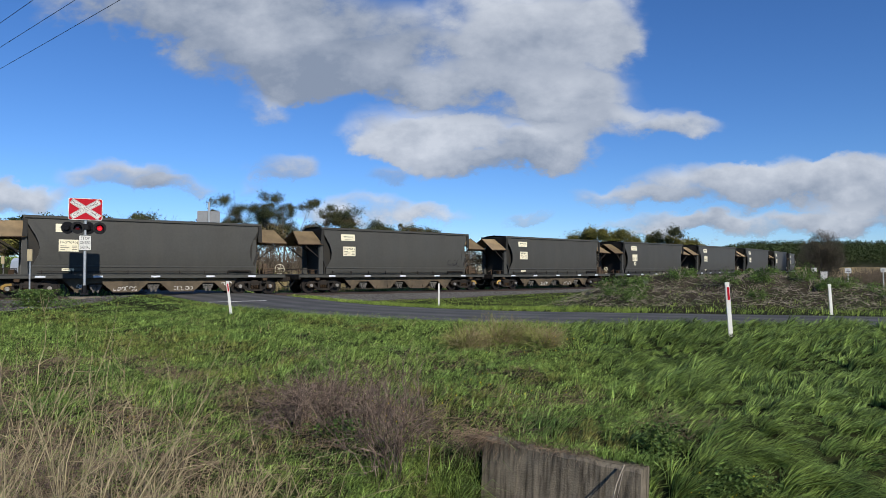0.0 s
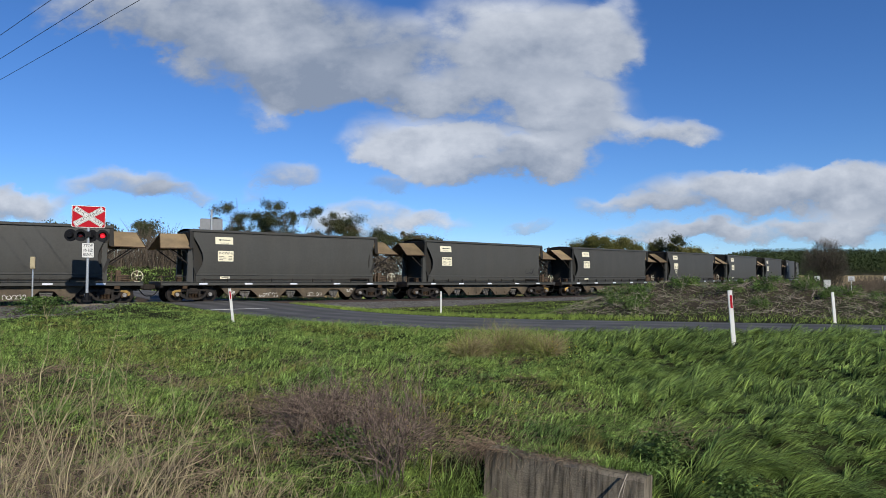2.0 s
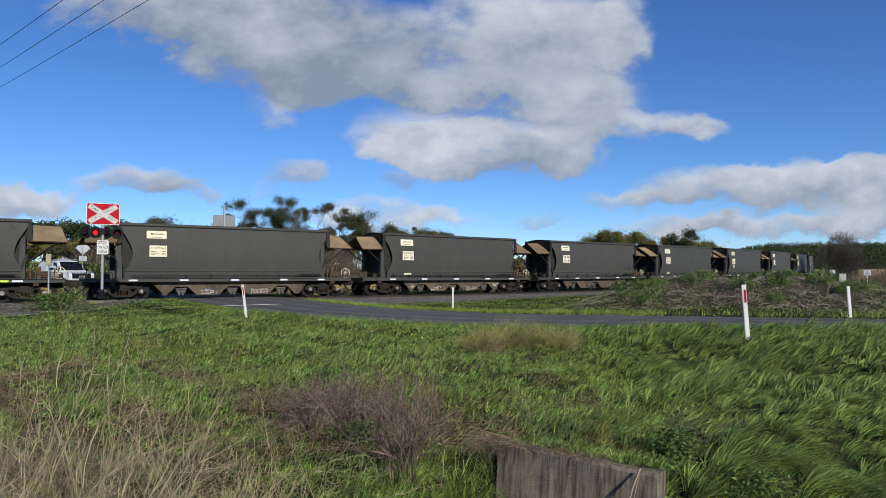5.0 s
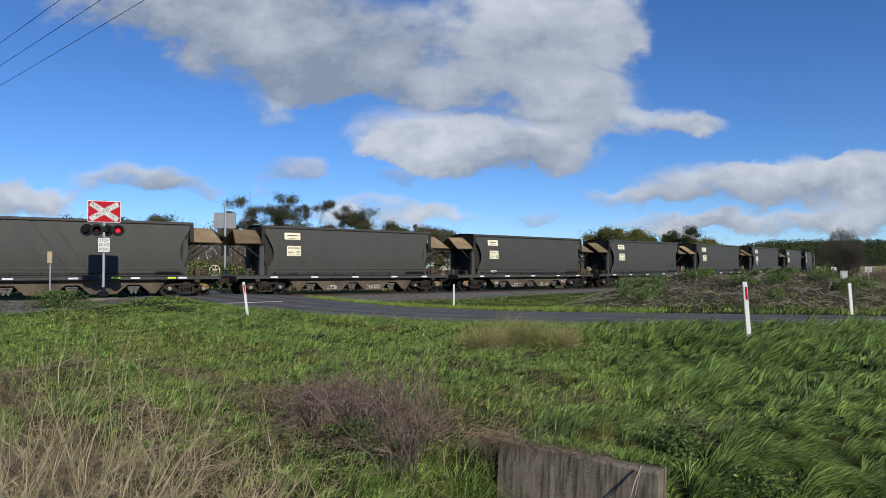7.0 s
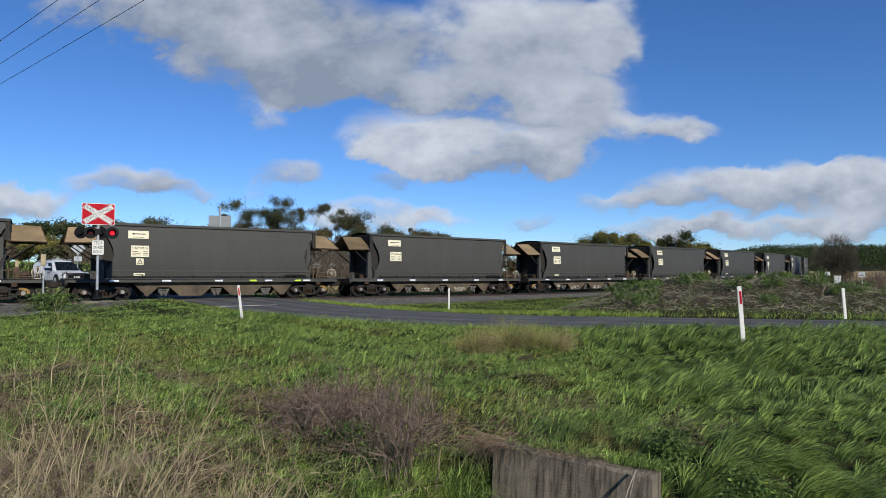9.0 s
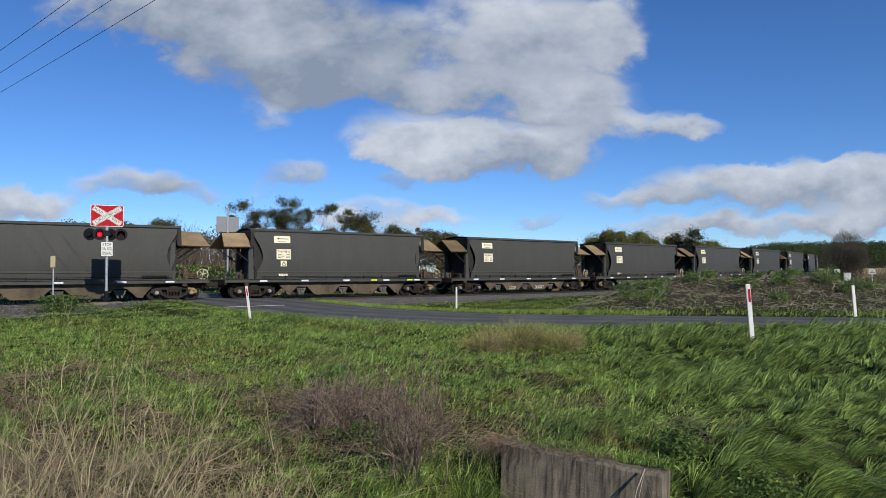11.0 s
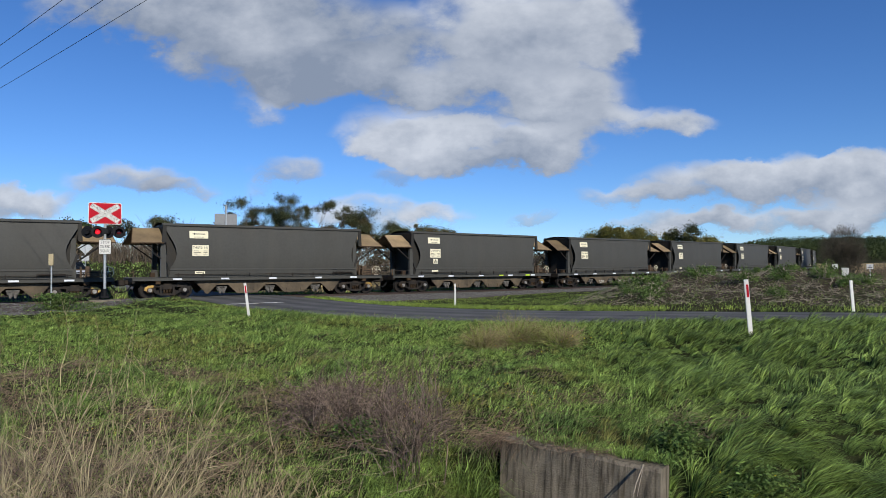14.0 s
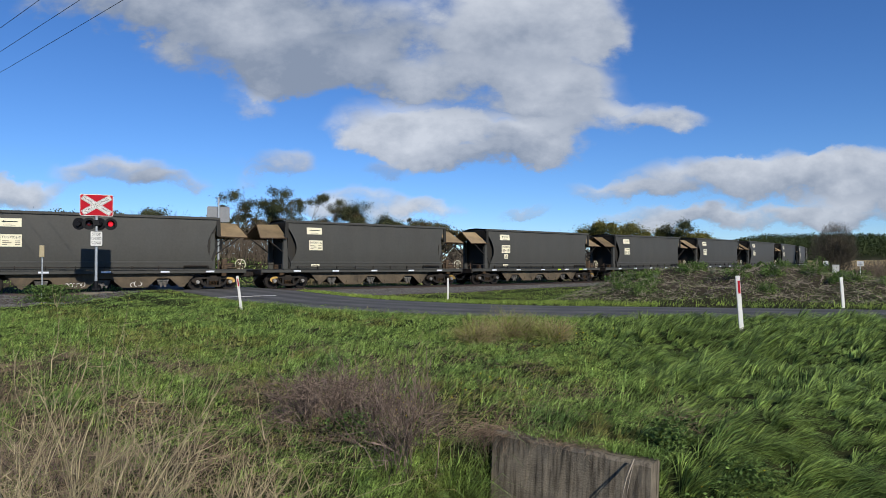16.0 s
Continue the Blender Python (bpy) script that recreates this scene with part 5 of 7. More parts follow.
GUM = "dark green gum tree with an open crown behind the train"
for k, (b, y, h, sp, bare) in enumerate(((-0.318, 92, 10.6, 0.9, 0.15), (-0.285, 95, 12.6, 0.8, 0.75), (-0.262, 93, 9.6, 0.9, 0.2), (-0.235, 92, 11.2, 1.0, 0.1), (-0.212, 96, 11.0, 1.0, 0.1), (-0.185, 98, 10.2, 1.0, 0.0),
                                         (-0.160, 100, 9.8, 1.1, 0.0), (-0.135, 101, 9.2, 1.1, 0.0), (-0.115, 101, 9.6, 1.1, 0.1), (-0.085, 104, 10.2, 1.0, 0.1), (-0.062, 104, 9.8, 0.9, 0.3), (-0.035, 106, 10.0, 0.9, 0.2), (-0.012, 108, 9.3, 0.9, 0.4))):
    tree(*on_bearing(b, y), h * 0.87, sp, 100 + k, M["gum_dry"] if k in (6, 7, 10) else M["gum"], GUM if bare < 0.5 else "half-bare gum tree with thin pale branches", 4000 if bare < 0.5 else 900, 0.135, bare, group="gum trees behind the train", clump=0.105)
rnd = np.random.default_rng(73)
for k in range(17):
    b = -0.33 + 0.345 * (k + rnd.random()) / 17
    d = rnd.uniform(98, 108)
    tree(b * d, d, rnd.uniform(6.0, 8.3), 1.2, 120 + k, M["gum_dry"] if k % 3 == 1 else M["gum"], "dense dark olive gum tree in the belt behind the train", 3600, 0.17, 0.0, 0.22, 0.16, group="gum trees behind the train")
for k, (b, y, h, sp) in enumerate(((-0.492, 66, 4.6, 0.9), (-0.470, 66, 4.9, 0.9), (-0.432, 68, 4.8, 0.7))):
    tree(*on_bearing(b, y), h, sp, 140 + k, M["gum"], "small dark gum tree with an open crown", 3200, 0.12, 0.1, group="gum trees behind the train", clump=0.13)
for k, (b, y, h) in enumerate(((-0.66, 88, 5.2), (-0.635, 90, 5.8), (-0.61, 92, 5.4), (-0.59, 90, 6.3), (-0.572, 92, 6.0), (-0.548, 88, 5.0), (-0.68, 88, 5.6), (-0.70, 90, 5.8))):
    tree(*on_bearing(b, y), h, 0.8, 160 + k, M["pine"] if k % 3 else M["gum"], "dark evergreen tree on the bank behind the road", 5500, 0.21, 0, 0.16, 0.17, group="trees on the bank")
for k, (b, y, h) in enumerate(((-0.645, 78, 2.9), (-0.628, 74, 2.6), (-0.61, 76, 3.2), (-0.595, 73, 2.6), (-0.58, 76, 2.9), (-0.565, 78, 2.4), (-0.67, 76, 3.0), (-0.69, 74, 2.8), (-0.655, 73, 2.2))):
    tree(*on_bearing(b, y), h, 1.3, 180 + k, M["wattle"], "yellow-green wattle bush on the grassy bank", 4500, 0.14, 0, 0.10, 0.24, category="bush", group="bushes on the bank")
rnd = np.random.default_rng(71)
for k in range(26):
    b = -0.78 + 0.27 * (k + rnd.random()) / 26
    d = rnd.uniform(70, 84)
    tree(b * d, d, rnd.uniform(1.3, 2.5), 1.5, 240 + k, (M["gum_dry"], M["wattle"], M["gum"], M["scrub"])[k % 4], "low dense olive bush at the top of the grassy bank", 1900, 0.14, 0, 0.06, 0.34, category="bush", group="bushes on the bank")
for k, (b, y, h) in enumerate(((0.205, 150, 9.8), (0.228, 150, 10.4), (0.252, 152, 10.2), (0.275, 153, 9.6), (0.295, 155, 9.0), (0.320, 150, 10.6), (0.338, 154, 9.0), (0.355, 160, 8.2))):
    tree(*on_bearing(b, y), h, 1.1, 200 + k, M["gum"] if k == 5 else M["wattle"], "olive and yellow-green tree beyond the railway", 6500, 0.24, 0.05, group="trees beyond the railway", clump=0.16)


def scrub(name, n, x0, x1, y0, y1, h0, h1, mat, label, seed, thick=0.012, lean=0.25, curve=None):
    """A belt of dry upright stalks with side twigs."""
    rnd = np.random.default_rng(seed)
    t = rnd.random(n)
    x = x0 + (x1 - x0) * t
    y = y0 + (y1 - y0) * t + rnd.normal(0, 2.2, n)
    z = land(x, y)
    h = rnd.uniform(h0, h1, n) * (0.75 + 0.35 * np.sin(x * 0.7) * np.sin(x * 0.23 + 1))
    a = np.stack([x, y, z - 0.1], -1)
    d = np.stack([rnd.normal(0, lean, n), rnd.normal(0, lean, n), np.ones(n)], -1) * h[:, None]
    b = a + d
    w = np.full(n, thick)
    p = a + d * rnd.uniform(0.3, 0.8, n)[:, None]
    q = p + (np.stack([rnd.normal(0, 0.5, n), rnd.normal(0, 0.5, n), rnd.uniform(0.2, 0.8, n)], -1)) * h[:, None] * 0.4
    v, f = sticks(np.concatenate([a, p]), np.concatenate([b, q]), np.concatenate([w, w * 0.7]), np.concatenate([w * 0.3, w * 0.2]))
    fast_mesh(name, v, f, mat, label, "scrub")


rnd = np.random.default_rng(77)
for k in range(46):
    b = -0.42 + 0.72 * (k + rnd.random()) / 46
    d = rnd.uniform(66, 84) + 20 * max(0.0, b)
    mat = (M["twig_haze"], M["scrub"], M["gum_dry"], M["twig_haze"])[k % 4]
    tree(b * d, d, rnd.uniform(2.6, 4.4), 1.2, 300 + k, mat, "grey-brown dry bush behind the railway", 1300, 0.17, 0.0, 0.16, 0.26, category="bush", group="bushes behind the railway")
scrub("dry_scrub", 8000, -30, 34, 56, 90, 1.6, 3.6, M["scrub"], "grey-brown leafless scrub behind the railway", 5, 0.028)
scrub("tall_dry_grass", 5500, -14, 16, 50, 66, 0.7, 1.5, M["straw"], "pale tall dry grass behind the railway", 6, 0.016)
scrub("reed_thicket", 4500, 38, 62, 66, 70, 1.0, 2.3, M["scrub"], "brown reedy thicket beyond the second line", 7, 0.025)


def shed():
    s = empty("long_shed", pose(-45, 92, ground_at(-45, 92), 0, 0, 8))
    bm = bmesh.new()
    box(bm, -8, 8, -4, 4, -0.5, 2.3)
    part("wall", bm, M["shed"], s)
    bm = bmesh.new()
    slab(bm, [(-4.4, 2.25), (0, 3.1), (4.4, 2.25), (4.4, 2.33), (0, 3.2), (-4.4, 2.33)], -8.3, 8.3)
    bmesh.ops.rotate(bm, cent=(0, 0, 0), matrix=Matrix.Rotation(math.pi / 2, 3, "Z"), verts=bm.verts)
    part("roof", bm, M["shed"], s)
    for k in range(7):
        bm = bmesh.new()
        box(bm, -7.8 + k * 2.55, -7.7 + k * 2.55, -4.1, -4.0, -0.4, 2.25)
        part("wall_post", bm, M["galv"], s)
    tagged(s, "long low pale green metal shed on the bank", "shed")


shed()


def far_hill():
    """A low hill with a pine plantation, and a straw field before it."""
    rnd = np.random.default_rng(9)

    def hill_z(x, y):
        return 12.5 * step(330, 620, y) * step(60, 260, x) + 4 * step(350, 700, y)

    gx, gy = np.linspace(60, 900, 60), np.linspace(250, 900, 30)
    x, y = np.meshgrid(gx, gy)
    z = hill_z(x, y) + 0.8 * step(250, 330, y)
    w = len(gx)
    i = np.arange(len(gy) - 1)[:, None] * w + np.arange(w - 1)[None]
    faces = np.stack([i, i + 1, i + w + 1, i + w], -1).reshape(-1, 4)
    tagged(mesh_object("far_hill", np.stack([x, y, z], -1).reshape(-1, 3), faces, M["soil"], smooth=True), "low wooded hill in the distance", "hill", kind="structure")
    n = 8000
    y = 420 + 330 * rnd.random(n)
    x = y * rnd.uniform(0.36, 0.76, n)
    h = rnd.uniform(6, 10.5, n) * step(0.355, 0.47, x / y) + 1.0
    z = hill_z(x, y)
    k = 14
    lev = rnd.random((n, k)) ** 0.8
    a = rnd.uniform(0, 6.283, (n, k))
    r = (1 - lev) * 2.1 * rnd.uniform(0.5, 1.2, (n, k)) + 0.12
    c = np.stack([x[:, None] + r * np.cos(a), y[:, None] + r * np.sin(a), z[:, None] + 0.5 + lev * h[:, None]], -1).reshape(-1, 3)
    m = len(c)
    s = rnd.uniform(0.32, 0.75, m)[:, None]
    o = rnd.normal(0, 1, (m, 3)) * s * 0.7
    v = np.stack([c - o, c + np.stack([-o[:, 1], o[:, 0], o[:, 2] * 0.4], -1), c + np.array([0, 0, 1.1]) * s], 1).reshape(-1, 3)
    fast_mesh("pine_plantation", v, np.arange(3 * m).reshape(-1, 3), M["pine"], "dark green pine plantation covering the far hill", "wood")


far_hill()
fx, fy = np.meshgrid(np.linspace(70, 420, 50), np.linspace(120, 330, 40))
i = np.arange(39)[:, None] * 50 + np.arange(49)[None]
field = mesh_object("straw_field", np.stack([fx, fy, land(fx, fy) + 0.15 + 0.012 * (fy - 120)], -1).reshape(-1, 3), np.stack([i, i + 1, i + 51, i + 50], -1).reshape(-1, 4), M["straw_field"], smooth=True)
tagged(field, "pale straw-coloured field before the wooded hill", "field", kind="structure")


# ---- clouds ----
def cloud_material(name, blobs, seed):
    """Soft cumulus: elliptic masses by bearing and height, torn by noise, with bright tops and grey undersides."""
    m = bpy.data.materials.new(name)
    m.use_nodes = True
    n, k = m.node_tree.nodes, m.node_tree.links
    n.clear()

    def math_node(op, a, b=None, clamp=False):
        q = n.new("ShaderNodeMath")
        q.operation, q.use_clamp = op, clamp
        for i, v in enumerate((a, b)):
            if v is None:
                continue
            if isinstance(v, (int, float)):
                q.inputs[i].default_value = v
            else:
                k.new(v, q.inputs[i])
        return q.outputs[0]

    tc, sep = n.new("ShaderNodeTexCoord"), n.new("ShaderNodeSeparateXYZ")
    k.new(tc.outputs["Object"], sep.inputs[0])
    az = math_node("DIVIDE", sep.outputs[0], sep.outputs[1])
    el = math_node("DIVIDE", sep.outputs[2], sep.outputs[1])
    comb = n.new("ShaderNodeCombineXYZ")
    k.new(az, comb.inputs[0])
    k.new(math_node("MULTIPLY", el, 1.5), comb.inputs[1])
    comb.inputs[2].default_value = seed

    def noise_at(scale, detail, rough=0.55):
        t = n.new("ShaderNodeTexNoise")
        t.inputs["Scale"].default_value, t.inputs["Detail"].default_value, t.inputs["Roughness"].default_value = scale, detail, rough
        k.new(comb.outputs[0], t.inputs["Vector"])
        return t.outputs["Fac"]

    warp, puff, fine = noise_at(5.5, 3), noise_at(9.5, 10, 0.58), noise_at(4.2, 4)
    wx = math_node("MULTIPLY", math_node("SUBTRACT", warp, 0.5), 0.16)
    wy = math_node("MULTIPLY", math_node("SUBTRACT", puff, 0.5), 0.10)
    ax, ey = math_node("ADD", az, wx), math_node("ADD", el, wy)
    total, tall = 0.0, 0.0
    for x, y, rx, ry, weight, light in blobs:
        u = math_node("DIVIDE", math_node("SUBTRACT", ax, (x - 784) / 1200), rx / 1200)
        v = math_node("DIVIDE", math_node("SUBTRACT", ey, (477 - y) / 1200), ry / 1200)
        d = math_node("ADD", math_node("MULTIPLY", u, u), math_node("MULTIPLY", v, v))
        w = math_node("MULTIPLY", math_node("SUBTRACT", 1.25, d, True), weight)
        lit = math_node("MULTIPLY", w, math_node("ADD", math_node("MULTIPLY", v, 0.42), light))
        total = w if isinstance(total, float) else math_node("ADD", total, w)
        tall = lit if isinstance(tall, float) else math_node("ADD", tall, lit)
    shade = math_node("DIVIDE", tall, math_node("ADD", total, 0.02))
    shade = math_node("ADD", shade, math_node("MULTIPLY", math_node("SUBTRACT", puff, 0.5), 1.5))
    shade = math_node("ADD", shade, math_node("MULTIPLY", math_node("SUBTRACT", fine, 0.5), 0.7), True)
    dense = math_node("ADD", math_node("MULTIPLY", total, 1.0), math_node("MULTIPLY", math_node("SUBTRACT", puff, 0.55), 2.5))
    cover = n.new("ShaderNodeMapRange")
    cover.interpolation_type = "SMOOTHSTEP"
    cover.inputs["From Min"].default_value, cover.inputs["From Max"].default_value, cover.inputs["To Max"].default_value = 0.02, 1.15, 0.96
    k.new(dense, cover.inputs["Value"])
    # no cloud where no mass reaches
    gate = math_node("MULTIPLY", cover.outputs[0], math_node("MULTIPLY", total, 1.7, True))
    mix = n.new("ShaderNodeMix")
    mix.data_type = "RGBA"
    mix.inputs[6].default_value, mix.inputs[7].default_value = (0.29, 0.35, 0.46, 1), (0.72, 0.77, 0.86, 1)
    k.new(shade, mix.inputs[0])
    em, tr, ms, out = n.new("ShaderNodeEmission"), n.new("ShaderNodeBsdfTransparent"), n.new("ShaderNodeMixShader"), n.new("ShaderNodeOutputMaterial")
    k.new(mix.outputs[2], em.inputs[0])
    k.new(gate, ms.inputs[0])
    k.new(tr.outputs[0], ms.inputs[1])
    k.new(em.outputs[0], ms.inputs[2])
    k.new(ms.outputs[0], out.inputs[0])
    return m


def cloud_shell(name, radius, mat, label):
    verts, faces = [], []
    for i in range(25):
        a = radians(-54 + 108 * i / 24)
        for j in range(9):
            e = radians(0.2 + 34 * j / 8)
            verts.append((radius * math.sin(a) * math.cos(e), radius * math.cos(a) * math.cos(e), radius * math.sin(e)))
    for i in range(24):
        for j in range(8):
            faces.append((i * 9 + j, i * 9 + j + 1, i * 9 + j + 10, i * 9 + j + 9))
    ob = mesh_object(name, verts, faces, mat, smooth=True)
    return tagged(ob, label, "clouds", kind="structure")


HIGH = [(300, 0, 260, 75, 1.3, 0.34), (520, 60, 230, 105, 1.4, 0.20), (600, 130, 150, 50, 0.9, 0.15), (770, 125, 150, 65, 0.75, 0.35), (660, 165, 120, 40, 0.6, 0.2), (880, 40, 190, 90, 1.0, 0.55), (980, 90, 150, 95, 1.0, 0.62), (1080, 30, 75, 80, 0.9, 0.8), (450, 180, 60, 25, 0.45, 0.3),
        (900, 165, 210, 55, 0.95, 0.42), (1030, 180, 120, 55, 0.8, 0.5), (720, 235, 150, 42, 1.0, 0.75), (860, 255, 210, 48, 1.1, 0.58), (1000, 260, 130, 45, 1.0, 0.45), (860, 295, 130, 24, 0.9, 0.3), (1130, 218, 130, 38, 0.75, 0.6), (1210, 222, 75, 24, 0.5, 0.6)]
LOW = [(215, 312, 130, 38, 1.0, 0.48), (310, 330, 70, 24, 0.7, 0.4), (510, 298, 62, 34, 0.9, 0.42), (685, 312, 58, 30, 0.65, 0.05), (470, 330, 40, 20, 0.5, 0.4), (20, 352, 110, 34, 1.1, 0.5), (640, 372, 130, 30, 1.0, 0.75), (760, 380, 50, 18, 0.6, 0.7),
       (930, 388, 65, 16, 0.6, 0.2), (1100, 350, 130, 22, 0.7, 0.5), (1270, 330, 190, 46, 1.1, 0.6), (1430, 320, 190, 46, 1.1, 0.55), (1568, 315, 150, 46, 1.1, 0.6), (1180, 395, 130, 20, 0.8, 0.55), (1340, 400, 200, 26, 1.0, 0.62), (1540, 385, 170, 34, 1.0, 0.5), (1700, 340, 200, 60, 1.0, 0.5), (-140, 330, 160, 40, 1.0, 0.6)]
CLOUDS = [(cloud_shell("upper_clouds", 2600, cloud_material("upper_cloud", HIGH, 1.3), "grey and white cumulus clouds overhead"), 0.117),
          (cloud_shell("lower_clouds", 3000, cloud_material("lower_cloud", LOW, 4.1), "low white cumulus clouds near the horizon"), 0.066)]

# ---- grass, weeds and dry stalks ----
def blades(name, x, y, h, w, lean, mat, label, rnd, z=None, category="grass", droop=False, stray=0.45):
    """Bent grass blades; lean: x and y of how far the tip is blown over, in blade heights."""
    n = len(x)
    z = land(x, y) if z is None else z
    a = rnd.uniform(0, math.pi, n)
    side = np.stack([np.cos(a), np.sin(a), np.zeros(n)], -1) * (w / 2)[:, None]
    base = np.stack([x, y, z - 0.03], -1)
    off = np.stack([lean[0], lean[1]], -1) + rnd.normal(0, stray, (n, 2))
    reach = np.linalg.norm(off, axis=1)
    rise = 1 / np.sqrt(1 + reach ** 2 * 0.8)
    mid = base + np.concatenate([off * 0.38, (0.62 * (0.6 + 0.4 * rise))[:, None]], 1) * h[:, None]
    tip = base + np.concatenate([off, rise[:, None] * np.clip(1 - 0.12 * reach, 0.5, 1)[:, None]], 1) * h[:, None]
    if droop:
        pts = []
        for u, half in ((0.0, 0.7), (0.38, 1.0), (0.74, 0.75)):
            p = base + np.concatenate([off * u ** 1.6, (1.15 * u - 0.5 * np.clip(reach, 0, 1.6) * u ** 2.6)[:, None]], 1) * h[:, None]
            pts += [p - side * half, p + side * half]
        pts.append(base + np.concatenate([off, (1.15 - 0.58 * np.clip(reach, 0, 1.6))[:, None]], 1) * h[:, None])
        f = np.array([(0, 1, 3), (0, 3, 2), (2, 3, 5), (2, 5, 4), (4, 5, 6)])
        return fast_mesh(name, np.stack(pts, 1).reshape(-1, 3), (f[None] + 7 * np.arange(n)[:, None, None]).reshape(-1, 3), mat, label, category)
    v = np.stack([base - side, base + side, mid + side * 0.8, mid - side * 0.8, tip], 1).reshape(-1, 3)
    f = np.array([(0, 1, 2), (0, 2, 3), (3, 2, 4)])
    return fast_mesh(name, v, (f[None] + 5 * np.arange(n)[:, None, None]).reshape(-1, 3), mat, label, category)


def leaflets(name, c, size, mat, label, rnd, category="weeds", up=0.8):
    """Small broad leaves, two triangles each, facing mostly up."""
    n = len(c)
    nrm = rnd.normal(0, 0.5, (n, 3)) + np.array([0, 0, up])
    nrm /= np.linalg.norm(nrm, axis=1)[:, None]
    a = np.cross(nrm, rnd.normal(0, 1, (n, 3)))
    a /= np.linalg.norm(a, axis=1)[:, None]
    b = np.cross(nrm, a)
    s = size[:, None]
    v = np.stack([c - a * s * 0.6, c + b * s * 0.38, c + a * s * 0.6 - nrm * s * 0.15, c - b * s * 0.38], 1).reshape(-1, 3)
    f = np.array([(0, 1, 3), (1, 2, 3)])
    return fast_mesh(name, v, (f[None] + 4 * np.arange(n)[:, None, None]).reshape(-1, 3), mat, label, category)


def spread_points(n, b0, b1, y0, y1, rnd, power=0.7):
    """Points over a fan before the road, thinning out with distance."""
    y = (y0 ** power + rnd.random(n) * (y1 ** power - y0 ** power)) ** (1 / power)
    return y * rnd.uniform(b0, b1, n), y


def patchy(x, y, size, seed):
    """Soft patches between 0 and 1."""
    return np.clip(0.5 + 0.62 * wobble(x, y, size, seed) + 0.3 * wobble(x, y, size * 0.37, seed + 5), 0, 1)


def dead_zone(x, y):
    """How far the growth is dead: thatch round the twig bushes, above the wall and on the left slope."""
    d = np.exp(-(((x + 1.5) / 1.15) ** 2 + ((y - 8.7) / 1.4) ** 2)) + 0.8 * np.exp(-(((x + 4.5) / 2.6) ** 2 + ((y - 7.5) / 3.0) ** 2)) * patchy(x, y, 0.7, 3)
    d = d + 0.9 * np.exp(-(((x - 0.4) / 0.9) ** 2 + ((y - 7.9) / 0.7) ** 2)) + 0.9 * np.exp(-(((x - 2.55) / 0.45) ** 2 + ((y - 7.7) / 0.4) ** 2))
    d = d + 0.8 * step(0.62, 0.76, patchy(x, y, 0.62, 7) + 0.08 * step(-2, -5, x)) * (x < 1.5) * step(17, 12, y)
    d = d + np.exp(-(((x + 7.7) / 1.0) ** 2 + ((y - 11.6) / 1.9) ** 2)) + 0.8 * np.exp(-(((x - 1.6) / 0.5) ** 2 + ((y - 9.0) / 0.5) ** 2))
    return np.clip(d, 0, 1)


def on_wall(x, y):
    """Inside or just before the headwall."""
    u, v = (x - 1.13) * 0.829 - (y - 6.5) * 0.559, (x - 1.13) * 0.559 + (y - 6.5) * 0.829
    return (np.abs(u) < 0.95) & (v > -0.12) & (v < 0.26)


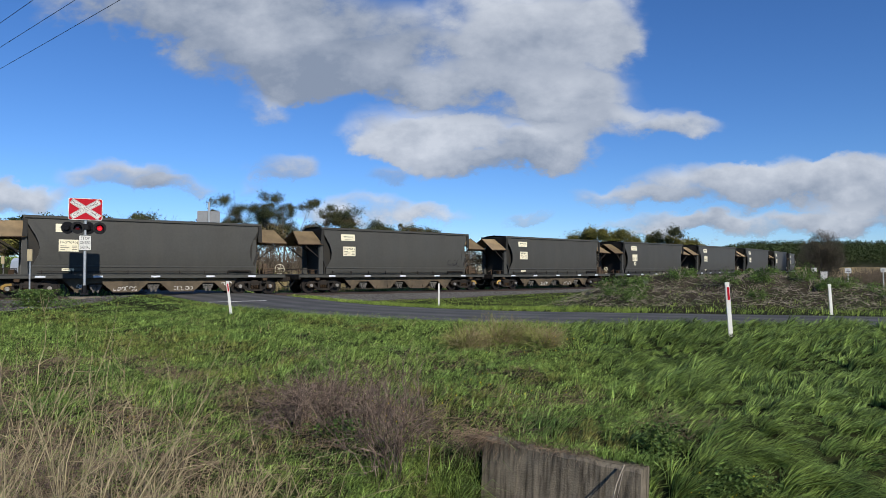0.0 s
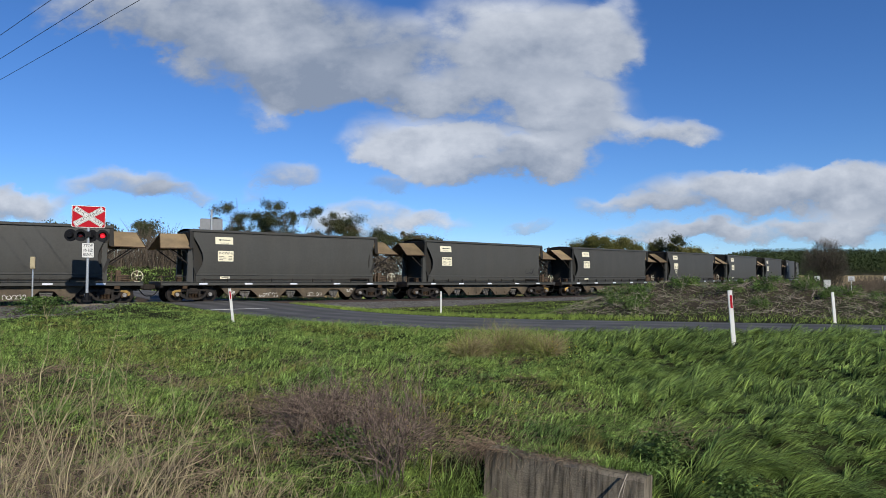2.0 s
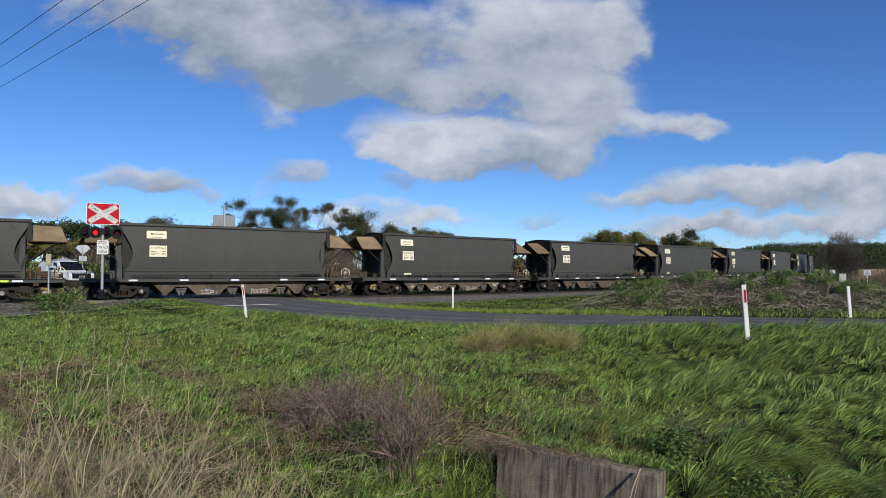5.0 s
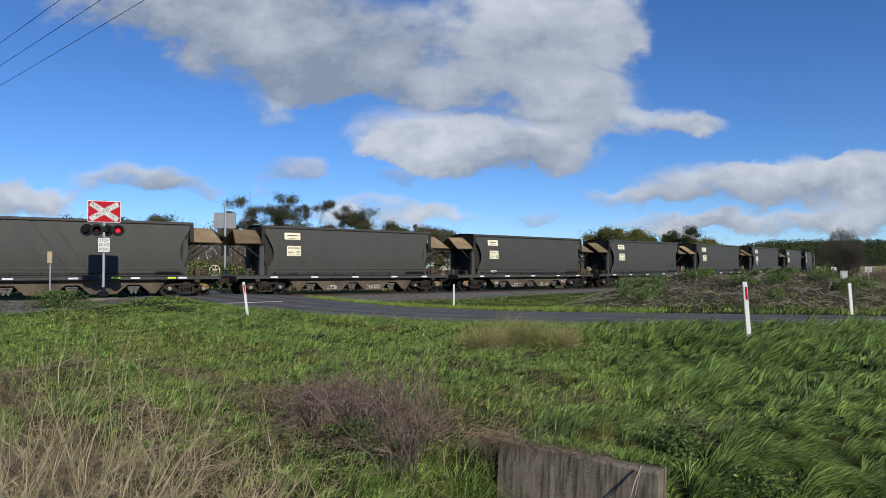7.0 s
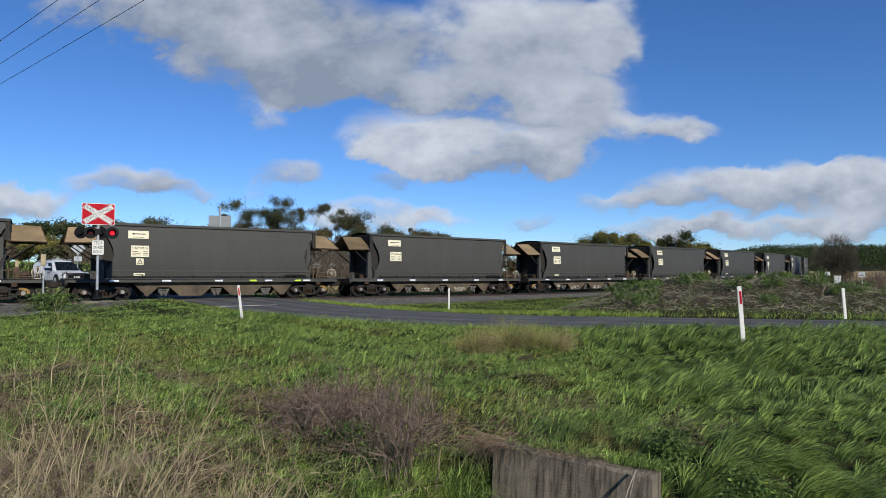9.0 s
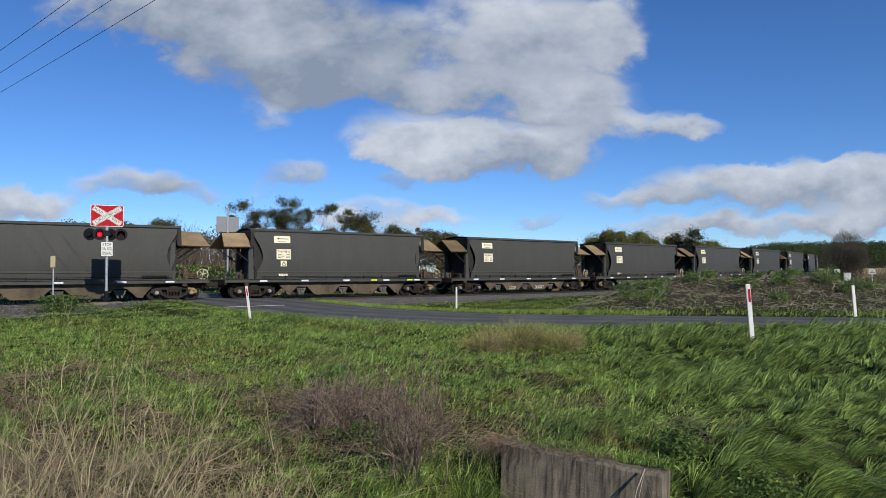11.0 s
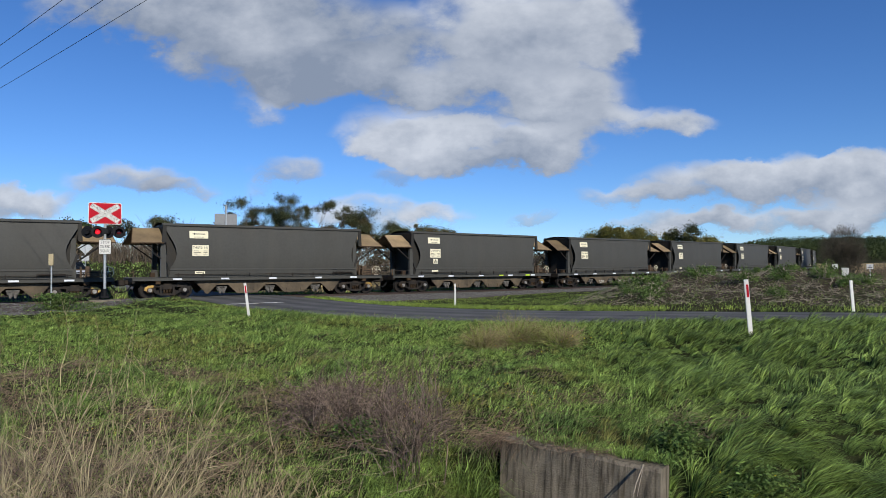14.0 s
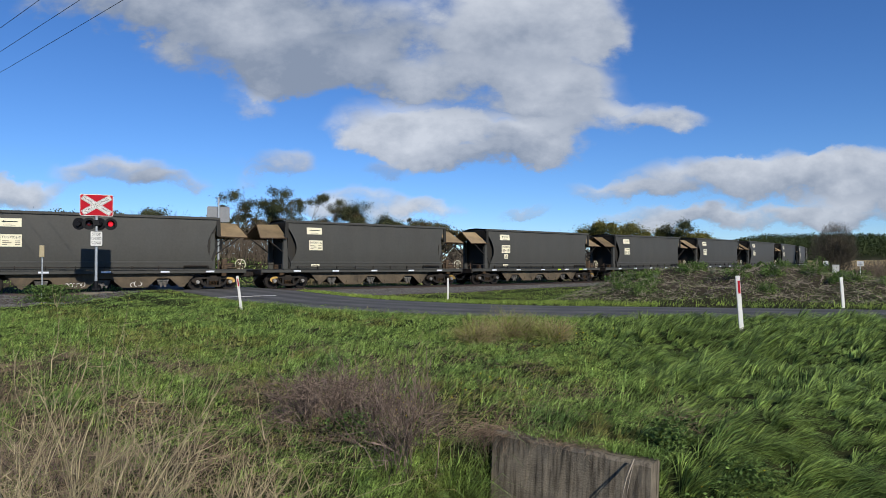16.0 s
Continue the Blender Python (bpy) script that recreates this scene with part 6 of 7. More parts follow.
def meadow():
    rnd = np.random.default_rng(21)
    x, y = spread_points(540000, -0.71, 0.71, 5.1, 31, rnd)
    r, k = to_line(x, y, ROAD), to_line(x, y, TRACK)
    keep = (r > 2.5) & (k > 3.4) & ~on_wall(x, y) & (rnd.random(len(x)) > dead_zone(x, y) * 0.82)
    keep &= ~((x < -13.6) & (y > 23.6) & (k < 9.6) & (rnd.random(len(x)) < 0.93 * step(-13.4, -15.0, x)))
    x, y, r = x[keep], y[keep], r[keep]
    lush = step(0.24, 0.34, x / y + 0.07 * wobble(x, y, 1.5, 1) + 0.10 * step(9, 14, y)) * step(23, 17, y)
    tuft = patchy(x, y, 0.45, 11)
    # the grass stands in tufts, long ones all combed by the wind
    cell = np.where(lush > 0.5, 0.26, 0.17)
    ci, cj = np.floor(x / cell), np.floor(y / cell)
    h1, h2, h3 = (np.modf(np.abs(np.sin(ci * a + cj * b)) * 437.585)[0] for a, b in ((12.9898, 78.233), (39.346, 11.135), (73.156, 52.235)))
    tx, ty = (ci + 0.15 + 0.7 * h1) * cell, (cj + 0.15 + 0.7 * h2) * cell
    ox, oy = (x - tx) / cell, (y - ty) / cell
    pull = np.where(lush > 0.5, 0.25 + 0.35 * h3, 0.15 + 0.25 * h3)
    x, y = x + pull * (tx - x), y + pull * (ty - y)
    long = lush > 0.5
    hump = patchy(x, y, 0.62, 29)
    h = np.where(long, (0.10 + 0.16 * rnd.random(len(x))) * (0.6 + 0.8 * hump), 0.06 + 0.09 * rnd.random(len(x)) + 0.06 * tuft ** 2)
    h *= np.where(long, 0.5 + 1.0 * h3, 0.6 + 0.8 * h3) * (0.75 + 0.5 * patchy(x, y, 1.3, 2))
    h *= 0.45 + 0.55 * step(2.5, 3.5, r)
    h *= np.where((x < -9) & (y > 23), 0.6, 1.0)
    w = (0.0030 + 0.00050 * y) * rnd.uniform(0.6, 1.4, len(x)) * np.where(long, 1.45, 1.0)
    gust = 1.0 + 0.5 * wobble(x, y, 0.8, 9)
    way = -0.05 + 0.4 * wobble(x, y, 1.1, 19) + 0.7 * (h1 - 0.5)
    lean = (np.where(long, gust * np.cos(way) + 0.3 * ox, 0.75 + 1.0 * ox + 0.9 * (h1 - 0.5)), np.where(long, gust * np.sin(way) + 0.25 * oy, -0.25 + 1.0 * oy + 0.9 * (h2 - 0.5)))
    dull = patchy(x, y, 2.1, 14) + 0.5 * h2 - 0.1
    for name, m, mat, label in (("long_grass", long, M["grass_lush"], "long lush green grass blown over by the wind"), ("meadow_grass", ~long & (dull > 0.42), M["grass"], "short bright green grass on the slope"), ("weedy_grass", ~long & (dull <= 0.42), M["grass_dull"], "dull olive grass on the slope")):
        blades(name, x[m], y[m], h[m], w[m], (lean[0][m], lean[1][m]), mat, label, rnd, droop=name == "long_grass", stray=0.30 if name == "long_grass" else 0.35)
    # low leafy weeds between the blades
    x, y = spread_points(250000, -0.71, 0.62, 5.0, 24, rnd)
    heap = patchy(x, y, 0.28, 33)
    m = (to_line(x, y, ROAD) > 3.0) & (to_line(x, y, TRACK) > 4.5) & ~on_wall(x, y) & (patchy(x, y, 0.9, 4) + 0.3 * heap > 0.50) & (heap > 0.25) & (rnd.random(len(x)) > dead_zone(x, y) * 0.85) & (x / y < 0.33 + 0.08 * wobble(x, y, 1.1, 3))
    x, y, heap = x[m], y[m], heap[m]
    c = np.stack([x, y, land(x, y) + (0.3 + 0.7 * rnd.random(len(x))) * (0.02 + 0.20 * heap)], -1)
    leaflets("clover_weeds", c, (0.010 + 0.00055 * y) * rnd.uniform(0.6, 1.5, len(x)), M["weed"], "low leafy green weeds in the grass", rnd)
    # grass on the bank beside the wall
    n = 14000
    x, y = rnd.uniform(-0.9, 0.75, n), rnd.uniform(4.9, 7.0, n)
    m = ~on_wall(x, y) & ((x - 1.13) * 0.829 - (y - 6.5) * 0.559 < -0.66)
    x, y = x[m], y[m]
    u, v = rnd.uniform(-1.25, -0.86, 1600), rnd.uniform(-0.9, 0.05, 1600)
    x, y = np.concatenate([x, 1.13 + u * 0.829 + v * 0.559]), np.concatenate([y, 6.5 - u * 0.559 + v * 0.829])
    tall = np.where(np.arange(len(x)) >= len(x) - 1600, 1.3, 1.0)
    blades("bank_tufts", x, y, tall * rnd.uniform(0.06, 0.17, len(x)), np.full(len(x), 0.007), (0.6 * wobble(x, y, 0.2, 3) + 0.1, 0.6 * wobble(x, y, 0.2, 6) - 0.4), M["grass_lush"], "green grass growing beside the concrete wall", rnd, droop=True)
    u, v = rnd.uniform(-1.20, -0.90, 900), rnd.uniform(-0.40, 0.12, 900)
    x, y = 1.13 + u * 0.829 + v * 0.559, 6.5 - u * 0.559 + v * 0.829
    blades("tall_tuft", x, y, rnd.uniform(0.30, 0.68, 900), np.full(900, 0.008), (rnd.normal(0.05, 0.25, 900), rnd.normal(-0.3, 0.2, 900)), M["grass_lush"], "tall green tuft of grass at the end of the concrete wall", rnd, droop=True)
    # beyond the road
    x, y = spread_points(65000, -0.30, 0.74, 17, 46, rnd)
    r, k = to_line(x, y, ROAD), to_line(x, y, TRACK)
    bare = mound_cover(x, y)
    m = (r < -2.6) & (k > 5.2 - 1.6 * step(6, 10, x)) & (rnd.random(len(x)) > bare * (0.25 + 0.75 * patchy(x, y, 0.8, 37)))
    x, y = x[m], y[m]
    near = step(-5.0, -2.7, to_line(x, y, ROAD))
    blades("verge_grass", x, y, (0.06 + 0.14 * rnd.random(len(x))) * (0.6 + 0.6 * near) * (0.5 + patchy(x, y, 0.6, 8)), 0.006 + 0.0005 * y, (0.3 + 0 * x, 0 * x - 0.1), M["grass_verge"], "bright green grass between the road and the railway", rnd)
    x, y = spread_points(90000, -0.26, 0.30, 19, 38, rnd)
    r, k = to_line(x, y, ROAD), to_line(x, y, TRACK)
    m = (r < -2.55) & (r > -8.0) & (k > 5.0) & (mound_cover(x, y) < 0.3) & (rnd.random(len(x)) < 1.15 - 0.5 * patchy(x, y, 0.9, 12))
    x, y, r = x[m], y[m], r[m]
    blades("roadside_grass", x, y, (0.07 + 0.13 * rnd.random(len(x))) * (0.55 + 0.7 * step(-5.5, -2.6, r)), 0.004 + 0.0005 * y, (0.5 + 0 * x, 0 * x - 0.1), M["grass_verge"], "thick yellowish green grass at the edge of the asphalt", rnd)
    # bank and verges behind the track
    n = 36000
    y = rnd.uniform(38, 78, n)
    x = -y * rnd.uniform(0.22, 0.74, n)
    m = (to_line(x, y, TRACK) < -3.2) & (np.abs(to_line(x, y, ROAD)) > 2.7)
    x, y = x[m], y[m]
    blades("bank_grass", x, y, 0.08 + 0.14 * rnd.random(len(x)), 0.04 + 0 * x, (0.6 + 0 * x, 0 * x), M["grass"], "green grass on the bank behind the railway", rnd)
    n = 9000
    s = rnd.uniform(-8, 45, n)
    t = np.array([track(v) for v in np.arange(-9, 46, 1.0)])
    cx, cy, hd = (np.interp(s, np.arange(-9, 46, 1.0), t[:, i]) for i in range(3))
    u = -rnd.uniform(2.4, 6.0, n)
    x, y = cx + np.cos(hd) * u, cy - np.sin(hd) * u
    m = np.abs(to_line(x, y, ROAD)) > 2.7
    blades("trackside_grass", x[m], y[m], rnd.uniform(0.2, 0.5, n)[m], np.full(m.sum(), 0.04), (0.2 + 0 * x[m], 0 * x[m]), M["grass"], "green grass along the far side of the track", rnd)


def mound_cover(x, y):
    """Bare earth on the mound."""
    u, v = (x - 10.0) * 0.93 + (y - 25.0) * -0.37, (x - 10.0) * 0.37 + (y - 25.0) * 0.93
    return np.clip(np.exp(-(u / 6.0) ** 4) * np.exp(-((v + 0.8) / 3.6) ** 4) * (0.55 + 0.75 * patchy(x, y, 1.2, 6)), 0, 1)


def mound_growth():
    rnd = np.random.default_rng(31)
    n = 9000
    x, y = rnd.uniform(3.0, 17, n), rnd.uniform(18.5, 28, n)
    m = (mound_cover(x, y) > 0.45) & (to_line(x, y, ROAD) < -3.2)
    x, y = x[m], y[m]
    z = land(x, y)
    a, b = rnd.uniform(0, 6.28, len(x)), 0.06 + 0.34 * rnd.random(len(x)) ** 2
    p = np.stack([x, y, z + 0.02], -1)
    qx, qy = x + np.cos(a) * b, y + np.sin(a) * b
    q = np.stack([qx, qy, land(qx, qy) + rnd.uniform(0.01, 0.12, len(x))], -1)
    r = 0.004 + 0.009 * rnd.random(len(x)) ** 3
    v, f = sticks(p, q, r, r * 0.6)
    fast_mesh("dead_stalks", v, f, M["pale_stick"], "pale dead stalks lying on the earth mound", "dead stalks")
    n = 70000
    x, y = rnd.uniform(3.0, 18, n), rnd.uniform(18.5, 29, n)
    m = (mound_cover(x, y) > 0.2) & (to_line(x, y, ROAD) < -3.0) & (patchy(x, y, 0.55, 23) > 0.44)
    x, y = x[m], y[m]
    leaflets("mound_weeds", np.stack([x, y, land(x, y) + rnd.random(len(x)) * (0.03 + 0.22 * patchy(x, y, 0.35, 41))], -1), rnd.uniform(0.016, 0.034, len(x)), M["mallow"], "low green weeds spreading over the earth mound", rnd)
    for k in range(24):
        u, w = rnd.uniform(-5.0, 5.0), rnd.uniform(-3.2, 0.2)
        px, py = 10.0 + u * 0.93 + w * 0.37, 25.0 - u * 0.37 + w * 0.93
        if to_line(np.array([px]), np.array([py]), ROAD)[0] > -3.4:
            continue
        big = rnd.uniform(0.10, 0.20) if w > -0.3 else rnd.uniform(0.25, 0.5)
        plant = empty("shrub", Matrix.Translation((px, py, ground_at(px, py))))
        c = rnd.normal(0, 0.42, (14, 3)) * big * np.array([1.3, 1.3, 0.5]) + np.array([0, 0, big * 0.45])
        n = 1100
        raw_part("leaves", *leaf_cloud(c, np.full(14, big * 0.5), n, 0.036, rnd, 0.8), M["mallow"], plant)
        stem = rnd.normal(0, 0.3, (12, 3)) * big + np.array([0, 0, big * 0.6])
        raw_part("stem_mass", *sticks(np.zeros((12, 3)) - np.array([0, 0, 0.05]), stem, np.full(12, 0.01), np.full(12, 0.005)), M["pale_stick"], plant)
        tagged(plant, "low leafy green shrub on the earth mound", "shrub", "shrubs on the mound")
    for k in range(16):
        u, w = rnd.uniform(-5.2, 4.6), rnd.uniform(-2.6, 1.4)
        px, py = 10.0 + u * 0.93 + w * 0.37, 25.0 - u * 0.37 + w * 0.93
        if to_line(np.array([px]), np.array([py]), ROAD)[0] > -3.4:
            continue
        n = 40
        a = rnd.uniform(0, 6.28, n)
        tip = np.stack([np.cos(a) * 0.12, np.sin(a) * 0.12, rnd.uniform(0.08, 0.24, n)], -1)
        ob = empty("thistle", Matrix.Translation((px, py, ground_at(px, py))))
        raw_part("rosette", *sticks(np.zeros((n, 3)), tip, np.full(n, 0.007), np.full(n, 0.003)), M["sage"], ob)
        tagged(ob, "grey-green spiky thistle on the earth mound", "thistle", "thistles on the mound")


def stalk_lines(starts, ways, lengths, radius, rnd, segs=5, bend=0.16, sag=0.0):
    """Curved tapering stalks: starts, first directions and lengths."""
    a, b, ra, rb = [], [], [], []
    p, d = starts.copy(), ways / np.linalg.norm(ways, axis=1)[:, None]
    for k in range(segs):
        q = p + d * (lengths / segs)[:, None]
        a.append(p), b.append(q)
        ra.append(radius * (1 - k / segs * 0.8)), rb.append(radius * (1 - (k + 1) / segs * 0.8))
        p = q
        d = d + rnd.normal(0, bend, d.shape) - np.array([0, 0, sag])
        d /= np.linalg.norm(d, axis=1)[:, None]
    return np.concatenate(a), np.concatenate(b), np.concatenate(ra), np.concatenate(rb)


def twig_bush(name, x, y, n, h, wide, seed, label, mat, arch=0.08, open_out=0.45, thick=1.0, fork=0.5):
    """A leafless bush of forking twigs."""
    rnd = np.random.default_rng(seed)
    z = ground_at(x, y)
    st = np.stack([rnd.normal(0, wide * 0.28, n), rnd.normal(0, wide * 0.28, n), np.full(n, -0.05)], -1)
    dr = np.stack([rnd.normal(0, open_out, n) + st[:, 0], rnd.normal(0, open_out, n) + st[:, 1], np.ones(n)], -1)
    A = [stalk_lines(st, dr, h * rnd.uniform(0.6, 1.15, n), np.full(n, 0.0075 * thick), rnd, 6, 0.30, arch)]
    for level, (m, ln, r) in enumerate(((n * 8, 0.46, 0.0046), (n * 9, 0.26, 0.0030))):
        src = A[-1]
        i = rnd.integers(len(src[0]) // 3, len(src[0]), m)
        t = rnd.random(m)[:, None]
        p = src[0][i] * (1 - t) + src[1][i] * t
        d = src[1][i] - src[0][i]
        d = d / np.linalg.norm(d, axis=1)[:, None] + rnd.normal(0, fork, (m, 3)) + np.array([0, 0, 0.1])
        A.append(stalk_lines(p, d, h * ln * rnd.uniform(0.5, 1.2, m), np.full(m, r * thick), rnd, 4, 0.30, arch))
    ob = empty(name, Matrix.Translation((x, y, z)))
    tagged(raw_part("stem_mass", *sticks(*A[0]), mat, ob), kind="stuff")
    tagged(raw_part("branchwork", *sticks(*A[1]), mat, ob), kind="stuff")
    tagged(raw_part("twig_haze", *sticks(*A[2]), mat, ob), kind="stuff")
    return tagged(ob, label, "bush")


def thicket(x, y):
    """A dense rounded mass of bare twigs on a few stems."""
    rnd = np.random.default_rng(77)
    ob = empty("thicket", Matrix.Translation((x, y, ground_at(x, y))))
    n = 34
    st = np.stack([rnd.normal(0, 0.5, n), rnd.normal(0, 0.5, n), np.full(n, -0.1)], -1)
    d = np.stack([rnd.normal(0, 0.42, n), rnd.normal(0, 0.42, n), np.ones(n)], -1)
    tagged(raw_part("stem_mass", *sticks(*stalk_lines(st, d, rnd.uniform(3.5, 6.0, n), np.full(n, 0.07), rnd, 6, 0.12, 0.0)), M["twig_haze"], ob), kind="stuff")
    n = 10000
    w = rnd.normal(0, 1, (n, 3))
    w /= np.linalg.norm(w, axis=1)[:, None]
    r = rnd.random(n) ** 0.55 * (1 + 0.10 * np.sin(5 * w[:, 0] + 1) + 0.08 * np.sin(9 * w[:, 2] + 4 * w[:, 0]))
    p = w * r[:, None] * np.array([3.2, 2.8, 3.5]) + np.array([0, 0, 3.5])
    d = w + np.array([0, 0, 0.5]) + rnd.normal(0, 0.45, (n, 3))
    tagged(raw_part("twig_haze", *sticks(*stalk_lines(p, d, rnd.uniform(0.35, 0.8, n), np.full(n, 0.017), rnd, 2, 0.3, 0.0)), M["twig_haze"], ob), kind="stuff")
    tagged(ob, "broad leafless grey-brown thicket beside the track", "bush")


def dry_growth():
    rnd = np.random.default_rng(41)
    twig_bush("dead_bush", -1.45, 8.3, 120, 0.62, 1.0, 51, "sprawling leafless grey-brown dead bush on the slope", M["twig"])
    twig_bush("dead_bush", -0.50, 6.7, 34, 0.98, 0.42, 52, "upright leafless dark brown dead bush in the ditch", M["twig"], 0.0, 0.18, 0.85, 0.3)
    # thatch on the slope
    x, y = spread_points(34000, -0.7, 0.45, 5.2, 14, rnd)
    m = (rnd.random(len(x)) < dead_zone(x, y)) & ~on_wall(x, y)
    x, y = x[m], y[m]
    n = len(x)
    p = np.stack([x, y, land(x, y) + rnd.uniform(0, 0.07, n)], -1)
    d = np.stack([rnd.normal(0.2, 0.8, n), rnd.normal(-0.5, 0.6, n), rnd.normal(0.12, 0.3, n)], -1)
    v, f = sticks(*stalk_lines(p, d, rnd.uniform(0.12, 0.4, n), rnd.uniform(0.002, 0.004, n), rnd, 2, 0.5, 0.1))
    fast_mesh("dead_thatch", v, f, M["thatch"], "brown dead grass lying in patches on the slope", "dead grass")
    # roots and thatch hanging over the wall
    n = 420
    left = rnd.random(n) < 0.5
    u = np.where(left, rnd.normal(-0.86, 0.12, n), rnd.uniform(-0.85, 0.3, n))
    v = np.where(left, rnd.uniform(-0.02, 0.30, n), rnd.uniform(-0.01, 0.22, n))
    wx, wy = 1.13 + u * 0.829 + v * 0.559, 6.5 - u * 0.559 + v * 0.829
    p = np.stack([wx, wy, np.full(n, -0.39) + rnd.uniform(0, 0.05, n)], -1)
    d = np.stack([np.where(left, -0.9, 0.1) + rnd.normal(0, 0.5, n), np.where(left, -0.5, -0.5) + rnd.normal(0, 0.35, n), rnd.uniform(0.0, 0.3, n)], -1)
    v, f = sticks(*stalk_lines(p, d, np.where(left, rnd.uniform(0.15, 0.5, n), rnd.uniform(0.06, 0.26, n)), np.full(n, 0.0034), rnd, 5, 0.3, 0.32))
    fast_mesh("hanging_roots", v, f, M["thatch"], "dry roots and stems hanging over the concrete wall", "roots")
    # moss and grass creeping over the wall's top
    n = 1500
    u = rnd.uniform(-0.8, 0.80, n)
    v = 0.26 - rnd.random(n) ** 1.6 * (0.10 + 0.10 * patchy(u * 3, u, 0.4, 4))
    wx, wy = 1.13 + u * 0.829 + v * 0.559, 6.5 - u * 0.559 + v * 0.829
    blades("wall_top_grass", wx, wy, rnd.uniform(0.04, 0.16, n), np.full(n, 0.007), (0 * u + 0.2, 0 * u - 0.7), M["grass"], "grass creeping over the top of the concrete wall", rnd, z=np.full(n, -0.375), droop=True)
    p = np.array([(1.62, 6.12, -0.38), (1.60, 6.08, -0.42)])
    v, f = sticks(*stalk_lines(p, np.array([(-0.4, -0.5, -0.5), (-0.35, -0.6, -0.6)]), np.array([0.5, 0.42]), np.array([0.012, 0.007]), rnd, 5, 0.06, 0.05))
    fast_mesh("bent_root", v, f, M["pale_stick"], "thick pale root leaning against the wall", "root")
    # tangle of dry stalks on the near bank
    n = 8500
    y = rnd.uniform(3.4, 6.8, n)
    b = -0.76 + 0.60 * rnd.random(n) ** 1.5
    x = b * y
    thick = step(-0.20, -0.50, b + 0.16 * wobble(x, y, 0.7, 5))
    p = np.stack([x, y, land(x, y) + rnd.uniform(-0.03, 0.25, n) * thick], -1)
    d = np.stack([rnd.normal(0.05, 0.75, n), rnd.normal(0, 0.75, n), rnd.normal(0.65, 0.4, n)], -1)
    h = (0.14 + 0.60 * rnd.random(n) ** 1.8) * thick + 0.08
    lines = stalk_lines(p, d, h, rnd.uniform(0.0016, 0.0036, n), rnd, 4, 0.42, 0.12)
    for name, pick, mat, label in (("dry_tangle", 0, M["dry_grass"], "tangle of pale dry grass stalks on the near bank"), ("dead_tangle", 1, M["twig"], "grey-brown dead stems tangled on the near bank")):
        m = np.tile(np.arange(n) % 2 == 0, 4) == bool(pick)
        fast_mesh(name, *sticks(*[q[m] for q in lines]), mat, label, "dry grass")
    # tall single stalks with forking side shoots
    n = 190
    y = rnd.uniform(3.3, 5.6, n)
    b = -0.70 + 0.46 * rnd.random(n) ** 1.3
    x = b * y
    p = np.stack([x, y, land(x, y) - 0.03], -1)
    d = np.stack([rnd.normal(0.05, 0.24, n), rnd.normal(0, 0.24, n), np.ones(n)], -1)
    big = stalk_lines(p, d, rnd.uniform(0.9, 2.25, n) * (0.78 + 0.30 * step(-0.30, -0.55, b)), rnd.uniform(0.0024, 0.0050, n), rnd, 9, 0.19, 0.0)
    layers = [big]
    for m, ln, r, first in ((620, 0.60, 0.0028, n * 2), (900, 0.30, 0.0020, 620)):
        src = layers[-1]
        i = rnd.integers(first, len(src[0]), m)
        e = src[1][i] - src[0][i]
        e = e / np.linalg.norm(e, axis=1)[:, None] + rnd.normal(0, 0.42, (m, 3))
        layers.append(stalk_lines(src[0][i], e, ln * rnd.uniform(0.3, 1.1, m), np.full(m, r), rnd, 5, 0.16, -0.05))
    v, f = sticks(*[np.concatenate(q) for q in zip(*layers)])
    fast_mesh("tall_stalks", v, f, M["stalk"], "tall thin dry forking stalks standing on the near bank", "dry stalks")
    # three long arching stems
    p = np.array([(-1.45, 3.9, -0.98), (-1.30, 3.9, -0.98), (-1.52, 3.85, -0.98)])
    v, f = sticks(*stalk_lines(p, np.array([(0.42, 0.0, 0.9), (-0.12, 0.05, 1.0), (-0.5, 0.0, 0.75)]), np.array([1.25, 1.15, 0.9]), np.array([0.008, 0.011, 0.007]), rnd, 9, 0.07, 0.0))
    fast_mesh("arching_stems", v, f, M["stalk"], "long arching bare stems before the slope", "dry stalks")
    # golden tufts on the crest, fanning out from three roots
    n = 3000
    mid = np.array([(0.45, 13.4, 0.75, 0.60), (1.12, 13.8, 0.95, 0.70), (2.0, 13.5, 0.85, 0.56), (1.55, 13.8, 0.9, 0.5)])
    i = rnd.integers(0, 4, n)
    a, q = rnd.uniform(0, 6.28, n), np.sqrt(rnd.random(n))
    root = np.stack([mid[i, 0] + 0.07 * rnd.normal(0, 1, n), mid[i, 1] + 0.07 * rnd.normal(0, 1, n)], -1)
    p = np.stack([root[:, 0], root[:, 1], land(root[:, 0], root[:, 1]) - 0.03], -1)
    d = np.stack([q * np.cos(a) * mid[i, 2] * 1.3, q * np.sin(a) * mid[i, 2], 0.5 + 0.3 * rnd.random(n)], -1)
    long = mid[i, 3] * rnd.uniform(0.45, 1.15, n) * 1.12
    lines = stalk_lines(p, d, long, rnd.uniform(0.004, 0.008, n), rnd, 4, 0.28, 0.05)
    kind = rnd.random(n) + 0.35 * np.cos(a) * (i != 1)
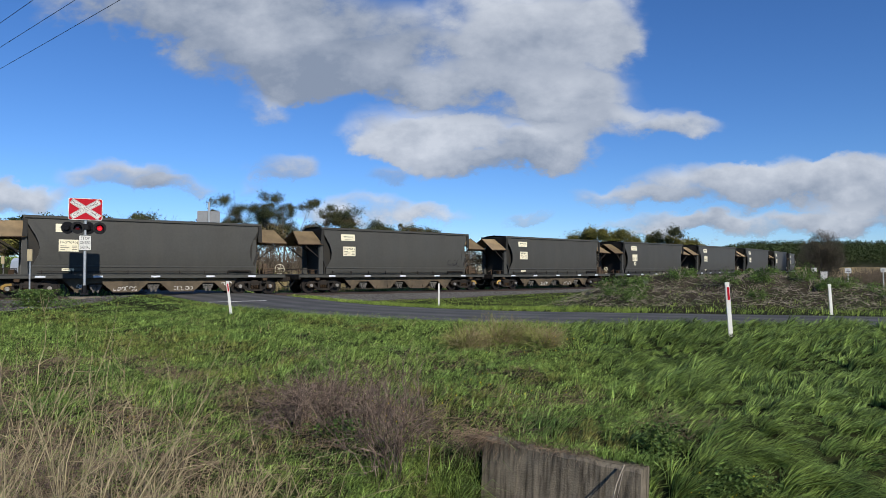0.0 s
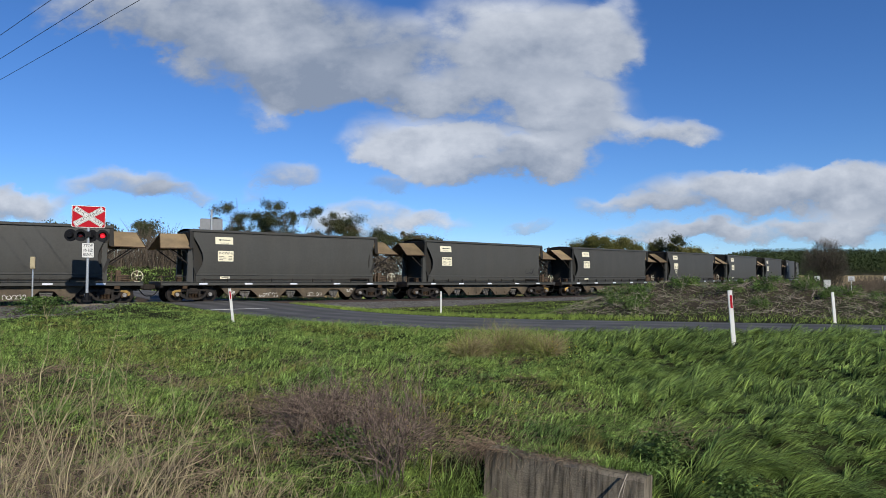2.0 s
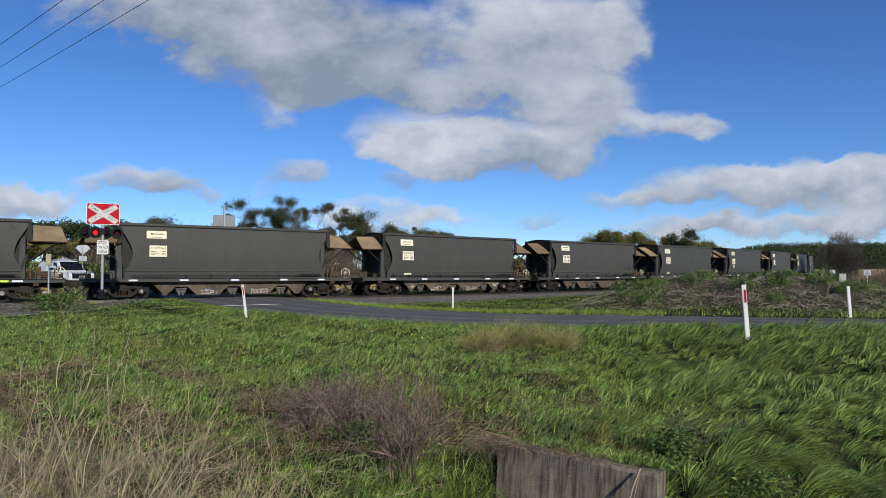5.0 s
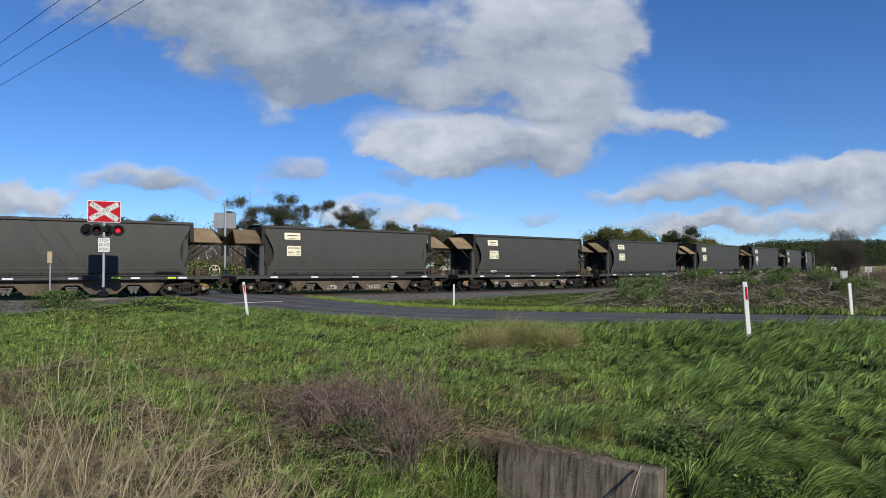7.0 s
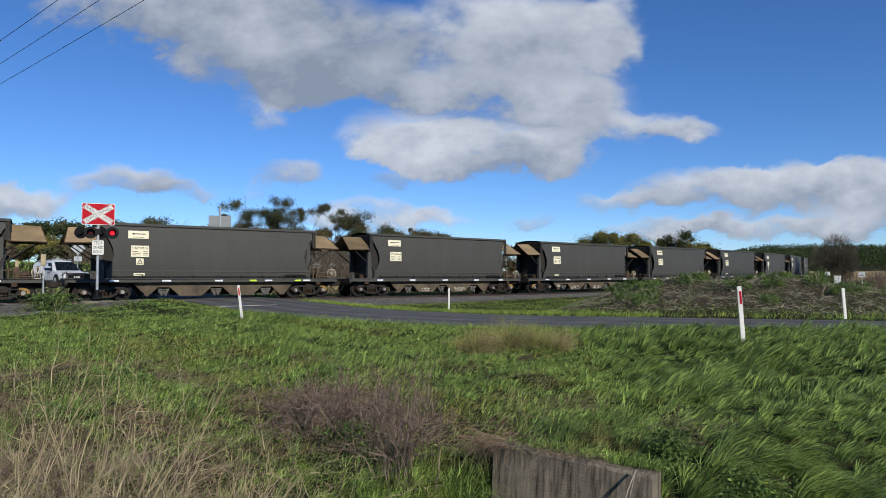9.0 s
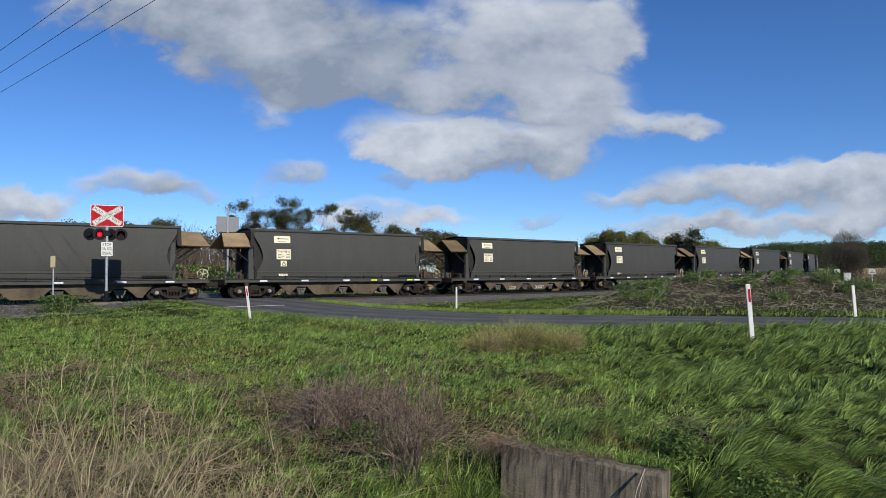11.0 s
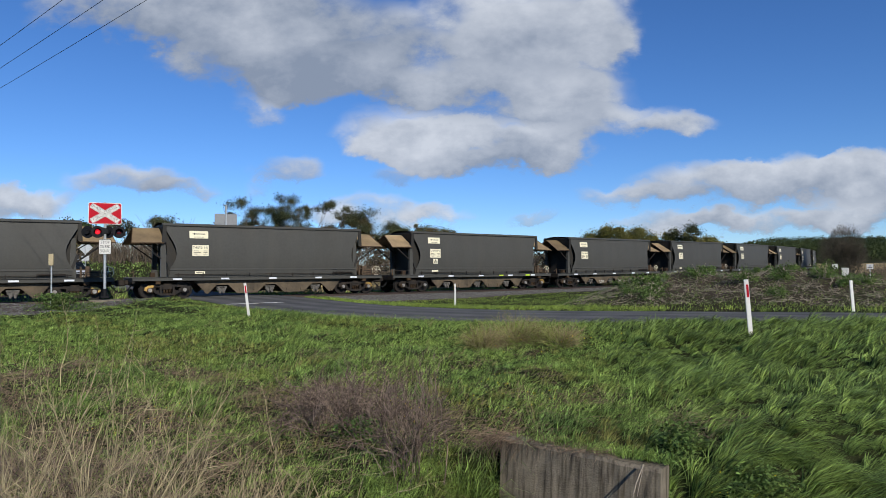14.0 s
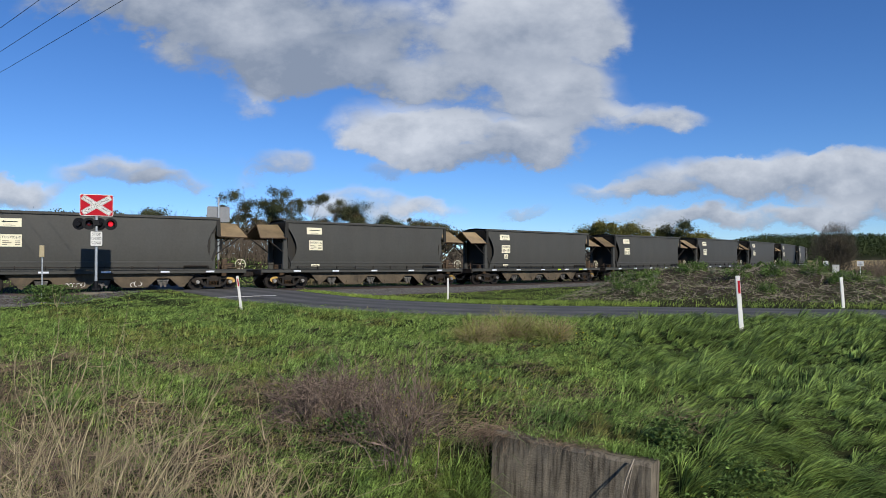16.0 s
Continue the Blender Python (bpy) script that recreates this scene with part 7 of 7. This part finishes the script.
    for name, lo, hi, mat, label in (("golden_tuft", 0.42, 9, M["straw"], "golden dry grass tufts on the crest of the slope"), ("olive_tuft", -9, 0.42, M["grass_dull"], "olive green growth among the dry tufts on the crest")):
        m = np.tile((kind >= lo) & (kind < hi), 4)
        fast_mesh(name, *sticks(*[g[m] for g in lines]), mat, label, "grass tuft")
    x, y = spread_points(5000, -0.7, 0.1, 5, 21, rnd)
    m = (to_line(x, y, ROAD) > 3) & (patchy(x, y, 0.6, 17) > 0.62) & ~on_wall(x, y)
    x, y = x[m], y[m]
    blades("dry_blades", x, y, rnd.uniform(0.12, 0.30, len(x)), 0.004 + 0.0005 * y, (0.7 + 0 * x, -0.2 + 0 * x), M["straw"], "scattered dry blades among the green grass", rnd, droop=True)


def leafy_weeds():
    rnd = np.random.default_rng(61)
    # mallow by the wall, and weeds near the crossing
    for px, py, wide, high, n, size, label in ((2.35, 5.9, 0.42, 0.40, 1500, 0.030, "broad-leaved green mallow beside the concrete wall"), (2.75, 6.4, 0.34, 0.38, 1000, 0.030, "broad-leaved green mallow in the long grass"), (2.2, 6.9, 0.25, 0.4, 600, 0.032, "broad-leaved green mallow in the long grass"), (3.0, 5.4, 0.45, 0.38, 1300, 0.028, "broad-leaved green mallow in the long grass"),
                                               (-15.9, 26.6, 0.8, 0.75, 3400, 0.060, "leafy green weed on the verge by the crossing"), (-5.1, 20.2, 0.7, 0.3, 1300, 0.034, "leafy green weed beside the guide post"), (-14.3, 26.0, 0.6, 0.3, 900, 0.04, "leafy green weed on the verge by the crossing"), (-1.15, 7.6, 0.35, 0.25, 500, 0.035, "small-leaved green weed under the dead bush")):
        c = np.stack([rnd.normal(0, wide * 0.5, n), rnd.normal(0, wide * 0.5, n), rnd.uniform(0.03, 1, n) * high], -1)
        ob = leaflets("weed", c, size * rnd.uniform(0.6, 1.4, n), M["mallow"], label, rnd, "weed")
        ob.location = (px, py, ground_at(px, py))
    # small yellow flowers
    spots = []
    for b, y, wide, n in ((0.50, 5.6, 0.5, 130), (0.40, 6.0, 0.4, 80), (0.60, 5.4, 0.4, 90), (-0.46, 7.6, 0.5, 60), (-0.05, 7.6, 0.6, 80), (0.02, 9.0, 0.8, 70), (0.16, 12.4, 1.2, 110), (-0.55, 22, 1.5, 70), (0.12, 8.4, 0.7, 60)):
        x, v = b * y + rnd.normal(0, wide * 0.5, n), y + rnd.normal(0, wide * 0.5, n)
        spots.append(np.stack([x, v, land(x, v) + rnd.uniform(0.18, 0.42, n), 0.008 + 0.0007 * v], -1)[::2])
    s = np.concatenate(spots)
    s = s[to_line(s[:, 0], s[:, 1], ROAD) > 3.2]
    leaflets("yellow_flowers", s[:, :3], s[:, 3] * rnd.uniform(0.7, 1.5, len(s)), M["flower"], "small yellow wild flowers in the grass", rnd, "flowers", 0.3)


meadow()
thicket(54.8, 98.0)
mound_growth()
dry_growth()
leafy_weeds()


def motions():
    for shell, drift in CLOUDS:
        walk(shell, [(t, Matrix.Translation((0, 0, EYE[2])) @ pose(0, 0, 0, 0, 0, drift * t)) for t in (0, 8, 16)])
    way = Vector((0.78, -0.62, 0)).normalized()
    rest = Vector((-25.75, 44.15, 0.57))
    creep = ((0, 1.45), (1.1, 1.42), (1.7, 1.15), (2.3, 0.6), (2.9, 0.18), (3.5, 0), (16, 0))
    walk(UTE, [(t, Matrix.Translation(rest - way * back) @ pose(0, 0, 0, 0, 0, math.degrees(math.atan2(way.y, way.x)))) for t, back in creep])
    # the two lamps of the crossing flash in turn
    glowing = next(o for o in NEAR_SIGNAL.children if o.name.startswith("lit_lens"))
    flash, x = [(0, 0.56)], 0.56
    for k in range(22):
        at = round(17.2 + 21.3 * k)
        flash += [(at / 30, x), ((at + 1) / 30, 0.26 - x)]
        x = 0.26 - x
    walk(glowing, [(t, pose(v, -0.152, 2.96)) for t, v in [*flash, (16, x)]])
    times = [i * 0.5 for i in range(33)]
    for i, w in WAGONS.items():
        walk(w, [(t, wagon_pose(MID + i * PITCH + shift(t))) for t in times])
        if i > 5:
            continue
        spin = [k * 4 / 30 for k in range(121)]
        for b in w.children:
            for ws in b.children:
                if ws.name.startswith("wheelset"):
                    x = ws.location.x
                    walk(ws, [(t, pose(x, 0, 0.46, 0, math.degrees(shift(t) / 0.46) % 360, 0)) for t in spin])


motions()
